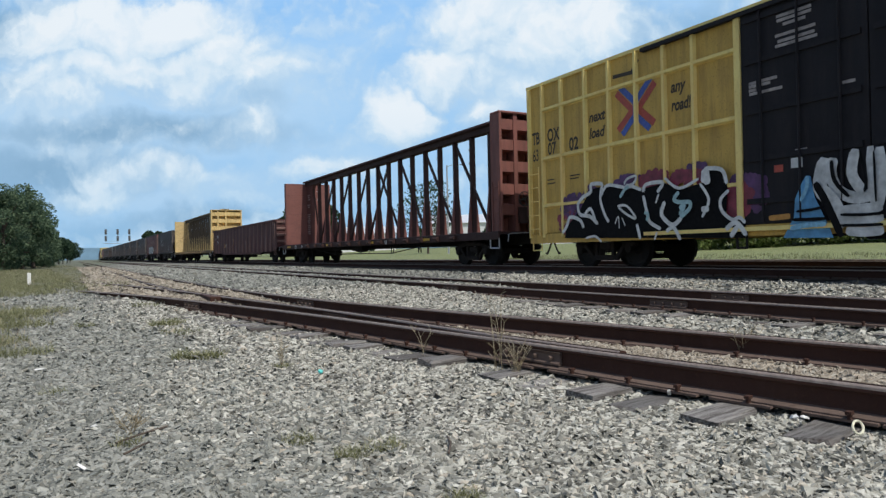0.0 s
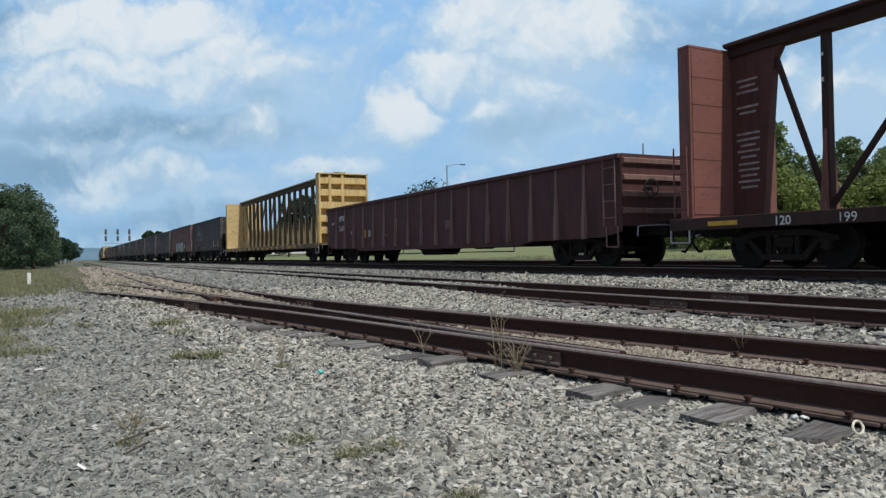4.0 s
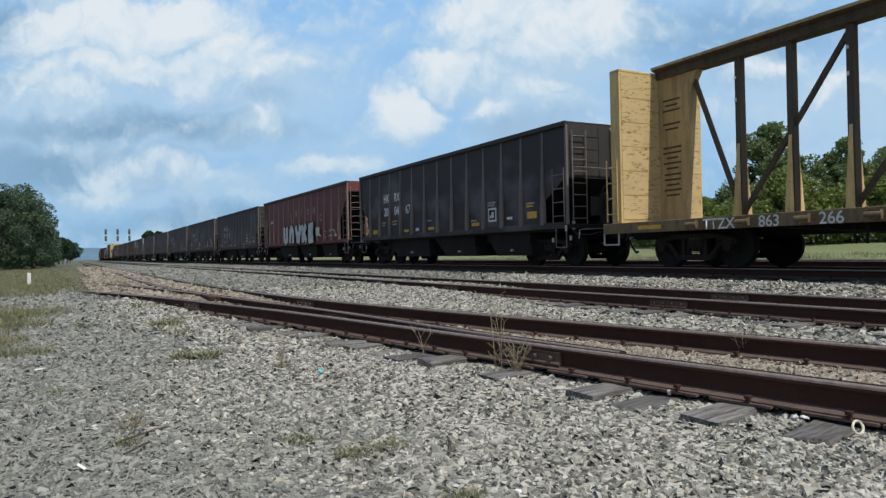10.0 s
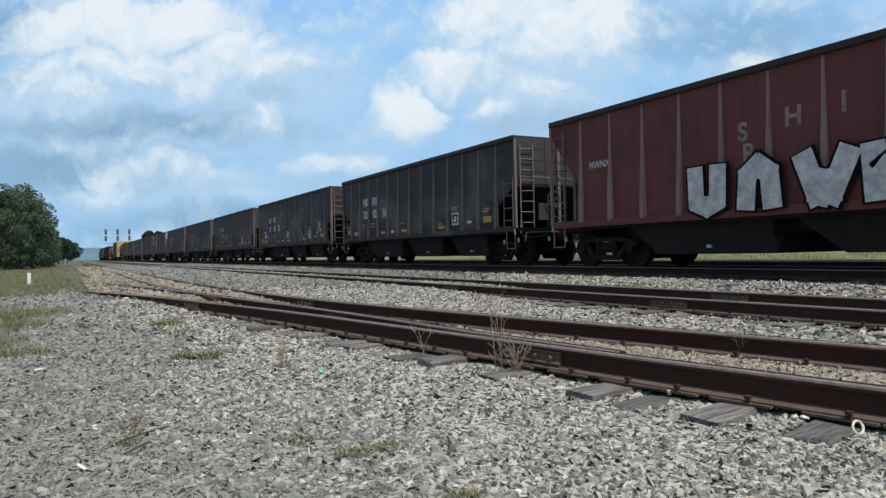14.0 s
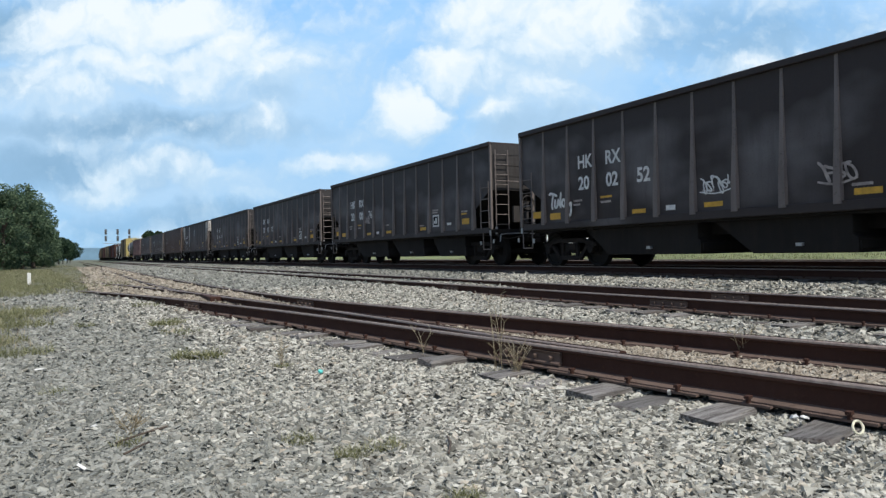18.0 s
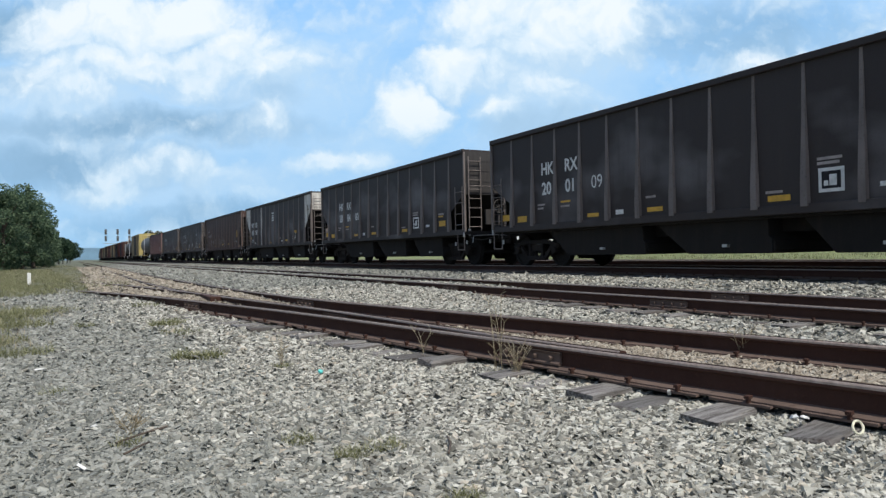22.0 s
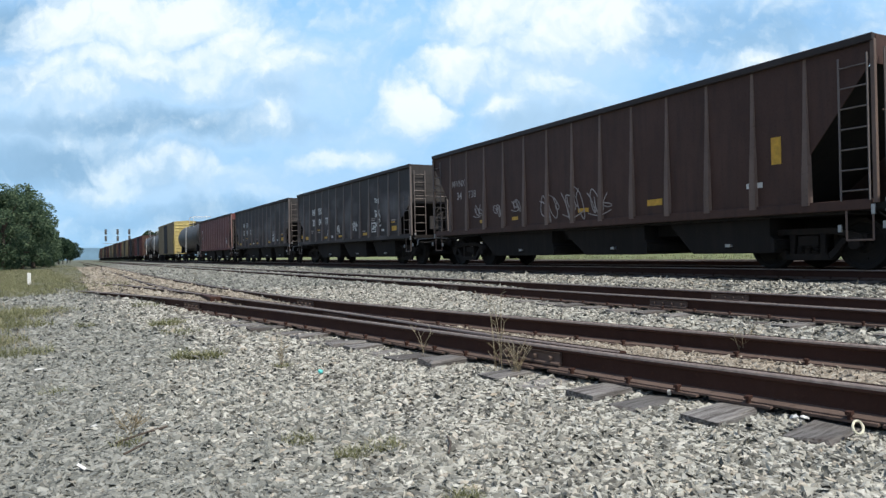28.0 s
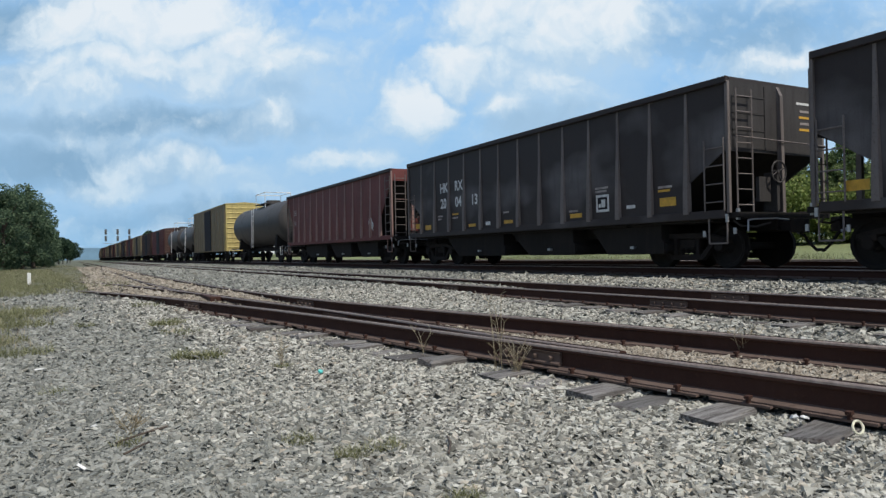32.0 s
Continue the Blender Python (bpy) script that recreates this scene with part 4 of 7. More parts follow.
def hopper(label, length, mat, rib_mat, end_mat, top=3.83, diag=(1.75, 2.42), bays=4, end_panel=1.08, under=M_UNDER, ribs=13, end_post=3):
    """An open-top coal hopper car."""
    car = empty("hopper_car", label, "freight car", "cars of the train")
    h, sill = length / 2, 1.12
    inner = -SIDE + 0.09
    e = end_panel
    for s in (-1, 1):
        x = s * (SIDE - 0.09)
        side_pts = [(-h + e, sill), (-h + e, diag[0]), (-h + 0.04, diag[1]), (-h + 0.04, top - 0.06), (h - 0.04, top - 0.06), (h - 0.04, diag[1]), (h - e, diag[0]), (h - e, sill)]
        part("side_sheet", Geo().prism(side_pts, x - 0.012, x + 0.012, "x"), mat, car)
        part("side_sill", Geo().box(x - 0.06, x + 0.06, -h + 0.1, h - 0.1, sill - 0.10, sill + 0.07), mat, car, "", 0.008)
        # Chord is dark on every car: its shade is put into the colour.
        part("top_chord", Geo().box(min(x, x + s * 0.09), max(x, x + s * 0.09), -h, h, top - 0.13, top), M_GREYEND if end_mat is M_WHITEEND else M_BLACK, car, "dark top chord along the side", 0.012)
    for s in (-1, 1):
        y = s * h
        # end sheet with stiffeners, and the slope sheet below it
        part("end_sheet", Geo().box(-SIDE + 0.10, SIDE - 0.10, y - 0.012, y + 0.012, diag[1] - 0.08, top - 0.08), end_mat, car)
        part("end_chord", Geo().box(-SIDE + 0.095, SIDE - 0.095, min(y, y - s * 0.1) - 0.005, max(y, y - s * 0.1) + 0.005, top - 0.12, top - 0.01), mat, car, "", 0.01)
        g = Geo().prism([(y - s * 0.03, diag[1] - 0.06), (y - s * 0.03, diag[1] - 0.02), (y - s * 3.0, 0.98), (y - s * 3.0, 0.94)], -SIDE + 0.12, SIDE - 0.12, "x")
        part("slope_sheet", g, under, car)
        for k in range(end_post):
            px = -0.62 + 1.24 * k / max(1, end_post - 1) if end_post > 1 else 0
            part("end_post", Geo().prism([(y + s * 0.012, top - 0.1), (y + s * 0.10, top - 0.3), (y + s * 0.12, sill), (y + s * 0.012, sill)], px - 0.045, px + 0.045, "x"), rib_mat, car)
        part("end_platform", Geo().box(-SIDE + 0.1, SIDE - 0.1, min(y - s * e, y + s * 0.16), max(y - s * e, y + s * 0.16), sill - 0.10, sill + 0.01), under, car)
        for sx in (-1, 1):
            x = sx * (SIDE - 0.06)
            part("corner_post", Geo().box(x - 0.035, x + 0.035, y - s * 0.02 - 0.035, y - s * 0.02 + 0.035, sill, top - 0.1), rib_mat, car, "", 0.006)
        # ladders on the side that faces the camera and on the end
        ladder(car, M_BLACKRIB, ((-SIDE + 0.02, y - s * 0.10, sill + 0.05), (-SIDE + 0.02, y - s * 0.10, min(top - 0.3, diag[1] + 0.2))), (0, -s * 0.48, 0), 4 if diag[1] < 3 else 7, "side_ladder")
        ladder(car, M_BLACKRIB, ((-SIDE + 0.16, y + s * 0.10, sill + 0.0), (-SIDE + 0.16, y + s * 0.10, top - 0.25)), (0.46, 0, 0), 8, "end_ladder")
        part("grab_iron", Geo().path([(-SIDE + 0.2, y + s * 0.03, 2.62), (-SIDE + 0.2, y + s * 0.14, 2.62), (SIDE - 0.2, y + s * 0.14, 2.56), (SIDE - 0.2, y + s * 0.03, 2.56)], 0.014, 5), rib_mat, car)
        part("step", Geo().path([(-SIDE + 0.06, y - s * 0.08, sill - 0.05), (-SIDE + 0.06, y - s * 0.08, 0.52), (-SIDE + 0.06, y - s * 0.52, 0.52), (-SIDE + 0.06, y - s * 0.52, sill - 0.05)], 0.018, 5), rib_mat, car)
        part("angle_bracket", Geo().bar((-SIDE + 0.16, y + s * 0.10, 1.2), (-SIDE + 0.16, y + s * 0.10, 0.98), 0.06, 0.05), M_GALV, car, "worn grey bracket")
    # ribs, deeper towards the foot
    step = (length - 2 * e) / (ribs - 1)
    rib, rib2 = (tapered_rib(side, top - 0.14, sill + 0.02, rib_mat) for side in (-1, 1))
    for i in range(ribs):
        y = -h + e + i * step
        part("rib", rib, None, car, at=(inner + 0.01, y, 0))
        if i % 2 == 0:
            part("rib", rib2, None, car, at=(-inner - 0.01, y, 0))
    underframe(car, h + 0.1)
    # three deep pockets: each slopes down from its trailing side, its door hangs at the leading side
    f = length / 14.4
    for hi, lo, end in ((4.83, 3.86, 1.06), (0.85, -0.20, -2.20), (-2.75, -3.45, -5.25)):
        hi, lo, end = hi * f, lo * f, end * f
        g = Geo().prism([(hi, sill - 0.04), (lo, 0.31), (end, 0.31), (end - 0.08, 0.38), (end - 0.08, 0.53), (end + 0.06, 0.64), (end + 0.06, sill - 0.04)], -1.28, 1.28, "x")
        bay = part("hopper_bay", g, under, car, "", 0.012)
        part("bay_door", Geo().box(-1.32, 1.32, end - 0.05, end + 0.02, 0.33, 0.58), under, bay)
        part("door_latch", Geo().box(-1.36, -1.28, (lo + end) / 2 - 0.06, (lo + end) / 2 + 0.06, 0.44, 0.50), M_GALV, bay, "pale worn latch")
    # Added sheet in place of closing slope sheets: keeps sun off the bays.
    part("floor_sheet", Geo().box(-1.42, 1.42, -h + 0.5, h - 0.5, 0.97, 1.03), under, car)
    part("bay_floor", Geo().box(-0.85, 0.85, -h + 2.6, h - 2.2, 0.72, sill - 0.05), under, car)
    # white-painted handles and brackets about the corners
    for s in (-1, 1):
        for dy, z0, z1 in ((0.06, 0.94, 1.10), (0.62, 0.66, 0.78), (-0.12, 0.70, 0.82)):
            part("handle", Geo().box(-SIDE + 0.02, -SIDE + 0.05, s * (h - dy) - 0.03, s * (h - dy) + 0.03, z0, z1), M_GALV, car, "worn pale handle")
        part("brake_pipe", Geo().path([(-1.3, s * (h - 0.1), 0.98), (-1.25, s * (h + 0.05), 0.86), (-0.9, s * (h + 0.1), 0.84), (-0.5, s * (h + 0.15), 0.92)], 0.022, 5), M_GREYEND, car)
    for s in (-1, 1):
        add_truck(car, s * (h - 1.55))
    brake_wheel(car, -h - 0.22, -0.30, 1.95)
    part("brake_stand", Geo().box(-0.75, -0.40, -h - 0.10, -h - 0.02, 1.35, 1.85).box(-0.34, -0.26, -h - 0.20, -h + 0.1, 1.15, 1.95), end_mat if end_mat is not M_WHITEEND else rib_mat, car)
    end_gear(car, h + 0.25)
    return car


def coal_marks(car, length, number, ribs=13, e=1.08):
    """Reporting mark, number, and the row of small plates of the black coal cars."""
    h = length / 2
    step = (length - 2 * e) / (ribs - 1)
    x = -SIDE + 0.074

    def left(k):                      # left edge of the k-th panel from the trailing end
        return h - e - k * step
    lettering("HK", 0.33, M_WHITE, car, x, left(1) - 0.40, 2.52, squeeze=0.88)
    lettering("RX", 0.33, M_WHITE, car, x, left(2) - 0.40, 2.52, squeeze=0.88)
    for i in range(3):
        lettering(number[2 * i:2 * i + 2], 0.335, M_WHITE, car, x, left(1 + i) - 0.42, 1.98, squeeze=0.92)
    for k, z, w, mat in ((1, 1.68, 0.34, M_DULLWHITE), (1, 1.58, 0.26, M_DULLWHITE), (2, 1.70, 0.40, M_YELLOW), (2, 1.58, 0.36, M_DULLWHITE), (9, 1.92, 0.45, M_DULLWHITE), (9, 1.84, 0.40, M_DULLWHITE),
                         (11, 1.76, 0.40, M_DULLWHITE), (11, 1.68, 0.34, M_YELLOW), (5, 1.58, 0.3, M_DULLWHITE), (8, 1.42, 0.35, M_DULLWHITE)):
        plate(car, mat, x, left(k) - 0.22 - w, left(k) - 0.22, z, z + 0.05, "stencil_line")
    for k, w, z, hh, mat in ((0, 0.44, 1.27, 0.17, M_YELLOW), (3, 0.42, 1.26, 0.095, M_YELLOW), (4, 0.26, 1.27, 0.11, M_WHITE), (5, 0.46, 1.27, 0.10, M_YELLOW), (8, 0.46, 1.27, 0.11, M_YELLOW),
                             (10, 0.28, 1.38, 0.08, M_WHITE), (11, 0.46, 1.36, 0.19, M_YELLOW)):
        plate(car, mat, x, left(k) - 0.26 - w, left(k) - 0.26, z, z + hh, "reflector")
    plate(car, M_YELLOW, x, h - 0.96, h - 0.56, 1.34, 1.52, "reflector")
    for k, (z, w, mat) in enumerate(((3.42, 0.62, M_WHITE), (3.26, 0.40, M_DULLWHITE), (3.13, 0.46, M_YELLOW), (3.00, 0.40, M_DULLWHITE), (2.87, 0.46, M_YELLOW))):
        part("stencil_line", Geo().box(0.92 - w / 2, 0.92 + w / 2, -h - 0.019, -h - 0.012, z, z + 0.05), mat, car)
    for z in (3.45, 3.12, 2.78):
        part("seam", Geo().box(-1.4, -0.42, -h - 0.022, -h - 0.011, z - 0.012, z + 0.012), M_GREYEND, car)
    part("seam", Geo().box(-0.44, -0.40, -h - 0.03, -h - 0.011, 2.4, 3.7), M_GREYEND, car)
    y1 = left(9) - 0.24
    part("inspection_mark", Geo().box(x - 0.004, x, y1 - 0.46, y1, 1.36, 1.78), M_WHITE, car, "white square inspection mark")
    part("inspection_mark", Geo().box(x - 0.008, x - 0.004, y1 - 0.40, y1 - 0.06, 1.42, 1.72), M_DOOR, car)
    part("inspection_mark", Geo().box(x - 0.012, x - 0.008, y1 - 0.33, y1 - 0.20, 1.47, 1.66).box(x - 0.012, x - 0.008, y1 - 0.18, y1 - 0.10, 1.47, 1.56), M_WHITE, car)


def hop_place(car, near, far):
    TRAIN.append((car, (near + far) / 2))


def scrawl(car, y, z, w, h, mat, seed, x=None, width=0.05, n=7, label="sprayed white scrawl"):
    """A spray-painted tag of looping strokes; (y, z): lower left corner."""
    rnd = random.Random(seed)
    x = -SIDE + 0.066 if x is None else x
    g = Geo()
    loops = max(4, n)
    pts = []
    for i in range(loops * 6 + 1):
        t = i / 6
        k = int(t)
        tall = h * (0.5, 0.22, 0.40, 0.16, 0.46, 0.3, 0.12)[(k * 3 + seed) % 7]
        turn = 2 * math.pi * t
        wide = w / loops * (1.1, 0.5, 0.8, 0.35)[(k + seed) % 4]
        pts.append((y - w * t / loops - wide * math.sin(turn) + 0.35 * tall * math.cos(turn) + rnd.uniform(-0.02, 0.02), z + h * 0.45 + tall * math.cos(turn) + 0.10 * h * math.sin(t * 1.7 + seed) + rnd.uniform(-0.02, 0.02)))
    cut = len(pts) * rnd.randint(4, 6) // 10
    ribbon(g, pts[:cut], width, x, 0, 3, 0.5)
    ribbon(g, pts[cut + 1:], width * 0.9, x - 0.014, 0, 3, 0.5)
    if seed % 2:
        ribbon(g, [(y + 0.05, z + h * 0.1), (y - w * 0.5, z - 0.02), (y - w * 1.1, z + h * 0.16)], width * 0.8, x - 0.028, 0, 4)
    part("graffiti", g, mat, car, label)


def tag(car, y, z, w, h, strokes, width, mat=M_WHITE, label="sprayed white tag"):
    """A spray-painted tag from strokes in a unit box; (y, z): lower left corner."""
    g = Geo()
    for k, line in enumerate(strokes):
        ribbon(g, [(y - u * w, z + v * h) for u, v in line], width, -SIDE + 0.062 - 0.004 * k, 0, 4, 0.5)
    part("graffiti", g, mat, car, label)


ROUND_TAG = ([(0.0, 0.92), (0.1, 0.98), (0.38, 0.86)], [(0.2, 0.92), (0.14, 0.45), (0.18, 0.3)], [(0.3, 0.72), (0.27, 0.42), (0.36, 0.38), (0.44, 0.7), (0.45, 0.42)], [(0.56, 1.0), (0.52, 0.45), (0.58, 0.38)],
             [(0.66, 0.7), (0.6, 0.5), (0.68, 0.38), (0.76, 0.55), (0.66, 0.7)], [(0.86, 0.98), (0.82, 0.72), (0.9, 0.4), (1.0, 0.5), (0.98, 0.05), (0.86, 0.0), (0.78, 0.16)])
SHARP_TAG = ([(0.0, 0.1), (0.3, 0.35), (0.55, 0.95), (0.5, 0.4)], [(0.2, 0.3), (0.5, 0.5), (0.9, 0.85)], [(0.35, 0.2), (0.6, 0.6), (0.7, 0.25), (1.0, 0.4)], [(0.4, 0.55), (0.75, 1.0)])
SMALL_TAG = ([(0.0, 1.0), (0.3, 0.95)], [(0.15, 1.0), (0.12, 0.3)], [(0.35, 0.9), (0.3, 0.35), (0.5, 0.35)], [(0.32, 0.62), (0.48, 0.64)], [(0.6, 0.9), (0.56, 0.4), (0.72, 0.4)], [(0.85, 0.95), (0.82, 0.2), (0.7, 0.05)])


def coal_car(number, near, far, tags=(), big=()):
    label = "black steel open-top coal hopper car with white lettering"
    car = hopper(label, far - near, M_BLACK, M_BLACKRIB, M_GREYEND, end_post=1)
    coal_marks(car, far - near, number)
    for t in tags:
        scrawl(car, *t)
    for t in big:
        tag(car, *t)
    hop_place(car, near, far)
    return car


def letter_block(g, letters, y, z, size, gap, x, w, wide=1.0):
    """Heavy block letters from straight strokes."""
    shapes = {"N": [[(0, 0), (0.05, 0.75), (0.3, 1.0), (0.55, 0.75), (0.6, 0.0)]], "U": [[(0, 1), (0.02, 0.15), (0.3, 0.0), (0.58, 0.15), (0.6, 1)]], "V": [[(0, 1), (0.28, 0), (0.42, 0.5), (0.5, 0.0), (0.85, 1)]],
              "K": [[(0, 1), (0.05, 0)], [(0.62, 1), (0.15, 0.55), (0.66, 0.0)]], "E": [[(0.62, 1), (0.08, 0.92), (0, 0), (0.62, 0.04)], [(0.05, 0.5), (0.55, 0.54)]]}
    for i, c in enumerate(letters):
        for path in shapes[c]:
            stroke(g, [(y - (u * size * wide), z + v * size) for u, v in path], w, x - 0.004 * i)
        y -= gap
    return g


# boxcar at the head of the picture
def boxcar_big():
    length, h = 18.9, 9.45
    car = empty("box_car", "yellow ribbed steel boxcar with black doors and graffiti", "freight car", "cars of the train")
    top, low, wall = 5.06, 0.80, SIDE - 0.10
    for s in (-1, 1):
        part("side_wall", Geo().box(min(s * wall, s * (wall - 0.04)), max(s * wall, s * (wall - 0.04)), -h, h, low, top - 0.1), M_BOXYEL, car)
        part("end_wall", Geo().box(-wall, wall, s * h - 0.02, s * h + 0.02, low, top - 0.05), M_BOXYEL, car)
        for z in np.linspace(1.2, 4.7, 8):
            part("end_rib", Geo().prism([(s * h, z - 0.12), (s * (h + 0.09), z), (s * h, z + 0.12)], -wall + 0.1, wall - 0.1, "x"), M_BOXYEL, car)
        part("side_sill", Geo().box(s * wall - 0.05, s * wall + 0.05, -h, h, low - 0.16, low + 0.10), M_BOXYEL, car, "", 0.01)
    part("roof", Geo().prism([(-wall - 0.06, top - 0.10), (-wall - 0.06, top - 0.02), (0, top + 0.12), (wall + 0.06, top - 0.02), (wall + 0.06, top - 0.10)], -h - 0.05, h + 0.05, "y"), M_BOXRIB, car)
    part("floor", Geo().box(-wall, wall, -h, h, low, low + 0.12), M_UNDER, car)
    x = -wall
    vert = [h - 0.04, h - 0.66, h - 1.48, h - 2.43, h - 3.30, h - 4.20, h - 5.05, h - 5.86]
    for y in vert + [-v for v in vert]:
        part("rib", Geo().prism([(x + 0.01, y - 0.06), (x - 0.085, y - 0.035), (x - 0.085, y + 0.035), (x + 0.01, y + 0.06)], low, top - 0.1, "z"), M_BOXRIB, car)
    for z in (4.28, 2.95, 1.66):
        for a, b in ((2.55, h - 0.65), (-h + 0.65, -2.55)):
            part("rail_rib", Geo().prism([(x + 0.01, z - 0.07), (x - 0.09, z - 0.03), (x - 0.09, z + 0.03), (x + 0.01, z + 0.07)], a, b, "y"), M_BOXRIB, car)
    part("door_post", Geo().box(x - 0.09, x + 0.01, 2.42, 2.56, low, top - 0.1), M_BOXRIB, car)
    for k, (a, b) in enumerate(((0.01, 2.42), (-2.42, -0.01))):
        d = part("door", Geo().box(x - 0.06, x - 0.0, a, b, low + 0.06, top - 0.12), M_DOOR, car, "black plug door with lock rods", 0.01)
        for z in (4.75, 3.95, 3.0, 2.1, 1.3):
            part("door_rib", Geo().box(x - 0.10, x - 0.05, a + 0.1, b - 0.1, z - 0.05, z + 0.05), M_DOOR, d)
        for y in (a + 0.45, b - 0.45, (a + b) / 2):
            part("lock_rod", Geo().rod((x - 0.11, y, low + 0.1), (x - 0.11, y, top - 0.2), 0.025, 6), M_DOOR, d)
    for z in (low - 0.02, top - 0.15):
        part("door_track", Geo().box(x - 0.14, x - 0.02, -5.0, 5.0, z - 0.04, z + 0.04), M_BOXRIB if z < 2 else M_DOOR, car)
    ladder(car, M_BOXRIB, ((x - 0.10, h - 0.08, 0.85), (x - 0.10, h - 0.08, 2.75)), (0, -0.44, 0), 5)
    part("step", Geo().path([(x - 0.02, h - 0.1, low), (x - 0.02, h - 0.1, 0.45), (x - 0.02, h - 0.5, 0.45), (x - 0.02, h - 0.5, low)], 0.018, 5), M_BOXRIB, car)
    for y in (2.6, -2.6):
        part("door_step", Geo().path([(x - 0.05, y, low), (x - 0.05, y, 0.42), (x - 0.05, y - 0.22, 0.42), (x - 0.05, y - 0.22, low)], 0.025, 5), M_UNDER, car)
    # lettering
    f = x - 0.006
    lettering("TB", 0.34, M_INK, car, f, h - 0.13, 3.40, squeeze=0.62)
    lettering("OX", 0.34, M_INK, car, f, h - 0.82, 3.40, squeeze=0.72)
    lettering("63", 0.33, M_INK, car, f, h - 0.14, 3.04 - 0.10, squeeze=0.62)
    lettering("07", 0.33, M_INK, car, f, h - 0.84, 3.06 - 0.02, squeeze=0.76)
    lettering("02", 0.33, M_INK, car, f, h - 1.74, 3.04, squeeze=0.82)
    lettering("next", 0.26, M_INK, car, f, 6.92, 3.62, squeeze=0.9, slant=0.2)
    lettering("load", 0.26, M_INK, car, f, 6.92, 3.22, squeeze=0.9, slant=0.2)
    lettering("any", 0.26, M_INK, car, f, 4.24, 3.80, squeeze=0.78, slant=0.2)
    lettering("road!", 0.26, M_INK, car, f, 4.24, 3.40, squeeze=0.70, slant=0.2)
    # crossed arrow emblem, four bent arms
    def arm(pts, w, k, mat):
        pts = [(5.30 + (u - 5.02) * 0.66, 3.70 + (v - 3.53) * 0.78) for u, v in pts]
        part("emblem_arm", stroke(Geo(), pts, w, f - 0.002 - 0.003 * k), mat, car)
    arm([(5.90, 4.05), (5.16, 3.46), (5.84, 3.00)], 0.16, 0, M_LOGORED)
    arm([(4.14, 4.05), (4.88, 3.46), (4.20, 2.98)], 0.16, 1, M_LOGORED)
    arm([(5.72, 4.22), (5.00, 3.66), (5.02, 3.30), (5.62, 2.84)], 0.15, 2, M_LOGOBLUE)
    arm([(4.32, 4.22), (5.02, 3.66), (5.02, 3.30), (4.40, 2.84)], 0.15, 3, M_LOGOBLUE)
    g = Geo()
    stroke(g, [(6.0, 4.55), (5.4, 4.52), (5.2, 4.75)], 0.09, f - 0.003)
    part("scuff", g, M_INK, car)
    for k, (yy, zz, w) in enumerate(((8.66, 2.34, 0.3), (8.66, 2.24, 0.34), (7.7, 2.36, 0.4), (7.7, 2.28, 0.34))):
        plate(car, M_INK, f, yy - w, yy, zz, zz + 0.03, "stencil_line")
    dx = x - 0.062
    for yy, zz, w in ((1.64, 4.61, 0.68), (1.63, 4.53, 0.67), (1.51, 4.44, 0.44), (1.67, 4.26, 0.78), (1.62, 4.15, 0.71), (1.67, 4.07, 0.81), (2.25, 3.51, 0.16), (2.25, 3.45, 0.16), (2.25, 3.38, 0.16), (2.24, 3.31, 0.17), (2.01, 3.52, 0.36), (2.01, 3.45, 0.22), (2.01, 3.31, 0.46), (0.44, 3.14, 0.22), (1.32, 2.12, 0.22)):
        plate(car, M_DULLWHITE, dx, yy - w, yy, zz, zz + 0.055, "stencil_line")
    plate(car, M_WHITE, dx, 1.19, 1.41, 1.84, 2.02, "placard")
    plate(car, M_LOGORED, dx, 1.57, 1.75, 1.8, 1.93, "placard")
    # graffiti: black letters edged in white before a red and purple cloud
    gx = x - 0.105
    g = Geo()
    rnd = random.Random(3)
    def mist(cy, cz, ry, rz, count, mat, depth):
        for k in range(count):
            a, r = rnd.uniform(0, 6.283), math.sqrt(rnd.random())
            py, pz, rr = cy + ry * r * math.cos(a), cz + rz * r * math.sin(a), rnd.uniform(0.03, 0.10)
            g.add([(gx + depth - 0.00003 * k, py + rr * math.cos(6.283 * i / 7 + k), pz + rr * math.sin(6.283 * i / 7 + k)) for i in range(7)], [tuple(range(7))], mat)
    mist(7.43, 1.59, 0.64, 0.28, 110, 4, 0.045)
    mist(7.79, 1.17, 0.44, 0.27, 70, 0, 0.045)
    mist(6.86, 1.79, 0.41, 0.24, 60, 4, 0.045)
    mist(5.55, 2.03, 0.41, 0.13, 60, 4, 0.045)
    mist(4.73, 1.99, 0.43, 0.16, 110, 0, 0.045)
    mist(3.78, 1.93, 0.49, 0.14, 130, 0, 0.045)
    mist(3.53, 2.1, 0.23, 0.09, 40, 4, 0.045)
    mist(2.56, 1.36, 0.33, 0.32, 200, 0, 0.045)
    mist(2.44, 1.72, 0.25, 0.12, 60, 4, 0.045)
    mist(2.1, 1.44, 0.19, 0.36, 70, 4, 0.045)
    body = [(7.86, 0.76), (7.79, 1.03), (7.2, 1.48), (6.86, 1.93), (6.25, 1.99), (5.07, 1.79), (4.4, 1.87), (3.92, 1.69), (3.38, 1.77), (3.25, 2.03), (2.83, 1.98), (2.76, 1.6), (2.81, 1.09), (2.37, 0.92), (2.33, 0.61)]
    g.add([(gx + 0.012, u, v) for u, v in body], [tuple(range(len(body)))], 1)
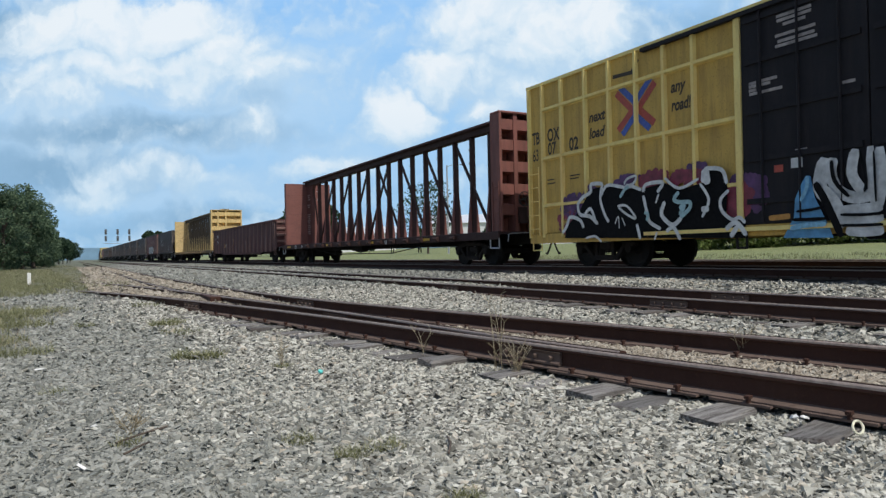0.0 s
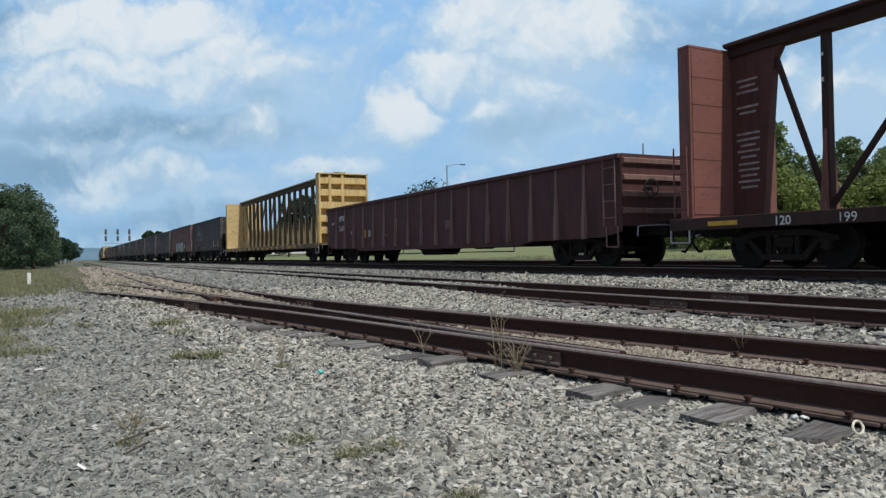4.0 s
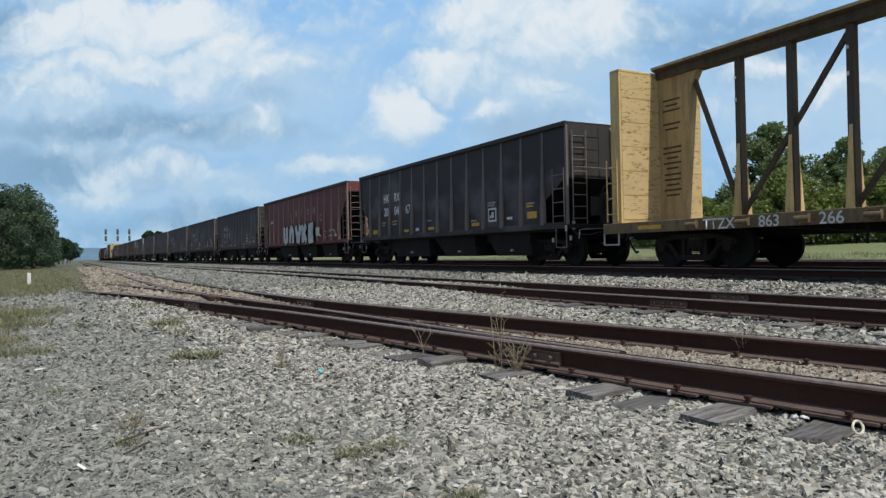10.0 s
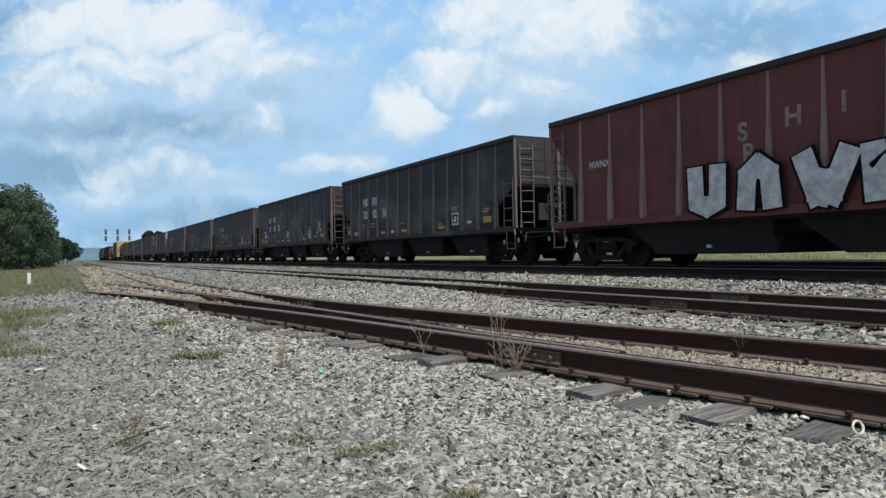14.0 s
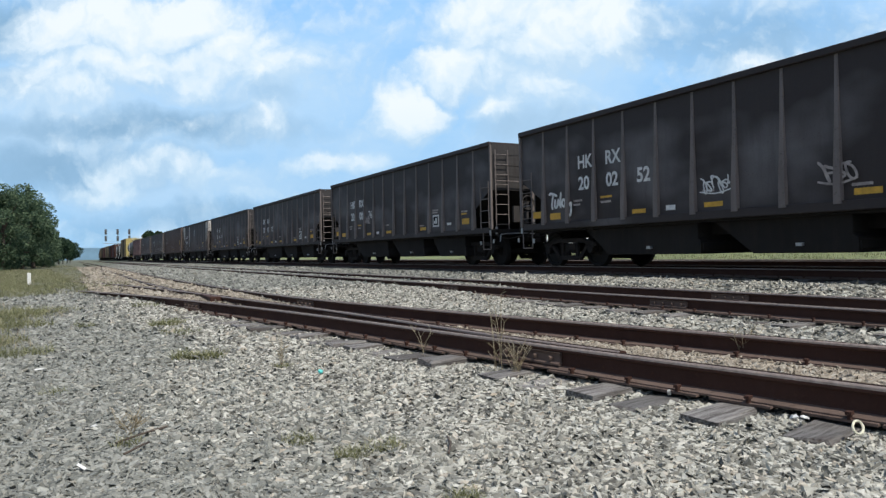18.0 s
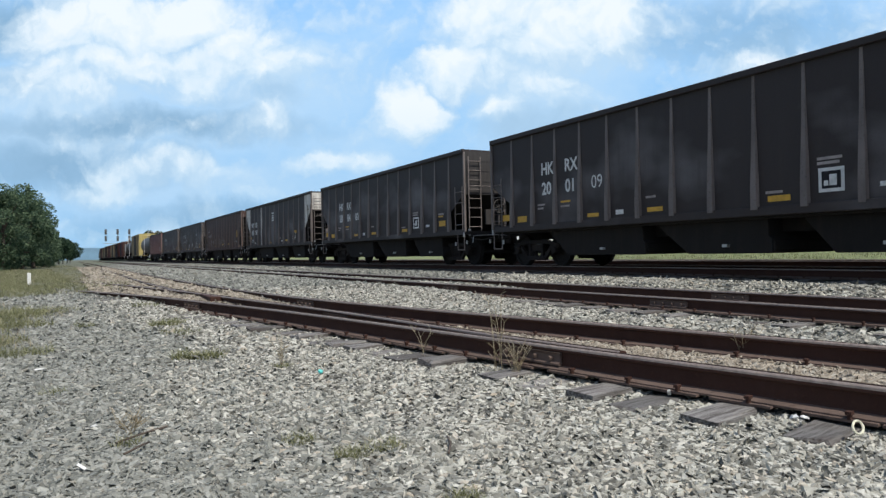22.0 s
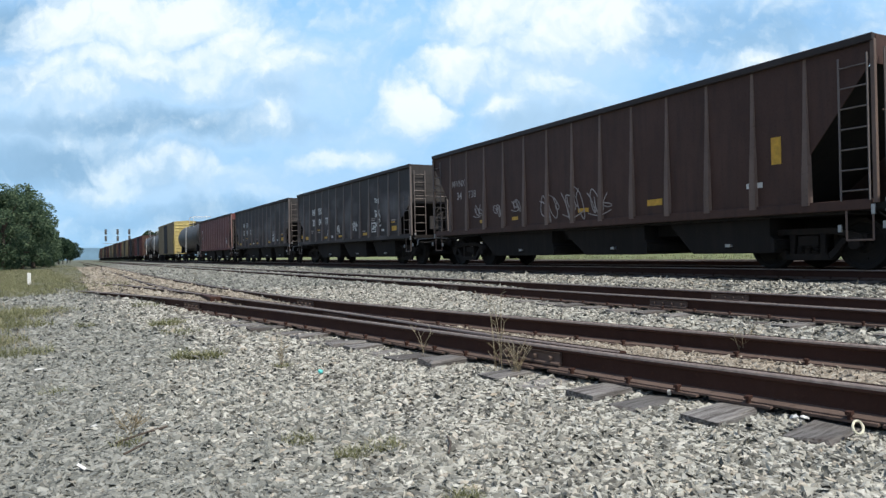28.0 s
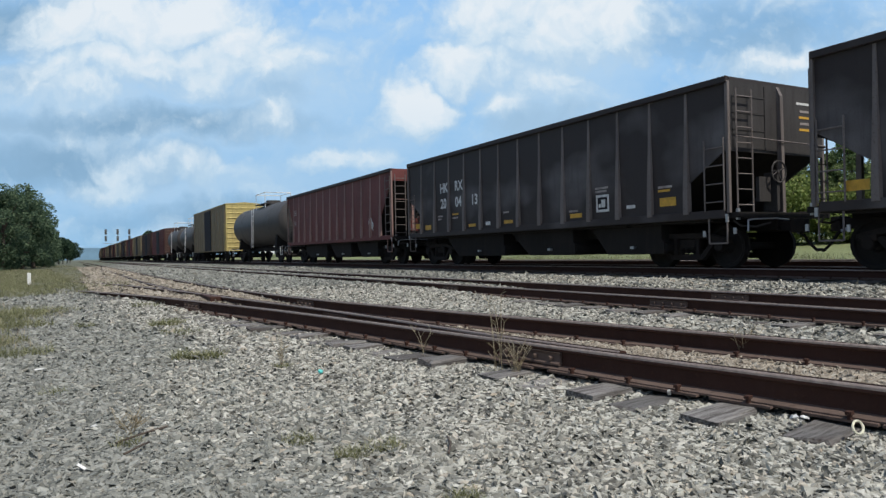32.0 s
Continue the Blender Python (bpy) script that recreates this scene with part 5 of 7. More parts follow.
    ribbon(g, [(7.94, 0.89), (7.75, 1.07), (7.61, 1.29), (7.23, 1.2), (7.08, 1.0)], 0.094, gx - 0.004, 2, 5, 0.6)
    ribbon(g, [(6.55, 1.07), (6.84, 1.27), (7.2, 1.34), (7.28, 1.58), (7.1, 1.76), (6.79, 1.87), (6.76, 2.06), (6.35, 2.04)], 0.094, gx - 0.0065, 2, 5, 0.6)
    ribbon(g, [(6.35, 2.04), (6.44, 1.68), (6.29, 1.28), (6.15, 1.1)], 0.079, gx - 0.009, 2, 5, 0.6)
    ribbon(g, [(6.44, 1.71), (6.18, 1.98), (5.61, 1.88), (5.36, 1.88), (5.06, 1.77)], 0.079, gx - 0.0115, 2, 5, 0.6)
    ribbon(g, [(5.61, 1.95), (5.49, 2.07), (5.22, 2.1), (5.31, 1.94), (5.55, 1.92)], 0.058, gx - 0.014, 2, 5, 0.6)
    ribbon(g, [(5.84, 1.46), (5.53, 1.44), (5.25, 1.14), (5.56, 1.26), (5.81, 1.43)], 0.058, gx - 0.0165, 2, 5, 0.6)
    ribbon(g, [(5.01, 1.72), (4.9, 1.88), (4.42, 1.88), (4.58, 1.68)], 0.086, gx - 0.019, 2, 5, 0.6)
    ribbon(g, [(5.0, 1.64), (4.88, 1.2), (4.81, 1.03), (4.5, 0.87)], 0.086, gx - 0.0215, 2, 5, 0.6)
    ribbon(g, [(4.53, 1.64), (4.63, 1.44)], 0.05, gx - 0.024, 2, 5, 0.6)
    ribbon(g, [(4.36, 1.46), (4.46, 1.18), (4.16, 0.94), (3.9, 1.09)], 0.101, gx - 0.0265, 2, 5, 0.6)
    ribbon(g, [(4.35, 1.97), (3.95, 1.71), (3.43, 1.86)], 0.065, gx - 0.029, 2, 5, 0.6)
    ribbon(g, [(3.29, 1.76), (3.26, 2.01), (3.21, 1.72)], 0.173, gx - 0.0315, 2, 5, 0.6)
    ribbon(g, [(3.27, 2.05), (2.86, 1.98), (2.74, 1.69)], 0.086, gx - 0.034, 2, 5, 0.6)
    ribbon(g, [(3.4, 1.76), (3.18, 1.41), (3.36, 1.06)], 0.065, gx - 0.0365, 2, 5, 0.6)
    ribbon(g, [(3.37, 1.23), (3.18, 1.22)], 0.115, gx - 0.039, 2, 5, 0.6)
    ribbon(g, [(2.69, 1.56), (2.89, 1.39), (2.86, 1.16), (2.63, 0.98), (2.46, 1.01), (2.33, 0.9)], 0.072, gx - 0.0415, 2, 5, 0.6)
    ribbon(g, [(2.78, 0.79), (2.54, 0.92), (2.31, 0.66)], 0.101, gx - 0.044, 2, 5, 0.6)
    ribbon(g, [(2.67, 0.64), (2.5, 0.85)], 0.101, gx - 0.0465, 2, 5, 0.6)
    ribbon(g, [(5.19, 1.01), (5.09, 0.66)], 0.086, gx - 0.049, 2, 5, 0.6)
    ribbon(g, [(4.66, 0.63), (4.58, 0.81)], 0.05, gx - 0.0515, 2, 5, 0.6)
    ribbon(g, [(4.31, 0.81), (4.1, 0.88), (3.92, 0.61)], 0.086, gx - 0.054, 2, 5, 0.6)
    ribbon(g, [(6.96, 0.73), (6.61, 0.77), (6.37, 0.63)], 0.058, gx - 0.0565, 2, 5, 0.6)
    ribbon(g, [(6.98, 1.32), (6.74, 1.45), (6.56, 1.09)], 0.086, gx - 0.059, 2, 5, 0.6)
    ribbon(g, [(5.89, 1.04), (5.77, 1.21), (5.75, 0.92)], 0.029, gx - 0.0615, 2, 5, 0.6)
    ribbon(g, [(5.65, 1.18), (5.55, 0.98)], 0.029, gx - 0.064, 2, 5, 0.6)
    ribbon(g, [(3.9, 1.09), (3.66, 1.25), (3.64, 1.39), (3.91, 1.41), (4.06, 1.48), (3.92, 1.63)], 0.09, gx - 0.07, 3, 5, 0.6)
    ribbon(g, [(4.93, 1.25), (4.81, 1.21), (4.87, 1.07)], 0.07, gx - 0.073, 3, 5, 0.6)
    ribbon(g, [(5.69, 1.65), (5.54, 1.81), (5.39, 1.88)], 0.08, gx - 0.076, 3, 5, 0.6)
    ribbon(g, [(3.91, 1.27), (3.78, 1.34), (3.9, 1.13)], 0.1, gx - 0.079, 3, 5, 0.6)
    part("graffiti", g, [M_SPRAYRED, M_SPRAYBLACK, M_WHITE, plain("pale_blue_spray", (0.34, 0.50, 0.52), 0.5), plain("purple_spray", (0.10, 0.04, 0.12), 0.6, 0, 0.4, 5.0)], car, "black, white and red spray-painted lettering shapes")
    g = Geo()
    sx = dx - 0.06
    patch = [(1.31, 1.28), (1.2, 1.51), (1.1, 1.67), (1.01, 1.66), (0.94, 1.29), (0.79, 0.96), (0.68, 0.73), (0.62, 0.57), (1.56, 0.59), (1.34, 0.96)]
    g.add([(sx, u, v) for u, v in patch], [tuple(range(len(patch)))], 0)
    ribbon(g, [(0.73, 1.94), (0.84, 1.44), (0.59, 1.19)], 0.26, sx - 0.003, 1, 4, 0.6)
    ribbon(g, [(0.59, 1.92), (0.64, 1.66), (0.52, 1.37), (0.25, 1.22), (-0.05, 1.25)], 0.2, sx - 0.006, 1, 4, 0.6)
    ribbon(g, [(0.21, 2.02), (0.28, 1.62), (0.1, 1.3)], 0.18, sx - 0.009, 1, 4, 0.6)
    ribbon(g, [(-0.03, 2.03), (-0.07, 1.06)], 0.16, sx - 0.012, 1, 4, 0.6)
    ribbon(g, [(-0.18, 2.0), (-0.16, 1.06)], 0.2, sx - 0.015, 1, 4, 0.6)
    ribbon(g, [(0.55, 1.01), (0.24, 1.03), (-0.21, 1.04)], 0.16, sx - 0.018, 1, 4, 0.6)
    ribbon(g, [(0.55, 0.85), (0.24, 0.85), (-0.22, 0.87)], 0.15, sx - 0.021, 1, 4, 0.6)
    ribbon(g, [(0.39, 0.68), (0.09, 0.65), (-0.22, 0.67)], 0.16, sx - 0.024, 1, 4, 0.6)
    ribbon(g, [(0.8, 1.4), (0.59, 1.19), (0.39, 0.75)], 0.22, sx - 0.027, 1, 4, 0.6)
    ribbon(g, [(0.91, 1.53), (0.71, 1.16), (0.46, 0.58)], 0.13, sx - 0.03, 2, 4, 0.6)
    ribbon(g, [(0.61, 1.88), (0.56, 1.53), (0.32, 1.24)], 0.07, sx - 0.033, 2, 4, 0.6)
    ribbon(g, [(0.47, 0.95), (0.09, 0.93), (-0.22, 0.94)], 0.05, sx - 0.036, 2, 4, 0.6)
    ribbon(g, [(0.47, 0.77), (0.09, 0.76), (-0.22, 0.76)], 0.05, sx - 0.039, 2, 4, 0.6)
    ribbon(g, [(0.12, 1.97), (0.03, 1.52), (0.06, 1.3)], 0.05, sx - 0.042, 2, 4, 0.6)
    ribbon(g, [(-0.1, 1.94), (-0.12, 1.13)], 0.04, sx - 0.045, 2, 4, 0.6)
    ribbon(g, [(1.26, 1.05), (0.96, 1.07), (0.75, 1.1)], 0.05, sx - 0.048, 2, 4, 0.6)
    ribbon(g, [(1.34, 0.91), (1.0, 0.9), (0.71, 0.9)], 0.06, sx - 0.051, 2, 4, 0.6)
    ribbon(g, [(1.17, 1.23), (1.05, 1.46), (1.04, 1.66)], 0.07, sx - 0.054, 3, 4, 0.6)
    ribbon(g, [(1.38, 0.75), (1.08, 0.8), (0.71, 0.81)], 0.09, sx - 0.057, 3, 4, 0.6)
    ribbon(g, [(1.8, 0.96), (1.52, 0.97), (1.37, 0.98)], 0.1, sx - 0.06, 4, 4, 0.6)
    part("graffiti", g, [M_SPRAYBLUE, M_SPRAYGREY, M_SPRAYBLACK, plain("light_blue_spray", (0.22, 0.46, 0.62), 0.5), plain("orange_spray", (0.5, 0.24, 0.05), 0.5)], car, "blue and silver spray paint on the doors")
    underframe(car, h + 0.3, 0.95, 0.66)
    for s in (-1, 1):
        add_truck(car, s * (h - 2.5))
    brake_rig(car, 0)
    end_gear(car, h + 0.55)
    hop_place(car, 16.0 - length, 16.0)


def centre_beam(label, near_in, far_in, paint, dirty, grimy_shaded, deck, marks, text_mat, peeled, bars):
    """A centre-beam lumber flat car: bulkheads at the ends, a truss of posts between them."""
    rnd = random.Random(41)
    span = far_in - near_in
    h = span / 2
    out = h + 0.52
    car = empty("lumber_car", label, "freight car", "cars of the train")
    dz = 1.05
    part("deck", Geo().box(-1.42, 1.42, -out, out, dz - 0.07, dz), deck, car)
    for s in (-1, 1):
        part("side_sill", Geo().prism([(s * 1.42, dz - 0.24), (s * 1.50, dz - 0.24), (s * 1.50, dz + 0.01), (s * 1.42, dz + 0.01)], -out, out, "y"), deck, car, "", 0.01)
    underframe(car, out + 0.2, 0.98, 0.66)
    n = 16
    ys = [1.235 * (i - 7.5) for i in range(n)]
    top = 4.84
    # top chord with lips; its shade is in the colour, as on the posts
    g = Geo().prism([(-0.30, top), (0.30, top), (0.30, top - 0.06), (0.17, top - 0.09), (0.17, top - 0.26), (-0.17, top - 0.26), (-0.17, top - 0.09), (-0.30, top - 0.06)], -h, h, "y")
    part("top_chord", g, grimy_shaded, car)
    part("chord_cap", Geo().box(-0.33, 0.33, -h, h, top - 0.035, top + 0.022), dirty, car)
    post = Geo().prism([(-0.09, top - 0.25), (-0.10, dz), (0.10, dz), (0.09, top - 0.25)], -0.07, 0.07, "y").mesh("post", grimy_shaded, 0.012)
    wedge = []
    for sx in (-1, 1):
        w = Geo()
        w.add([(sx * 0.09, -0.035, 2.75), (sx * 0.09, 0.035, 2.75), (sx * 0.25, 0.055, dz + 0.01), (sx * 0.25, -0.055, dz + 0.01), (sx * 0.07, -0.03, 2.7), (sx * 0.07, 0.03, 2.7), (sx * 0.07, 0.052, dz + 0.01), (sx * 0.07, -0.052, dz + 0.01)],
              [(0, 1, 2, 3), (4, 7, 6, 5), (0, 4, 5, 1), (1, 5, 6, 2), (2, 6, 7, 3), (3, 7, 4, 0)])
        wedge.append(w.mesh("riser", paint))
    for y in ys:
        p = part("post", post, None, car, at=(0, y, 0))
        for w in wedge:
            part("riser", w, None, p)
    zt, zb = top - 0.32, dz + 0.08
    for s in (-1, 1):
        for k in range(4):
            foot, head = s * 1.235 * (7.5 - 2 * k), s * 1.235 * (5.5 - 2 * k)
            part("brace", Geo().bar((0, foot, zb), (0, head, zt), 0.07, 0.10), grimy_shaded, car)
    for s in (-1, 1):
        part("brace", Geo().bar((0, s * (h - 1.0), zt), (0, s * 1.235 * 7.5, zb), 0.07, 0.10), grimy_shaded, car)
        # gusset wing between the chord and the bulkhead
        yb = s * h
        part("gusset", Geo().prism([(yb, dz), (yb, top - 0.05), (yb - s * 1.25, top - 0.2), (yb - s * 1.05, top - 0.55), (yb - s * 0.75, dz)], -0.10, 0.10, "x"), dirty, car)
        for z0, z1 in ((1.7, 2.2), (2.35, 2.95), (3.3, 3.55), (3.75, 4.1)):
            for z in np.arange(z0, z1, 0.125):
                w = rnd.uniform(0.18, 0.30)
                plate(car, bars, -0.102, yb - s * 0.42 - w, yb - s * 0.42 + w, z, z + 0.045, "stencil_line")
        # bulkhead: boards inside, frame and cross members outside
        b0, b1 = (yb, yb + s * 0.07)
        bt, bw = 4.68, 1.38
        sheet = part("bulkhead", Geo().box(-bw, bw, min(b0, b1), max(b0, b1), dz, bt), paint, car)
        for z in np.arange(dz + 0.10, bt - 0.3, 0.585):
            part("board", Geo().box(-bw + 0.06, bw - 0.06, min(b0, b0 - s * 0.014), max(b0, b0 - s * 0.014), z, z + 0.570), peeled, sheet)
        ye0, ye1 = yb + s * 0.07, yb + s * (0.52 if s < 0 else 0.32)
        for x in (-bw, bw - 0.10):
            part("bulkhead_side", Geo().box(x, x + 0.10, min(ye0, ye1), max(ye0, ye1), dz, bt), paint, car, "", 0.015)
        part("bulkhead_cap", Geo().box(-bw, bw, min(yb, ye1), max(yb, ye1), bt, bt + 0.07), paint, car, "", 0.015)
        for x in (-0.05, -0.75):
            part("bulkhead_post", Geo().box(x - 0.07, x + 0.07, min(ye0, ye1 - s * 0.05), max(ye0, ye1 - s * 0.05), dz, bt), paint, car)
        for z in (4.35, 3.72, 3.05, 2.35, 1.72):
            part("cross_member", Geo().prism([(ye0, z - 0.22), (ye1 - s * 0.08, z - 0.16), (ye1 - s * 0.08, z + 0.16), (ye0, z + 0.22)], -bw + 0.1, bw - 0.1, "x"), paint, car)
        ladder(car, paint, ((-bw - 0.02, yb + s * 0.1, 1.1), (-bw - 0.02, yb + s * 0.1, 2.6)), (0, s * 0.36, 0), 4)
        part("step", Geo().path([(-1.46, s * out, dz - 0.2), (-1.46, s * out, 0.55), (-1.46, s * (out - 0.5), 0.55), (-1.46, s * (out - 0.5), dz - 0.2)], 0.022, 5), M_GALV, car)
        add_truck(car, s * (out - 2.35))
    # strap winches along the sill, truss rod below
    for i, y in enumerate(ys):
        if any(m[1] - 0.8 < y < m[1] + 0.15 for m in marks):
            continue
        part("strap_winch", Geo().box(-1.60, -1.48, y - 0.09, y + 0.09, dz - 0.20, dz - 0.04).rod((-1.62, y - 0.14, dz - 0.12), (-1.62, y + 0.14, dz - 0.12), 0.045, 8), deck, car)
    g = Geo().path([(-1.2, -out + 4.6, 0.80), (-1.2, -3.5, 0.46), (-1.2, 3.5, 0.46), (-1.2, out - 4.6, 0.80)], 0.022, 5)
    for y in (-6.0, -3.5, 0.0, 3.5, 6.0):
        g.bar((-1.2, y - 0.12, 0.9), (-1.2, y - 0.10, 0.46), 0.03, 0.04).bar((-1.2, y + 0.12, 0.9), (-1.2, y + 0.10, 0.46), 0.03, 0.04)
    part("truss_rod", g, M_UNDER, car)
    brake_rig(car, 1.0)
    brake_wheel(car, -out - 0.10, -0.55, 2.05)
    part("brake_stand", Geo().box(-0.72, -0.42, -out - 0.04, -out + 0.08, 1.3, 1.8), deck, car)
    for text, y, z, s in marks:
        lettering(text, s, text_mat, car, -1.508, y, z)
    for y in (-7.4, -2.2, 3.2, 10.2):
        plate(car, M_YELLOW, -1.502, y, y + 0.7, dz - 0.17, dz - 0.08, "reflector")
    # small white bolt plates on the posts
    for y in ys[1::2]:
        part("bolt_plate", Geo().box(-0.15, -0.138, y - 0.02, y + 0.03, 3.6, 3.68).box(-0.15, -0.138, y - 0.02, y + 0.03, 4.1, 4.16), M_WHITE, car)
    end_gear(car, out + 0.35)
    TRAIN.append((car, (near_in + far_in) / 2))
    return car


def gondola(near, far):
    length = far - near
    h = length / 2
    car = empty("gondola_car", "long rust-brown steel gondola car with ribbed sides", "freight car", "cars of the train")
    top = 2.72
    for s in (-1, 1):
        x = s * (SIDE - 0.12)
        pts = [(-h, 0.86), (-h + 0.7, 0.74), (-h + 3.6, 0.70), (-h + 4.4, 0.58), (h - 4.4, 0.58), (h - 3.6, 0.70), (h - 0.7, 0.74), (h, 0.86), (h, top - 0.05), (-h, top - 0.05)]
        part("side_sheet", Geo().prism(pts, x - 0.012, x + 0.012, "x"), M_GONDOLA, car)
        part("top_chord", Geo().box(min(x, x + s * 0.1), max(x, x + s * 0.1), -h, h, top - 0.12, top), M_GONDOLA, car, "", 0.015)
        part("end_sheet", Geo().box(-SIDE + 0.12, SIDE - 0.12, s * h - 0.02, s * h + 0.02, 1.0, top), M_GONDOLA, car)
        for z in (1.35, 1.75, 2.15, 2.55):
            part("end_rib", Geo().prism([(s * h, z - 0.09), (s * (h + 0.09), z - 0.05), (s * (h + 0.09), z + 0.05), (s * h, z + 0.09)], -SIDE + 0.14, SIDE - 0.14, "x"), M_GONRIB, car)
        ladder(car, M_GONRIB, ((-SIDE + 0.03, s * (h - 0.12), 1.0), (-SIDE + 0.03, s * (h - 0.12), 2.6)), (0, -s * 0.42, 0), 4)
        part("step", Geo().path([(-SIDE + 0.08, s * (h - 0.1), 1.0), (-SIDE + 0.08, s * (h - 0.1), 0.5), (-SIDE + 0.08, s * (h - 0.5), 0.5), (-SIDE + 0.08, s * (h - 0.5), 1.0)], 0.02, 5), M_GONRIB, car)
        add_truck(car, s * (h - 2.15))
    part("floor", Geo().box(-SIDE + 0.13, SIDE - 0.13, -h, h, 1.0, 1.08), M_UNDER, car)
    n = 17
    rib = tapered_rib(-1, top - 0.1, 0.72, M_GONRIB)
    for i in range(n):
        y = -h + 1.32 + (length - 2.64) * i / (n - 1)
        part("rib", rib, None, car, at=(-SIDE + 0.12, y, 0))
    x = -SIDE + 0.104
    lettering("HPTX", 0.24, M_WHITE, car, x, h - 1.66, 2.02, squeeze=0.84)
    lettering("3167", 0.25, M_WHITE, car, x, h - 1.66, 1.56, squeeze=0.98)
    g = Geo()
    ribbon(g, [(h - 0.62, 1.98), (h - 0.82, 1.92), (h - 1.12, 2.04)], 0.10, x - 0.002, 0, 4, 0.2)
    part("emblem", g, M_DULLWHITE, car, "worn white swoosh mark")
    plate(car, M_YELLOW, x, 2.2, 2.34, 1.35, 1.85, "reflector")
    plate(car, M_YELLOW, x, 5.46, 5.60, 1.15, 1.50, "reflector")
    g = Geo().path([(-1.2, -5.6, 0.44), (-1.2, 5.6, 0.44)], 0.018, 5)
    for y in (-5.6, -2.2, 2.2, 5.6):
        g.rod((-1.2, y, 0.44), (-1.2, y, 0.75), 0.016, 5)
    part("brake_pipe", g, M_UNDER, car)
    rnd = random.Random(9)
    for k in range(12):
        y = -h + 1.5 + (length - 3) * rnd.random()
        plate(car, M_GONRIB if k % 3 else M_DULLWHITE, x, y, y + rnd.uniform(0.1, 0.5), 0.95 + rnd.uniform(0, 0.7), 1.02 + rnd.uniform(0.1, 0.7), "patch") if k % 2 else None
    underframe(car, h + 0.2)
    g = Geo().prism([(-0.9, 0.58), (0.9, 0.58), (0.6, 0.36), (-0.6, 0.36)], -1.1, -0.3, "x")
    part("brake_box", g, M_UNDER, car)
    brake_rig(car, -3.2)
    brake_wheel(car, -h - 0.14, -0.6, 1.9)
    end_gear(car, h + 0.4)
    hop_place(car, near, far)


def tank_car(near, far, r=1.46, zc=2.62):
    length = far - near
    h = length / 2
    car = empty("tank_car", "dark grey weathered steel tank car with top platform", "freight car", "cars of the train")
    prof = [(-h + 0.02, 0.05), (-h + 0.08, r * 0.45), (-h + 0.25, r * 0.78), (-h + 0.5, r * 0.95), (-h + 0.75, r), (h - 0.75, r), (h - 0.5, r * 0.95), (h - 0.25, r * 0.78), (h - 0.08, r * 0.45), (h - 0.02, 0.05)]
    g = Geo().lathe(prof, 32, "y")
    g.v = [(a, b, c + zc) for a, b, c in g.v]
    part("tank", g, M_TANK, car, "", 0, True)
    for y in (-h * 0.55, 0, h * 0.55):
        g = Geo().lathe([(y - 0.06, r + 0.012), (y + 0.06, r + 0.012)], 32, "y")
        g.v = [(a, b, c + zc) for a, b, c in g.v]
        part("band", g, M_TANK, car)
    part("dome", Geo().rod((0, 0, zc + r - 0.1), (0, 0, zc + r + 0.28), 0.5, 16), M_TANK, car, "", 0.02)
    g = Geo()
    for x in (-0.9, 0.9):
        g.path([(x, -1.3, zc + r - 0.35), (x, -1.3, zc + r + 0.75), (x, 1.3, zc + r + 0.75), (x, 1.3, zc + r - 0.35)], 0.022, 5)
    for y in (-1.3, 1.3):
        g.rod((-0.9, y, zc + r + 0.75), (0.9, y, zc + r + 0.75), 0.022, 5)
    part("top_rail", g, M_WHITE, car, "pale pipe railing")
    part("platform", Geo().box(-0.95, 0.95, -1.35, 1.35, zc + r - 0.02, zc + r + 0.03), M_TANK, car)
    ladder(car, M_WHITE, ((-r - 0.10, -0.25, 1.0), (-r - 0.02, -0.25, zc + r * 0.75)), (0, 0.45, 0), 8)
    for s in (-1, 1):
        part("saddle", Geo().prism([(-1.3, 0.95), (1.3, 0.95), (1.2, zc - 0.75), (0.5, zc - r + 0.02), (-0.5, zc - r + 0.02), (-1.2, zc - 0.75)], s * (h - 1.9) - 0.2, s * (h - 1.9) + 0.2, "y"), M_UNDER, car)
        part("walkway", Geo().box(-1.4, 1.4, s * (h + 0.2) - 0.4, s * (h + 0.2) + 0.4, 1.0, 1.06), M_UNDER, car)
        part("step", Geo().path([(-1.4, s * h, 1.0), (-1.4, s * h, 0.5), (-1.4, s * (h - 0.4), 0.5), (-1.4, s * (h - 0.4), 1.0)], 0.02, 5), M_WHITE, car)
        add_truck(car, s * (h - 1.7))
    underframe(car, h + 0.5, 1.02)
    end_gear(car, h + 0.6)
    hop_place(car, near, far)


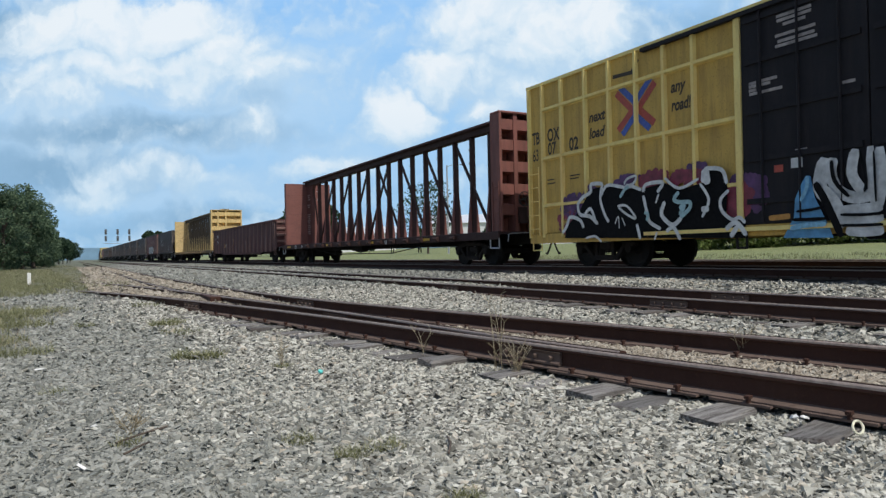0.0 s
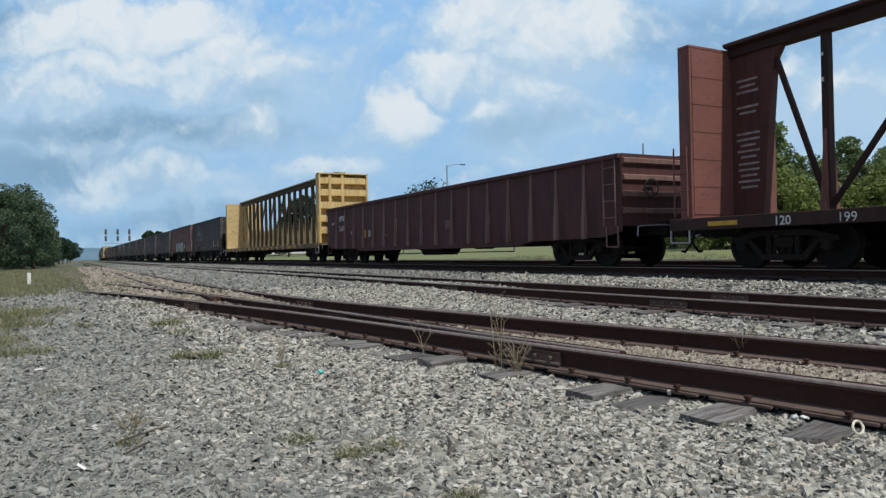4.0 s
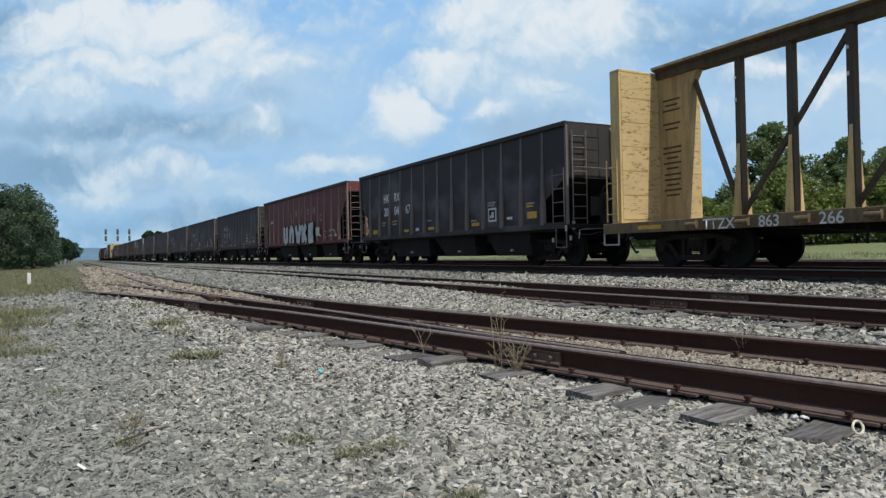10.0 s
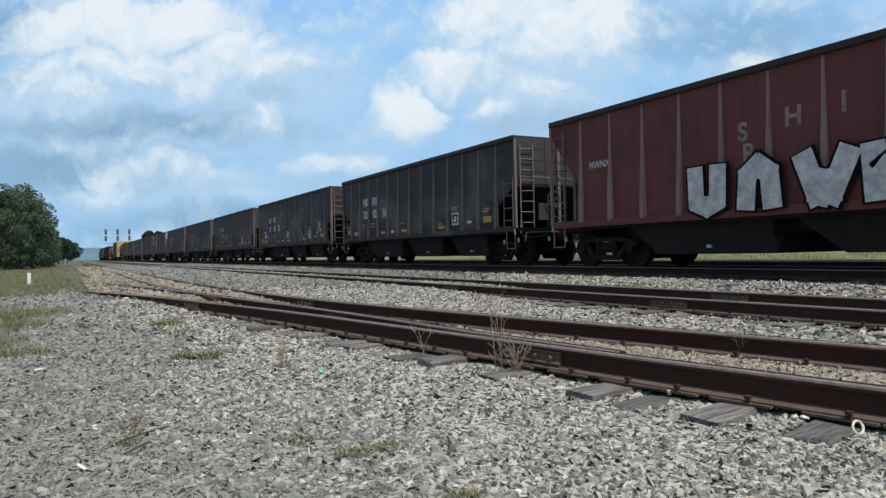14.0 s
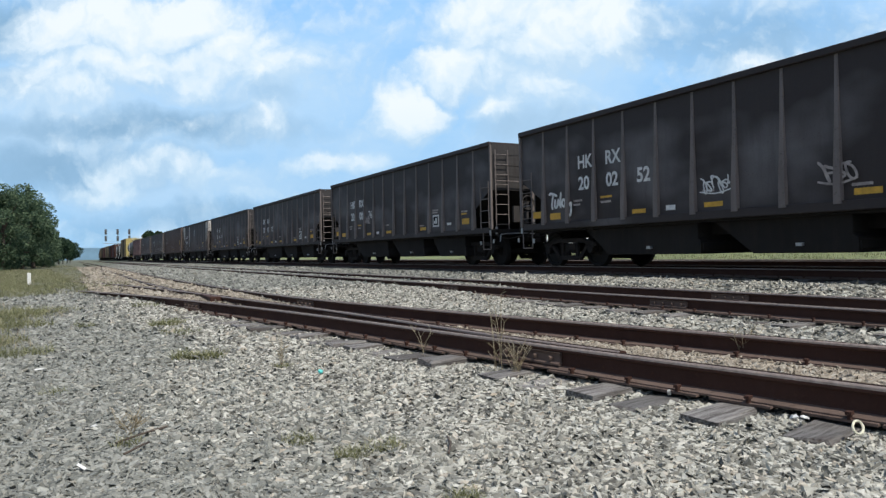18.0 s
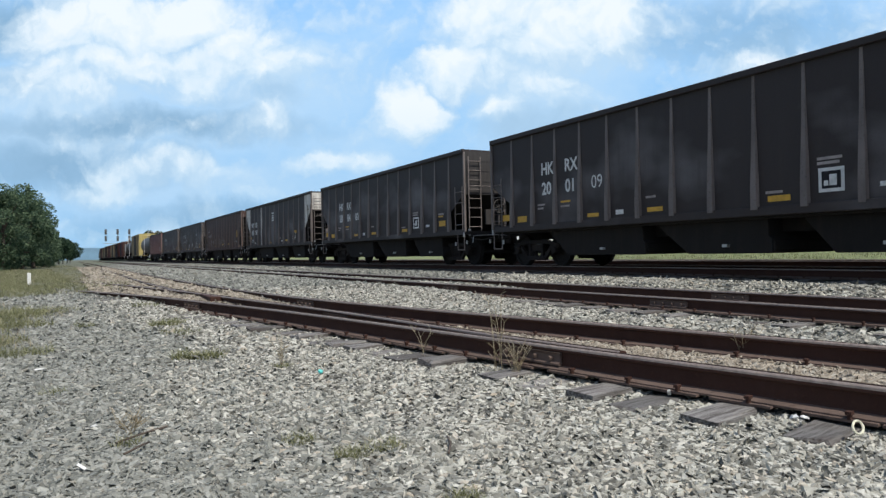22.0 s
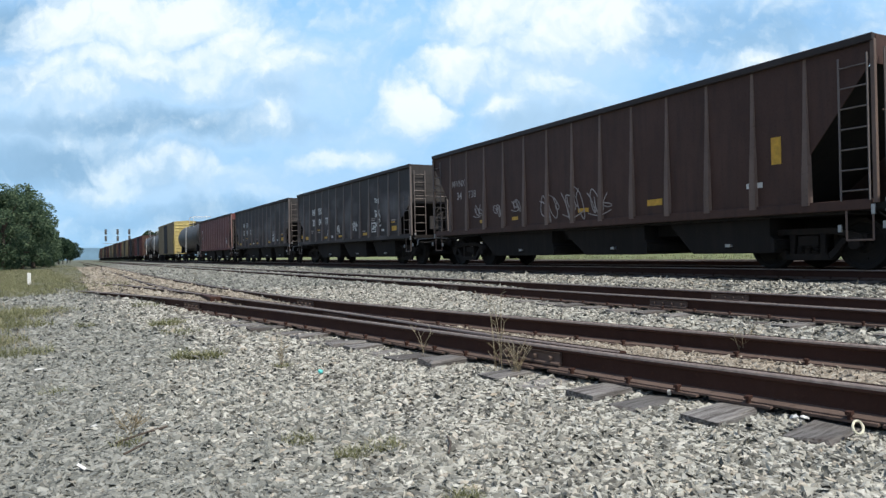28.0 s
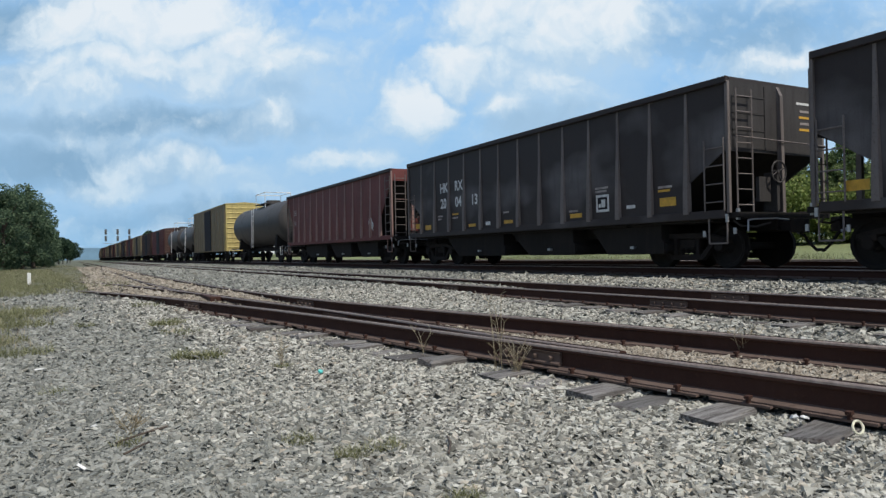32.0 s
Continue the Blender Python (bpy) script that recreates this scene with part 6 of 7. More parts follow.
def small_boxcar(near, far, mat, rib_mat, label, top=4.75, door=M_DOOR):
    length = far - near
    h = length / 2
    car = empty("box_car", label, "freight car", "cars of the train")
    w = SIDE - 0.04
    for s in (-1, 1):
        part("side_wall", Geo().box(min(s * w, s * (w - 0.05)), max(s * w, s * (w - 0.05)), -h, h, 0.9, top), mat, car)
        part("end_wall", Geo().box(-w, w, s * h - 0.03, s * h + 0.03, 0.9, top), rib_mat, car)
        for z in np.linspace(1.2, top - 0.35, 9):
            part("end_rib", Geo().prism([(s * h, z - 0.10), (s * (h + 0.08), z), (s * h, z + 0.10)], -w + 0.1, w - 0.1, "x"), rib_mat, car)
        add_truck(car, s * (h - 2.2))
    part("roof", Geo().prism([(-w - 0.05, top - 0.03), (-w - 0.05, top + 0.03), (0, top + 0.16), (w + 0.05, top + 0.03), (w + 0.05, top - 0.03)], -h - 0.05, h + 0.05, "y"), rib_mat, car)
    for i in range(14):
        y = -h + 0.3 + (length - 0.6) * i / 13
        if abs(y) > 1.7:
            part("rib", Geo().box(-w - 0.05, -w + 0.01, y - 0.05, y + 0.05, 0.95, top - 0.1), mat, car)
    part("door", Geo().box(-w - 0.07, -w - 0.01, -1.55, 1.55, 1.0, top - 0.15), door, car, "", 0.01)
    ladder(car, rib_mat, ((-w - 0.05, -h + 0.1, 0.9), (-w - 0.05, -h + 0.1, 3.2)), (0, 0.42, 0), 6)
    underframe(car, h + 0.4, 1.0)
    end_gear(car, h + 0.55)
    hop_place(car, near, far)
    return car


boxcar_big()
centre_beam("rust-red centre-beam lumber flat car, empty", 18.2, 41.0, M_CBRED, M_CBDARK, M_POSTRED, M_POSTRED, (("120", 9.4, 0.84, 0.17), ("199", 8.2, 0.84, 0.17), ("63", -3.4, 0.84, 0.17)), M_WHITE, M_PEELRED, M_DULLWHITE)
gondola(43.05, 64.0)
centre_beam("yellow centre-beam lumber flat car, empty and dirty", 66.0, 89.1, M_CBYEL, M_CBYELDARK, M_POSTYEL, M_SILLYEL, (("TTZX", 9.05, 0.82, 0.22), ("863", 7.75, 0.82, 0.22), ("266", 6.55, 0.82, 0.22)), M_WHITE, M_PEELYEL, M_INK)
coal_car("200467", 90.95, 105.38)
car = hopper("oxide-red steel hopper car with silver graffiti", 15.31, M_RED, M_REDRIB, M_RED, 3.87, (1.95, 3.45), 4, 1.22, ribs=13, end_post=2)
for k, ch in enumerate("UNVKE"):
    y0 = 2.72 - 1.20 * k
    part("graffiti_outline", letter_block(Geo(), ch, y0, 1.26, 0.72, 0, -SIDE - 0.012 - 0.003 * k, 0.52, 1.30), M_SPRAYBLACK, car)
    part("graffiti_letter", letter_block(Geo(), ch, y0, 1.26, 0.72, 0, -SIDE - 0.036 - 0.003 * k, 0.40, 1.30), M_SPRAYGREY, car, "silver block letter graffiti")
gg = Geo()
ribbon(gg, [(-3.12, 1.62), (-3.45, 1.66), (-3.72, 1.62)], 0.46, -SIDE - 0.02, 0, 4, 0.8)
ribbon(gg, [(-3.74, 1.52), (-3.82, 1.42), (-3.92, 1.44)], 0.10, -SIDE - 0.026, 0, 4, 0.5)
part("graffiti", gg, plain("cream_spray", (0.62, 0.58, 0.42), 0.6), car)
for pts, w in (([(-5.15, 1.62), (-5.6, 1.66), (-5.95, 1.64)], 0.09), ([(-5.1, 1.36), (-5.5, 1.40), (-5.7, 1.38)], 0.07), ([(-5.95, 1.62), (-6.05, 1.5), (-5.98, 1.4)], 0.14), ([(-4.3, 1.6), (-4.7, 1.62), (-4.85, 1.58)], 0.05), ([(-4.4, 1.5), (-4.6, 1.3), (-4.75, 1.45)], 0.06)):
    part("graffiti", ribbon(Geo(), pts, w, -SIDE - 0.02, 0, 4, 0.6), M_DULLWHITE, car)
for ch, k, z in (("S", 6.1, 2.5), ("H", 7.1, 2.62), ("I", 8.15, 2.7), ("O", 9.2, 2.62), ("N", 10.25, 2.62), ("R", 6.2, 2.08), ("I", 9.3, 2.1), ("C", 11.35, 2.2)):
    lettering(ch, 0.36, M_FADED, car, -SIDE + 0.072, 7.655 - k + 0.2, z)
plate(car, M_YELLOW, -SIDE + 0.074, -6.35, -6.15, 1.55, 2.0, "reflector")
plate(car, M_WHITE, -SIDE + 0.074, -6.0, -5.7, 1.35, 1.45, "reflector")
lettering("MWNX", 0.17, M_WHITE, car, -SIDE + 0.072, 6.12, 2.46, squeeze=0.95)
hop_place(car, 106.97, 122.28)
coal_car("200236", 123.96, 138.24)
coal_car("200252", 139.84, 154.36, ((0.80, 1.55, 0.70, 0.36, M_WHITE, 9, None, 0.035, 7), (-1.75, 1.5, 0.6, 0.4, M_DULLWHITE, 7, None, 0.05, 4)), ((5.95, 1.36, 0.95, 0.62, ROUND_TAG, 0.075), (-4.75, 1.52, 0.85, 0.62, SHARP_TAG, 0.085)))
coal_car("200076", 155.93, 170.45, ((3.0, 1.75, 0.5, 0.3, M_DULLWHITE, 10),))
coal_car("200109", 172.15, 186.55)
coal_car("200480", 188.20, 202.61)
car = hopper("black steel hopper car with a white painted end", 15.18, M_BLACK, M_BLACKRIB, M_WHITEEND, 3.85, (1.85, 2.95), 4, 1.30, ribs=13, end_post=2)
h = 15.18 / 2
for s in (-1, 1):
    part("white_panel", Geo().prism([(s * (h - 1.24), 1.95), (s * (h - 0.08), 2.98), (s * (h - 0.08), 3.72), (s * (h - 1.24), 3.72)], -SIDE + 0.055, -SIDE + 0.077, "x"), M_WHITEEND, car, "white painted end panel")
part("pale_rib", Geo().box(-SIDE + 0.0, -SIDE + 0.07, h - 4.5, h - 4.44, 1.2, 3.65), M_WHITE, car, "whitened rib")
x = -SIDE + 0.074
lettering("MW", 0.33, M_WHITE, car, x, h - 1.5, 2.42)
lettering("NX", 0.33, M_WHITE, car, x, h - 2.5, 2.42)
lettering("450", 0.33, M_WHITE, car, x, h - 1.55, 1.92, squeeze=0.9)
lettering("080", 0.33, M_WHITE, car, x, h - 2.5, 1.92, squeeze=0.9)
for yy, zz, w, hh, mat in ((h - 0.95, 1.62, 0.5, 0.16, M_YELLOW), (h - 1.6, 1.52, 0.5, 0.05, M_WHITE), (h - 1.6, 1.42, 0.45, 0.05, M_WHITE), (h - 2.2, 1.3, 0.4, 0.09, M_WHITE), (-h + 3.4, 1.72, 0.5, 0.16, M_YELLOW),
                           (-h + 3.7, 1.5, 0.6, 0.05, M_WHITE), (-h + 3.7, 1.42, 0.5, 0.05, M_WHITE), (-h + 3.7, 1.3, 0.4, 0.08, M_WHITE), (-h + 2.6, 1.25, 0.3, 0.06, M_WHITE), (0.6, 3.1, 0.5, 0.08, M_WHITE),
                           (0.55, 2.95, 0.4, 0.06, M_WHITE), (0.6, 2.8, 0.5, 0.08, M_WHITE), (0.6, 2.65, 0.45, 0.08, M_WHITE), (1.4, 1.25, 0.5, 0.1, M_YELLOW), (-1.5, 1.3, 0.3, 0.08, M_WHITE), (-2.4, 1.3, 0.5, 0.1, M_YELLOW), (-1.0, 1.5, 0.4, 0.06, M_DULLWHITE)):
    plate(car, mat, x, yy - w, yy, zz, zz + hh, "stencil_line")
plate(car, M_WHITE, x, -4.45, -4.02, 1.42, 1.82, "inspection_mark", "white square inspection mark")
plate(car, M_DOOR, x - 0.006, -4.39, -4.08, 1.48, 1.76, "inspection_mark")
hop_place(car, 204.30, 219.48)
car = hopper("rust-brown steel hopper car with chalky scrawls", 15.32, M_BROWN, M_BROWNRIB, M_BROWN, 3.87, (1.95, 3.45), 4, 1.22, ribs=13, end_post=2)
h = 15.32 / 2
lettering("MWNX", 0.22, M_DULLWHITE, car, x, h - 1.30, 2.62, squeeze=0.86)
lettering("34", 0.24, M_DULLWHITE, car, x, h - 1.62, 2.2)
lettering("738", 0.24, M_DULLWHITE, car, x, h - 2.36, 2.2)
for yy, zz, ww, hh, sd, nn in ((4.9, 1.55, 0.45, 0.40, 13, 4), (3.75, 1.52, 0.40, 0.42, 12, 4), (2.75, 1.62, 0.40, 0.36, 19, 4), (1.35, 1.25, 0.80, 0.85, 22, 4), (0.35, 1.3, 0.75, 0.85, 23, 4), (-0.65, 1.3, 0.75, 0.62, 25, 4)):
    scrawl(car, yy, zz, ww, hh, M_DULLWHITE, sd, None, 0.036, nn, "thin chalky scrawl")
for yy, zz, w, hh, mat in ((h - 1.15, 1.5, 0.1, 0.4, M_YELLOW), (4.6, 1.35, 0.3, 0.1, M_YELLOW), (2.8, 1.35, 0.3, 0.1, M_YELLOW), (-0.2, 1.4, 0.4, 0.1, M_YELLOW), (-2.6, 1.4, 0.45, 0.14, M_YELLOW), (-5.75, 1.95, 0.2, 0.5, M_YELLOW), (-5.2, 1.55, 0.35, 0.1, M_WHITE)):
    plate(car, mat, x, yy - w, yy, zz, zz + hh, "reflector")
hop_place(car, 221.02, 236.34)
coal_car("200477", 238.20, 252.76, ((-1.1, 1.55, 0.65, 0.4, M_WHITE, 16, None, 0.04), (1.1, 1.45, 0.55, 0.4, M_WHITE, 17, None, 0.04)), ((-3.72, 1.86, 0.62, 0.42, ROUND_TAG, 0.05), (-3.6, 1.50, 0.85, 0.40, SHARP_TAG, 0.05), (-3.72, 2.52, 0.60, 0.26, SMALL_TAG, 0.045), (2.35, 1.40, 0.18, 0.32, ([(0, 0), (0.5, 1.0), (1.0, 0.0)],), 0.05)))
coal_car("200413", 254.50, 269.06)
car = hopper("faded red steel hopper car", 14.9, M_RED, M_REDRIB, M_RED, 3.87, (1.95, 3.45), 4, 1.22, ribs=13, end_post=2)
lettering("SH", 0.3, M_DULLWHITE, car, -SIDE + 0.072, 6.2, 2.7)
lettering("34", 0.3, M_DULLWHITE, car, -SIDE + 0.072, 6.2, 2.1)
scrawl(car, -5.0, 1.5, 0.5, 0.5, M_WHITE, 20)
hop_place(car, 270.6, 285.5)
tank_car(287.2, 301.4)
small_boxcar(303.4, 319.4, M_TAN, M_ENDYEL, "dull yellow boxcar with a dark sliding door and ribbed end")
tank_car(321.0, 331.0, 1.40)
tank_car(332.6, 342.0, 1.40)
small_boxcar(343.4, 358.6, M_RED, M_BROWN, "brown-red boxcar with scrawled lower side", 4.3)
small_boxcar(360.0, 375.0, M_BROWN, M_BROWN, "dark brown boxcar far down the train", 4.3)
at = 376.6
for i in range(31):
    ln = (15.4, 16.6, 15.4, 18.0)[i % 4]
    if i % 3 == 2:
        car = small_boxcar(at, at + ln, M_BROWN, M_TAN, "brown boxcar with a pale ribbed end", 4.5)
    elif i % 3 == 1:
        car = small_boxcar(at, at + ln, M_RED, M_TAN, "faded red boxcar far down the train", 4.4)
    else:
        car = small_boxcar(at, at + ln, M_TAN, M_TAN, "tan boxcar far down the train", 4.4)
    at += ln + 1.5

# ---- plants and distance ----
def tree_mesh(seed, height, spread, trunk=0.25, leaves=5200, leaf=0.34, low=0.28, lobes=11, puff=1.0):
    """Trunk and limbs, and a crown of leaf clumps with gaps: two meshes."""
    rnd = random.Random(seed)
    r = np.random.default_rng(seed)
    wood = Geo()
    top = Vector((rnd.uniform(-0.3, 0.3), rnd.uniform(-0.3, 0.3), height * 0.72))
    wood.rod((0, 0, -0.3), top * 0.5, trunk, 7, 0, trunk * 0.7)
    wood.rod(top * 0.5, top, trunk * 0.7, 6, 0, trunk * 0.25)
    centres = []
    for i in range(lobes):
        a = 2.4 * i + rnd.uniform(-0.5, 0.5)
        h = height * (low + (0.9 - low) * (i + 0.5) / lobes + rnd.uniform(-0.05, 0.05))
        reach = spread * (0.25 + 0.75 * math.sin(math.pi * min(0.95, max(0.12, (h / height - low + 0.14) / (1.12 - low))))) * rnd.uniform(0.6, 1.0)
        c = Vector((math.cos(a) * reach * 0.7, math.sin(a) * reach * 0.7, h))
        centres.append((c, spread * puff * rnd.uniform(0.26, 0.44)))
        base = top * min(0.95, max(0.3, h / height * 0.85))
        wood.rod(base, c, trunk * 0.3, 5, 0, 0.03)
    centres.append((Vector((top.x, top.y, height * 0.92)), spread * 0.3))
    V, n = [], 0
    per = leaves // len(centres)
    for c, rad in centres:
        d = r.normal(size=(per, 3))
        d /= np.linalg.norm(d, axis=1, keepdims=True)
        rr = rad * r.uniform(0.45, 1.15, per) ** 0.6
        pos = np.array(c) + d * rr[:, None] * np.array([1, 1, 0.8])
        u = r.normal(size=(per, 3))
        u /= np.linalg.norm(u, axis=1, keepdims=True)
        w = np.cross(u, r.normal(size=(per, 3)))
        w /= np.linalg.norm(w, axis=1, keepdims=True)
        s = leaf * r.uniform(0.5, 1.1, per)[:, None]
        V.append(np.stack([pos - u * s, pos - w * s * 0.55, pos + u * s, pos + w * s * 0.55], 1).reshape(-1, 3))
    V = np.concatenate(V)
    F = np.arange(len(V)).reshape(-1, 4)
    return wood.mesh("trunk", M_BARK), (V, F)


def make_tree(seed, height, spread, mat, label, **kw):
    trunk, (V, F) = tree_mesh(seed, height, spread, **kw)
    t = empty("tree", label, "tree")
    part("trunk", trunk, None, t)
    part("crown", mesh_of("crown", V, F, mat), None, t)
    return t


def put(thing, x, y, turn=0.0, scale=1.0, group=""):
    ob = copy_thing(thing, pose(x, y, ground_z(x, y) - 0.05, 0, 0, turn))
    ob.scale = (scale, scale, scale)
    return tagged(ob, group=group)


def plant_trees():
    rnd = random.Random(21)
    dark = [make_tree(s, h, w, M_LEAFDARK, "dark green broadleaf tree at the edge of the yard", leaves=n, leaf=0.17, low=0.08, lobes=24, puff=0.85) for s, h, w, n in ((4, 9.0, 3.8, 11000), (5, 8.2, 3.5, 10000), (6, 10.0, 3.7, 11000))]
    oaks = [make_tree(s, h, w, M_LEAF, "full green broadleaf tree at the edge of the yard", leaves=n, leaf=0.17, low=0.12, lobes=30, puff=0.66) for s, h, w, n in ((1, 9.0, 3.0, 11000), (2, 8.2, 3.6, 9000), (3, 8.6, 3.8, 9000))]
    bright = [make_tree(s, h, w, M_LEAFBRIGHT, "bright green leafy bush in the field", leaves=6000, leaf=0.16, low=0.12, trunk=0.1, lobes=16, puff=0.9) for s, h, w in ((7, 4.6, 3.0), (8, 3.4, 2.8))]
    far = [make_tree(s, h, w, M_LEAFFAR, "dark green tree far behind the train", leaves=3600, leaf=0.5) for s, h, w in ((11, 12.0, 5.2), (12, 10.0, 5.6))]
    bare = make_tree(15, 12.0, 5.4, M_LEAFFAR, "thin half-bare tree with open branches", leaves=1500, leaf=0.30, lobes=24, trunk=0.2)
    # wood beside the line on the near side
    left = [(-6.2, 64, 0.72), (-9.5, 62, 0.85), (-4.7, 70, 0.86), (-3.7, 77, 1.04), (-3.0, 84, 1.02), (-2.3, 92, 0.74), (-1.7, 100, 0.50), (-8.0, 72, 0.95), (-4.9, 85, 0.9), (-6, 92, 0.9), (-3.4, 98, 0.68),
            (-2.6, 112, 0.62), (-6, 118, 0.8), (-2.2, 128, 0.58), (-1.2, 142, 0.62), (-5, 140, 0.8), (-0.6, 160, 0.66), (-4, 165, 0.8), (0.2, 185, 0.70), (0.9, 210, 0.8), (-3, 205, 0.9)]
    for i, (x, y, s) in enumerate(left):
        put(dark[i % 3] if y < 120 else far[i % 2], x, y, rnd.uniform(0, 360), s * 0.86 if y < 120 else s * 0.66, "wood beside the line")
    # clump in the field behind the train
    for i, (x, y, s) in enumerate(((60.5, 44.3, 1.34), (57.9, 46.4, 0.82), (63.2, 42.0, 0.98), (66.0, 40.0, 1.12), (66.5, 36.5, 1.0), (69.5, 34.0, 1.12), (72.5, 31.0, 1.08), (64.5, 45, 0.9), (76, 28, 1.1), (70, 38, 1.0))):
        put(oaks[i % 3], x, y, rnd.uniform(0, 360), s, "tree clump in the field")
    for x, y, s in ((55.0, 43.0, 0.9), (58.0, 41.0, 1.0), (61.5, 38.0, 1.0), (64, 34.5, 1.0), (67, 31, 1.0), (57.5, 50.5, 1.0), (60, 56, 0.9), (63, 62, 0.9), (67, 66, 1.0), (71.5, 70, 1.0), (72, 76, 0.9), (76, 84, 1.0), (52.5, 45.5, 0.7)):
        put(bright[int(x) % 2], x, y, rnd.uniform(0, 360), s * 1.45, "bushes in the field")
    for i, (x, y, s) in enumerate(((54, 172, 1.25), (49.5, 173, 1.0), (59, 170, 1.05), (28.2, 258, 0.95), (25.5, 260, 0.85), (83, 130, 0.5), (90, 125, 0.5), (98, 118, 0.55), (105, 112, 0.5), (62, 150, 0.4), (75, 150, 0.45), (120, 160, 0.6), (140, 150, 0.6), (160, 140, 0.6))):
        put(far[i % 2], x, y, rnd.uniform(0, 360), s, "trees far behind")
    put(bare, 54.9, 106.5, 20, 1.06)
    for ob in (*dark, *oaks, *bright, *far, bare):
        for c in ob.children:
            bpy.data.objects.remove(c)
        bpy.data.objects.remove(ob)


plant_trees()

# weeds and tufts on the stone
TUFTS = ((1.14, 10.0, 0.16, 90), (1.30, 10.2, 0.12, 40), (0.95, 6.7, 0.10, 60), (1.12, 6.6, 0.12, 60), (1.56, 5.7, 0.07, 34), (1.0, 3.37, 0.07, 46), (1.13, 3.01, 0.06, 60), (1.31, 3.04, 0.08, 46),
         (1.29, 2.24, 0.06, 40), (0.25, 3.8, 0.06, 20), (-0.54, 11.0, 0.3, 150), (-0.39, 8.0, 0.22, 90), (-0.75, 9.2, 0.3, 90), (1.2, 9.0, 0.2, 30), (0.2, 10.4, 0.1, 24), (1.42, 20.6, 0.30, 150), (1.10, 22.0, 0.35, 150), (2.15, 17.2, 0.10, 30), (1.2, 13.2, 0.18, 40), (-0.3, 13.0, 0.4, 120), (-0.1, 5.6, 0.08, 20))
for i, (x, y, spread, n) in enumerate(TUFTS):
    me = blades("grass_tuft", [(x, y, ground_z(x, y) - 0.005, spread * 1.25, int(n * 4.5))], M_GRASS, 100 + i, (0.015, 0.06 if y < 6 else 0.11), 0.0022 if y < 6 else 0.004, 2.2)
    tagged(new("grass_tuft", me), "small yellow-green grass tuft growing in stones", "grass", "tufts on the stone")
rng = np.random.default_rng(5)
spots = []
for _ in range(3600):
    y = 7.5 + 60 * rng.random() ** 1.5
    x = rng.uniform(-0.13 * y - 1.2, 0.95 - 0.035 * y)
    if noise.noise((x * 0.55, y * 0.22, 3.0)) + 0.012 * (y - 14) - 0.25 * (x + 0.9) > -0.06:
        spots.append((x, y, ground_z(x, y) - 0.01, 0.30, 34 if y < 30 else 16))
for _ in range(1500):
    y = 24 + 90 * rng.random() ** 1.3
    x = rng.uniform(-0.06 * y - 2.0, 1.9 - 0.012 * y)
    if noise.noise((x * 0.5, y * 0.1, 7.0)) > -0.25:
        spots.append((x, y, ground_z(x, y) - 0.02, 0.45, 12))
for ex, ey in ((0.1, 21.0), (-0.3, 23.0), (0.6, 20.0), (1.2, 22.0), (-0.3, 33.5), (0.3, 29.5)):
    spots += [(ex + rng.uniform(-0.5, 0.5), ey + rng.uniform(-1.5, 2.0), ground_z(ex, ey), 0.3, 26) for _ in range(9)]
tagged(new("verge_grass", blades("verge_grass", spots, M_GRASS, 31, (0.03, 0.17), 0.006, 1.9)), "rough yellow-green grass along the drive", "grass", kind="stuff")
tagged(new("dry_verge_grass", blades("dry_verge_grass", [(x + 0.2, y + 0.3, z, 0.35, 13) for x, y, z, _, _ in spots[::2]], M_DRY, 37, (0.03, 0.12), 0.004, 2.0)), "pale dry grass stalks along the drive", "grass", kind="stuff")
spots = [(x, y, ground_z(x, y), 0.5, 14) for x, y in zip(rng.uniform(21.8, 42, 900), rng.uniform(-2, 60, 900))]
tagged(new("field_grass", blades("field_grass", spots, M_GRASS, 33, (0.10, 0.26), 0.012)), "green field grass behind the tracks", "grass", kind="stuff")


def weed(x, y, z, height, n, seed, spread=0.10):
    """A dry weed: thin stalks with side twigs."""
    rnd = random.Random(seed)
    w = empty("dry_weed", "dry brown weed stalks beside the rail", "weed")
    w.location = (x, y, z)
    for _ in range(n):
        g = Geo()
        a = rnd.uniform(0, 6.28)
        h = height * rnd.uniform(0.55, 1.0)
        p = [Vector((rnd.uniform(-0.03, 0.03), rnd.uniform(-0.03, 0.03), 0))]
        for k in range(1, 5):
            p.append(p[0] + Vector((math.cos(a) * spread * (k / 4) ** 1.5, math.sin(a) * spread * (k / 4) ** 1.5, h * k / 4)))
        g.path(p, 0.0021, 4)
        for _ in range(5):
            q = p[rnd.randint(1, 4)]
            b = rnd.uniform(0, 6.28)
            g.rod(q, q + Vector((math.cos(b) * 0.05, math.sin(b) * 0.05, rnd.uniform(0.02, 0.07))), 0.0018, 4)
        part("stalk", g, M_DRY, w)
    return w


weed(2.86, 4.42, -0.43, 0.62, 6, 1, 0.05)
weed(2.93, 4.30, -0.43, 0.26, 10, 2, 0.10)
weed(4.72, 3.72, -0.42, 0.24, 18, 3, 0.11)
weed(2.72, 5.4, -0.42, 0.34, 3, 4, 0.12)
weed(1.56, 5.72, -0.43, 0.24, 5, 5, 0.06)
weed(0.28, 3.98, -0.43, 0.085, 7, 6, 0.05)

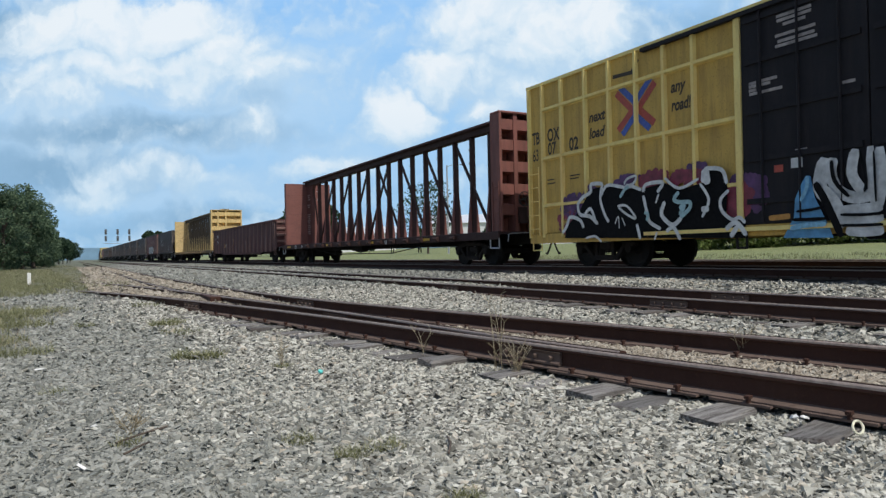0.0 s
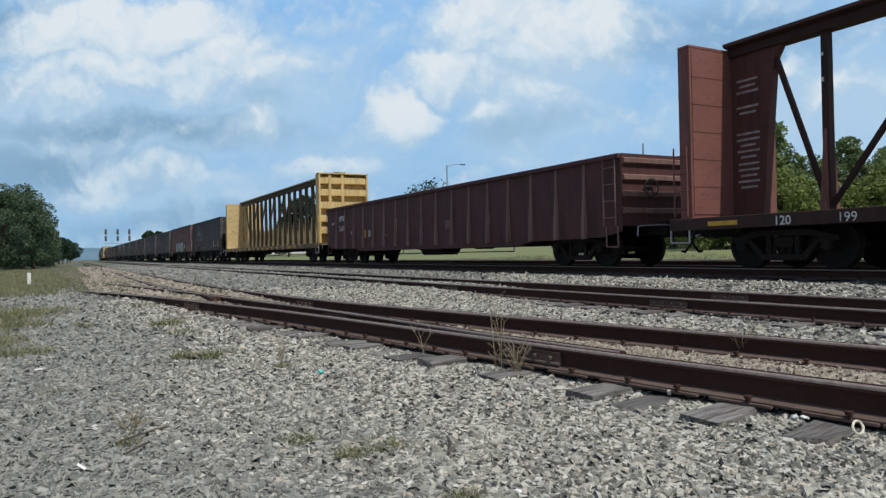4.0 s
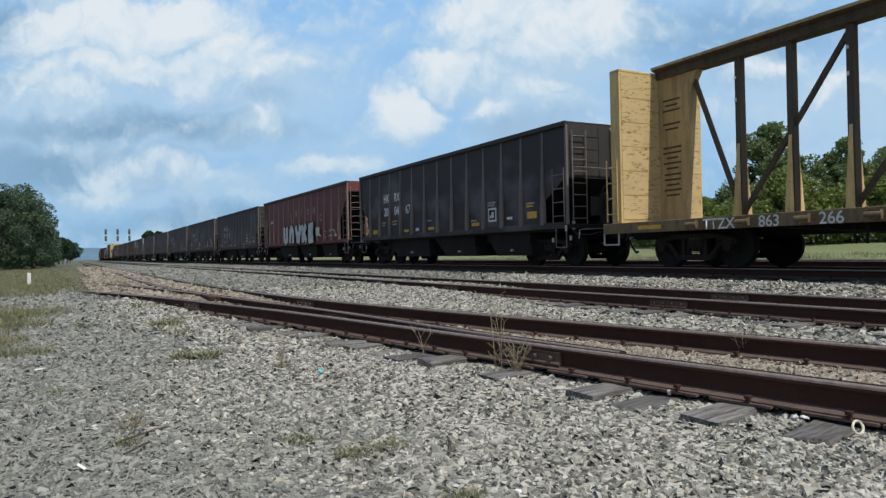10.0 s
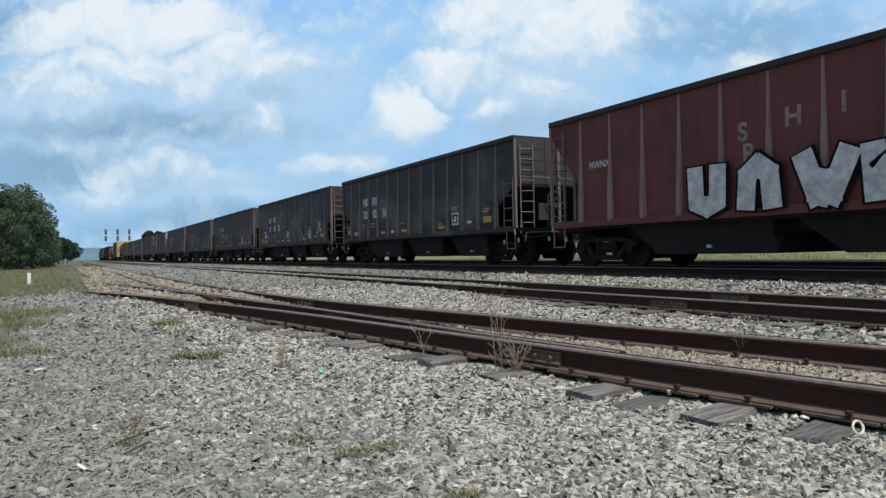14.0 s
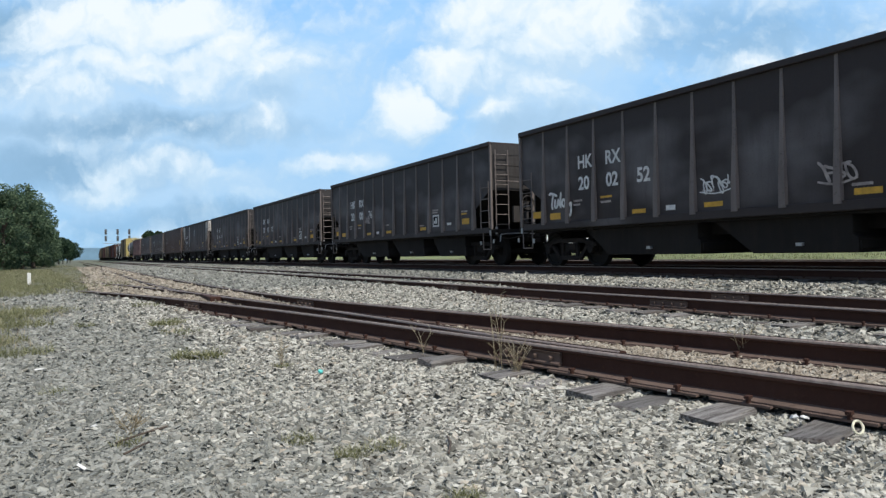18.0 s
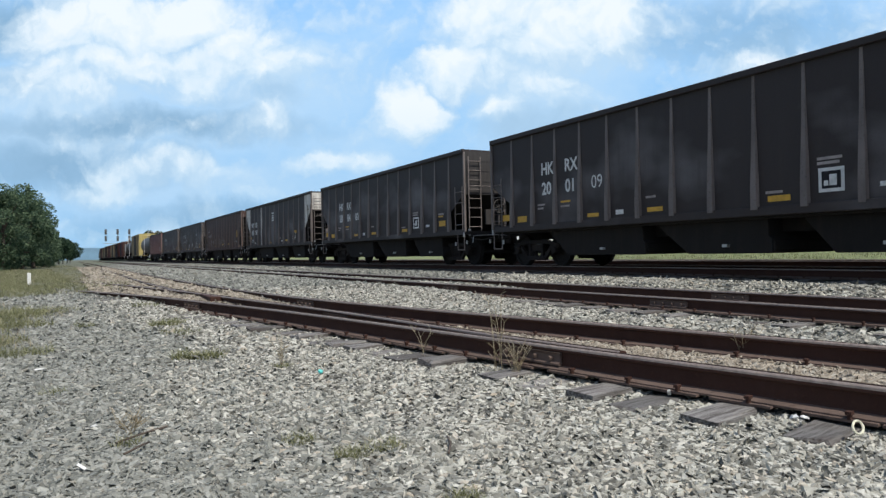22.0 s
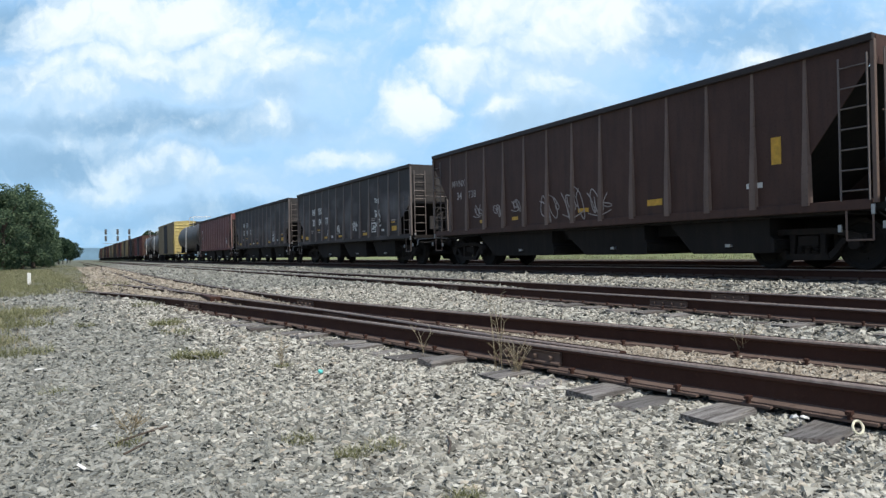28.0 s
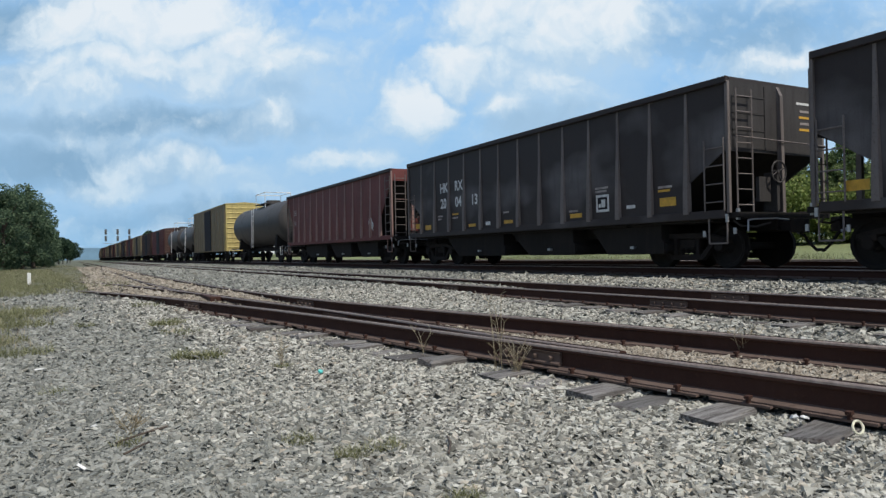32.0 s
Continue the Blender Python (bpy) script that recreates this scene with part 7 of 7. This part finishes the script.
for i, (a, b) in enumerate((((0.20, 3.80), (0.46, 3.99)), ((0.22, 3.56), (0.34, 3.70)), ((1.5, 2.75), (1.62, 2.98)))):
    g = Geo().path([(a[0], a[1], -0.425), ((a[0] + b[0]) / 2 + 0.015, (a[1] + b[1]) / 2, -0.415), (b[0], b[1], -0.420)], 0.006, 5)
    tagged(new("stick", g.mesh("stick", M_BARK)), "thin dead stick lying on the stones", "stick", "sticks on the stones")

# white marker post beside the drive
post = empty("marker_post", "short white marker post standing in grass", "post")
part("post", Geo().box(-0.055, 0.055, -0.03, 0.03, -0.1, 0.46), M_POST, post, "", 0.01)
post.location = (-1.10, 27.0, ground_z(-1.1, 27) - 0.05)

# small turquoise cap on the stones
cap = new("bottle_cap", Geo().lathe([(0, 0.017), (0.004, 0.020), (0.016, 0.019), (0.020, 0.014)], 12, "z").mesh("bottle_cap", plain("turquoise_plastic", (0.10, 0.55, 0.50), 0.4)))
cap.location, cap.rotation_euler = (1.70, 5.15, -0.425), (0.4, 0.2, 0)
tagged(cap, "turquoise plastic bottle cap lying on the stones", "litter")

# loop of pale hose lying by a tie
g = Geo()
g.path([(0.028 * math.cos(a * 0.53), 0.018 * math.sin(a * 0.53), 0.035 + 0.026 * math.sin(a * 0.53 + 0.6)) for a in range(13)], 0.006, 6)
hose = new("plastic_loop", g.mesh("plastic_loop", M_PLASTIC))
hose.location = (3.18, 1.90, -0.40)
tagged(hose, "pale plastic loop lying on the ballast", "litter")
for i, (x, y, s) in enumerate(((3.16, 3.02, 0.022), (3.24, 2.26, 0.018), (3.27, 2.22, 0.012), (0.053, 3.46, 0.020), (-0.20, 6.79, 0.035), (0.12, 4.3, 0.010), (1.5, 2.2, 0.014))):
    me = stones("pale_stone", np.array([x]), np.array([y]), np.array([-0.392 if x > 3 else -0.435]), np.array([s]), M_POST, 60 + i)
    tagged(new("pale_stone", me), "white stone lying on a tie" if x > 3 else "white flat stone lying on the drive", "stone", "white stones")


# ---- far structures ----
def signal_bridge():
    s = empty("signal_bridge", "railway signal bracket with three two-headed signals", "signal")
    g = Geo().rod((4.1, 0, -0.4), (4.1, 0, 5.6), 0.10, 6)
    part("pole", g, M_GALV, s)
    part("arm", Geo().box(-4.0, 4.2, -0.12, 0.12, 5.0, 5.12).box(-4.0, 4.2, -0.03, 0.03, 5.7, 5.75), M_GALV, s)
    for x in (-3.2, 0.0, 3.2):
        m = part("mast", Geo().rod((x, 0, 5.0), (x, 0, 9.3), 0.05, 6), M_GALV, s)
        for z in (6.5, 8.5):
            part("signal_head", Geo().box(x - 0.32, x + 0.32, -0.12, 0.10, z - 0.8, z + 0.8).rod((x, -0.12, z), (x, -0.35, z), 0.14, 8), M_SIGNAL, m)
    s.location = (13.7, 229.6, 0)
    s.rotation_euler.z = radians(-3)


def wood_pole(x, y, height, arms, lamp=False):
    p = empty("street_lamp" if lamp else "utility_pole", "tall street lamp with a curved arm" if lamp else "weathered wooden utility pole with crossarm", "lamp" if lamp else "pole")
    part("pole", Geo().rod((0, 0, -0.5), (0, 0, height), 0.17, 8, 0, 0.11), M_GALV if lamp else M_POLE, p)
    if lamp:
        part("arm", Geo().path([(0, 0, height - 0.2), (1.0, -0.5, height + 0.15), (2.0, -1.0, height + 0.1)], 0.05, 6), M_GALV, p)
        part("lamp_head", Geo().box(1.9, 2.7, -1.3, -0.95, height, height + 0.16), M_SIGNAL, p, "", 0.04)
    for z in arms:
        part("crossarm", Geo().box(-1.2, 1.2, -0.06, 0.06, z, z + 0.12), M_POLE, p)
        for k in (-1.05, -0.5, 0.5, 1.05):
            part("insulator", Geo().rod((k, 0, z + 0.12), (k, 0, z + 0.3), 0.05, 6), M_GALV, p)
    p.location = (x, y, ground_z(x, y))
    return p


signal_bridge()
wood_pole(91.6, 92.3, 17.6, ())
wood_pole(94.5, 88.0, 15.5, (14.3,))
wood_pole(75.0, 112.0, 13.5, (12.4,))
wood_pole(66.0, 128.0, 12.0, ())
wood_pole(53.3, 96.2, 14.0, (), True)


def hall(x, y, turn, length, depth, wall, ridge):
    h = empty("warehouse", "long low white metal warehouse far off", "building")
    part("wall", Geo().prism([(-depth / 2, 0), (depth / 2, 0), (depth / 2, wall), (0, ridge), (-depth / 2, wall)], -length / 2, length / 2, "x"), M_WALL, h)
    g = Geo().prism([(-depth / 2 - 0.4, wall - 0.15), (0, ridge + 0.02), (0, ridge + 0.22), (-depth / 2 - 0.4, wall + 0.05)], -length / 2 - 0.4, length / 2 + 0.4, "x")
    g.prism([(depth / 2 + 0.4, wall - 0.15), (0, ridge + 0.02), (0, ridge + 0.22), (depth / 2 + 0.4, wall + 0.05)], -length / 2 - 0.4, length / 2 + 0.4, "x")
    part("roof", g, M_ROOF, h)
    for i in range(int(length // 12)):
        u = -length / 2 + 6 + i * 12
        part("loading_door", Geo().box(u - 1.8, u + 1.8, -depth / 2 - 0.06, -depth / 2 + 0.02, 0.0, 3.6), M_GLASS, h)
    h.location, h.rotation_euler.z = (x, y, ground_z(x, y)), radians(turn)


hall(118, 160, -38, 62, 20, 6.4, 9.0)
hall(72, 205, -25, 40, 16, 5.5, 7.6)

# low wooded hills on the skyline
rng = np.random.default_rng(12)
V, F = [], []
for ring, (dist, amp, base) in enumerate(((900, 16, 10), (1500, 30, 16))):
    n0 = len(V)
    for i in range(161):
        a = radians(-30 + 120 * i / 160)
        h = base + amp * (0.5 + noise.noise((i * 0.06, ring * 9.0, 0.3))) + 2.0 * noise.noise((i * 0.7, ring, 2))
        if a < radians(14):
            h *= 0.55
        V += [(math.sin(a) * dist, math.cos(a) * dist, -1.0), (math.sin(a) * dist * 1.03, math.cos(a) * dist * 1.03, max(3, h))]
        if i:
            k = n0 + 2 * i
            F.append((k - 2, k, k + 1, k - 1))
# Blue distance haze is put into the hills' own colour.
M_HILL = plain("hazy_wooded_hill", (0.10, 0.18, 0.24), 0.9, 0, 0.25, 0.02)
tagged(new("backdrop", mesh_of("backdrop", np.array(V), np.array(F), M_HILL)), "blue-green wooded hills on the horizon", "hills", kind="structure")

# ---- clouds ----
def vec_node(nt, op, a, b=None, scale=None):
    n = nt.nodes.new("ShaderNodeVectorMath")
    n.operation = op
    nt.links.new(a, n.inputs[0])
    if isinstance(b, bpy.types.NodeSocket):
        nt.links.new(b, n.inputs[1])
    elif b is not None:
        n.inputs[1].default_value = b
    if scale is not None:
        n.inputs["Scale"].default_value = scale
    return n.outputs["Value"] if op == "LENGTH" else n.outputs[0]


def cloud_field(nt, vec, kind, inner=0.15, outer=1.65):
    """Smooth masses of one kind of cloud, the strongest at each place."""
    total = None
    for name, x, z, rx, rz, amount in CLOUDS:
        if name != kind:
            continue
        d = vec_node(nt, "MULTIPLY", vec_node(nt, "SUBTRACT", vec, (x, 0, z)), (1 / rx, 0, 1 / rz))
        mr = nt.nodes.new("ShaderNodeMapRange")
        mr.interpolation_type = "SMOOTHSTEP"
        for i, v in ((1, outer), (2, inner), (3, 0.0), (4, amount)):
            mr.inputs[i].default_value = v
        nt.links.new(vec_node(nt, "LENGTH", d), mr.inputs[0])
        total = mr.outputs[0] if total is None else math_node(nt, "MAXIMUM", total, mr.outputs[0])
    return total


def heaps(nt, vec):
    """Density of the white heaps: masses broken into billows at three sizes."""
    d = cloud_field(nt, vec, "white")
    for scale, amount in ((6.0, 0.24), (15.0, 0.13), (40.0, 0.05)):
        v = nt.nodes.new("ShaderNodeTexVoronoi")
        v.feature = "SMOOTH_F1"
        v.inputs["Scale"].default_value = scale
        v.inputs["Smoothness"].default_value = 0.35
        nt.links.new(vec, v.inputs["Vector"])
        d = math_node(nt, "ADD", d, math_node(nt, "MULTIPLY_ADD", v.outputs["Distance"], -amount * 1.6, amount * 0.8))
    return math_node(nt, "ADD", d, math_node(nt, "MULTIPLY_ADD", noise_tex(nt, vec, 4.5, 8, 0.6), 0.7, -0.22))


def cloud_sheet():
    """A broad sheet of summer cloud far behind everything; blue sky in its gaps."""
    m = bpy.data.materials.new("summer_cloud")
    m.use_nodes = True
    nt = m.node_tree
    nt.nodes.remove(nt.nodes["Principled BSDF"])
    vec = coords(nt, (0.001, 0.001, 0.001))
    warp = node(nt, "ShaderNodeTexNoise", Scale=3.4, Detail=7.0, Roughness=0.58)
    nt.links.new(vec, warp.inputs["Vector"])
    shift = vec_node(nt, "SCALE", vec_node(nt, "SUBTRACT", warp.outputs["Color"], (0.5, 0.5, 0.5)), None, 0.26)
    at = vec_node(nt, "ADD", vec, shift)
    veil = noise_tex(nt, coords(nt, (0.0006, 0.001, 0.0014)), 2.2, 7, 0.62)
    soft = math_node(nt, "ADD", noise_tex(nt, at, 3.0, 8, 0.6), -0.5)
    sep = nt.nodes.new("ShaderNodeSeparateXYZ")
    nt.links.new(vec, sep.inputs[0])
    blue = ramp(nt, sep.outputs["Z"], ((0.0, (0.26, 0.50, 0.74)), (0.10, (0.25, 0.50, 0.78)), (0.45, (0.28, 0.55, 0.88)), (0.85, (0.24, 0.52, 0.92))))
    # thin veil, then blue-grey bodies, then white heaps lit from above
    col = mix(nt, ramp(nt, veil, ((0.30, 0.0), (0.8, 0.8))), blue, (0.54, 0.74, 0.94))
    haze = math_node(nt, "MULTIPLY_ADD", soft, 1.0, cloud_field(nt, at, "haze"))
    col = mix(nt, ramp(nt, haze, ((0.10, 0.0), (0.80, 0.85))), col, (0.50, 0.69, 0.88))
    grey = math_node(nt, "MULTIPLY_ADD", soft, 0.9, cloud_field(nt, at, "grey"))
    col = mix(nt, ramp(nt, grey, ((0.10, 0.0), (0.85, 0.92))), col, (0.235, 0.41, 0.60))
    body = heaps(nt, at)
    above = heaps(nt, vec_node(nt, "ADD", at, (-0.010, 0, 0.040)))
    relief = math_node(nt, "SUBTRACT", body, above)
    lit = ramp(nt, math_node(nt, "MULTIPLY_ADD", relief, 0.9, math_node(nt, "MULTIPLY_ADD", body, 0.42, 0.10)), ((0.12, (0.50, 0.67, 0.83)), (0.40, (0.65, 0.79, 0.91)), (0.74, (0.83, 0.895, 0.95))))
    lit = mix(nt, ramp(nt, sep.outputs["Z"], ((0.15, 0.55), (0.5, 0.0))), lit, (0.50, 0.70, 0.87))
    col = mix(nt, ramp(nt, math_node(nt, "MULTIPLY_ADD", relief, 0.9, body), ((0.06, 0.0), (0.34, 0.42), (0.78, 0.96))), col, lit)
    em = nt.nodes.new("ShaderNodeEmission")
    nt.links.new(col, em.inputs["Color"])
    em.inputs["Strength"].default_value = CLOUD_LIGHT
    nt.links.new(em.outputs[0], nt.nodes["Material Output"].inputs["Surface"])
    g = Geo().add([(-3600, 0, -60), (3600, 0, -60), (3600, 0, 2700), (-3600, 0, 2700)], [(0, 1, 2, 3)])
    ob = new("backdrop", g.mesh("cloud_sheet", m))
    return tagged(ob, "white and blue-grey summer clouds in a pale blue sky", "clouds", kind="structure")


CLOUD_LIGHT = 1.0
# kind, middle (km right of the view line, km up), half width, half height, strength
CLOUDS = (("white", -1.042, 0.677, 0.372, 0.121, 0.86), ("white", -1.317, 0.674, 0.176, 0.117, 0.8), ("white", -0.729, 0.66, 0.215, 0.098, 0.75), ("white", 0.329, 0.735, 0.352, 0.129, 0.8), ("white", 0.132, 0.641, 0.176, 0.098, 0.6),
          ("white", -1.315, 0.752, 0.17, 0.121, 0.93), ("white", -1.158, 0.778, 0.212, 0.11, 1.07), ("white", -0.942, 0.773, 0.212, 0.092, 0.99), ("white", -0.768, 0.71, 0.201, 0.11, 0.84),
          ("white", -0.613, 0.628, 0.131, 0.087, 0.77), ("white", -1.298, 0.614, 0.232, 0.121, 0.64), ("white", -0.907, 0.606, 0.318, 0.087, 0.6), ("white", -1.032, 0.266, 0.26, 0.062, 0.40),
          ("white", -1.17, 0.22, 0.215, 0.047, 0.42), ("white", -0.463, 0.306, 0.121, 0.047, 0.5), ("white", -0.636, 0.453, 0.089, 0.075, 0.42), ("white", -0.307, 0.289, 0.098, 0.039, 0.38),
          ("white", -0.131, 0.471, 0.11, 0.096, 1.02), ("white", 0.013, 0.605, 0.119, 0.096, 0.93), ("white", 0.128, 0.489, 0.11, 0.053, 0.56), ("white", 0.174, 0.777, 0.19, 0.114, 0.93),
          ("white", 0.408, 0.743, 0.254, 0.123, 0.93), ("white", 0.574, 0.729, 0.131, 0.131, 0.99), ("white", 0.326, 0.559, 0.126, 0.087, 0.49), ("white", 1.129, 0.59, 0.148, 0.057, 0.52),
          ("white", 1.382, 0.515, 0.148, 0.053, 0.46), ("haze", -1.36, 0.479, 0.626, 0.215, 0.75), ("haze", -0.732, 0.543, 0.489, 0.196, 0.6), ("haze", 0.326, 0.559, 0.391, 0.254, 0.75),
          ("haze", 1.283, 0.478, 0.587, 0.215, 0.75), ("haze", -0.915, 0.234, 0.646, 0.098, 0.55), ("haze", -0.383, 0.379, 0.294, 0.137, 0.4), ("grey", -1.442, 0.304, 0.509, 0.098, 0.8),
          ("grey", -1.106, 0.438, 0.587, 0.067, 0.8), ("grey", -1.509, 0.805, 0.215, 0.117, 0.85), ("grey", -1.494, 0.599, 0.117, 0.078, 0.5), ("grey", 0.975, 0.72, 0.47, 0.137, 0.62),
          ("grey", -0.732, 0.523, 0.235, 0.047, 0.35), ("grey", 0.303, 0.432, 0.294, 0.078, 0.35), ("grey", -0.78, 0.123, 0.509, 0.047, 0.55))
SHEET_AT = Vector((0.47748, 0.87864)) * 2400
SHEET_TURN = math.degrees(math.atan2(0.87864, 0.47748)) - 90
clouds = cloud_sheet()


# ---- what moves ----
def motions():
    # the train rolls by at an even pace; far off it comes round the curve
    for car, q in TRAIN:
        rows = []
        steps = 16 if q > CURVE_Y - 20 else 2
        for i in range(steps + 1):
            t = SECONDS * i / steps
            x, y, a = main_path(q - SPEED * t)
            rows.append((t, pose(x, y, 0, 0, 0, -math.degrees(a))))
        walk(car, rows)
    # wheels roll without slip
    turn = SPEED / WHEEL_R
    spin = [(k / 15, Matrix.Rotation(turn * k / 15, 4, "X")) for k in range(int(SECONDS * 15) + 1)]
    for car, q in TRAIN:
        if q > 345:
            continue
        for truck in car.children:
            for w in truck.children:
                if w.name.startswith("wheelset"):
                    hub = Matrix.Translation(w.location)
                    walk(w, [(t, hub @ m) for t, m in spin])
    # clouds drift slowly
    at = SHEET_AT
    right = Vector((0.87864, -0.47748))
    rows = []
    for t in (0, SECONDS):
        p = at + right * (63 * t / SECONDS)
        rows.append((t, pose(p.x, p.y, 25 * t / SECONDS, 0, 0, SHEET_TURN)))
    walk(clouds, rows)


motions()
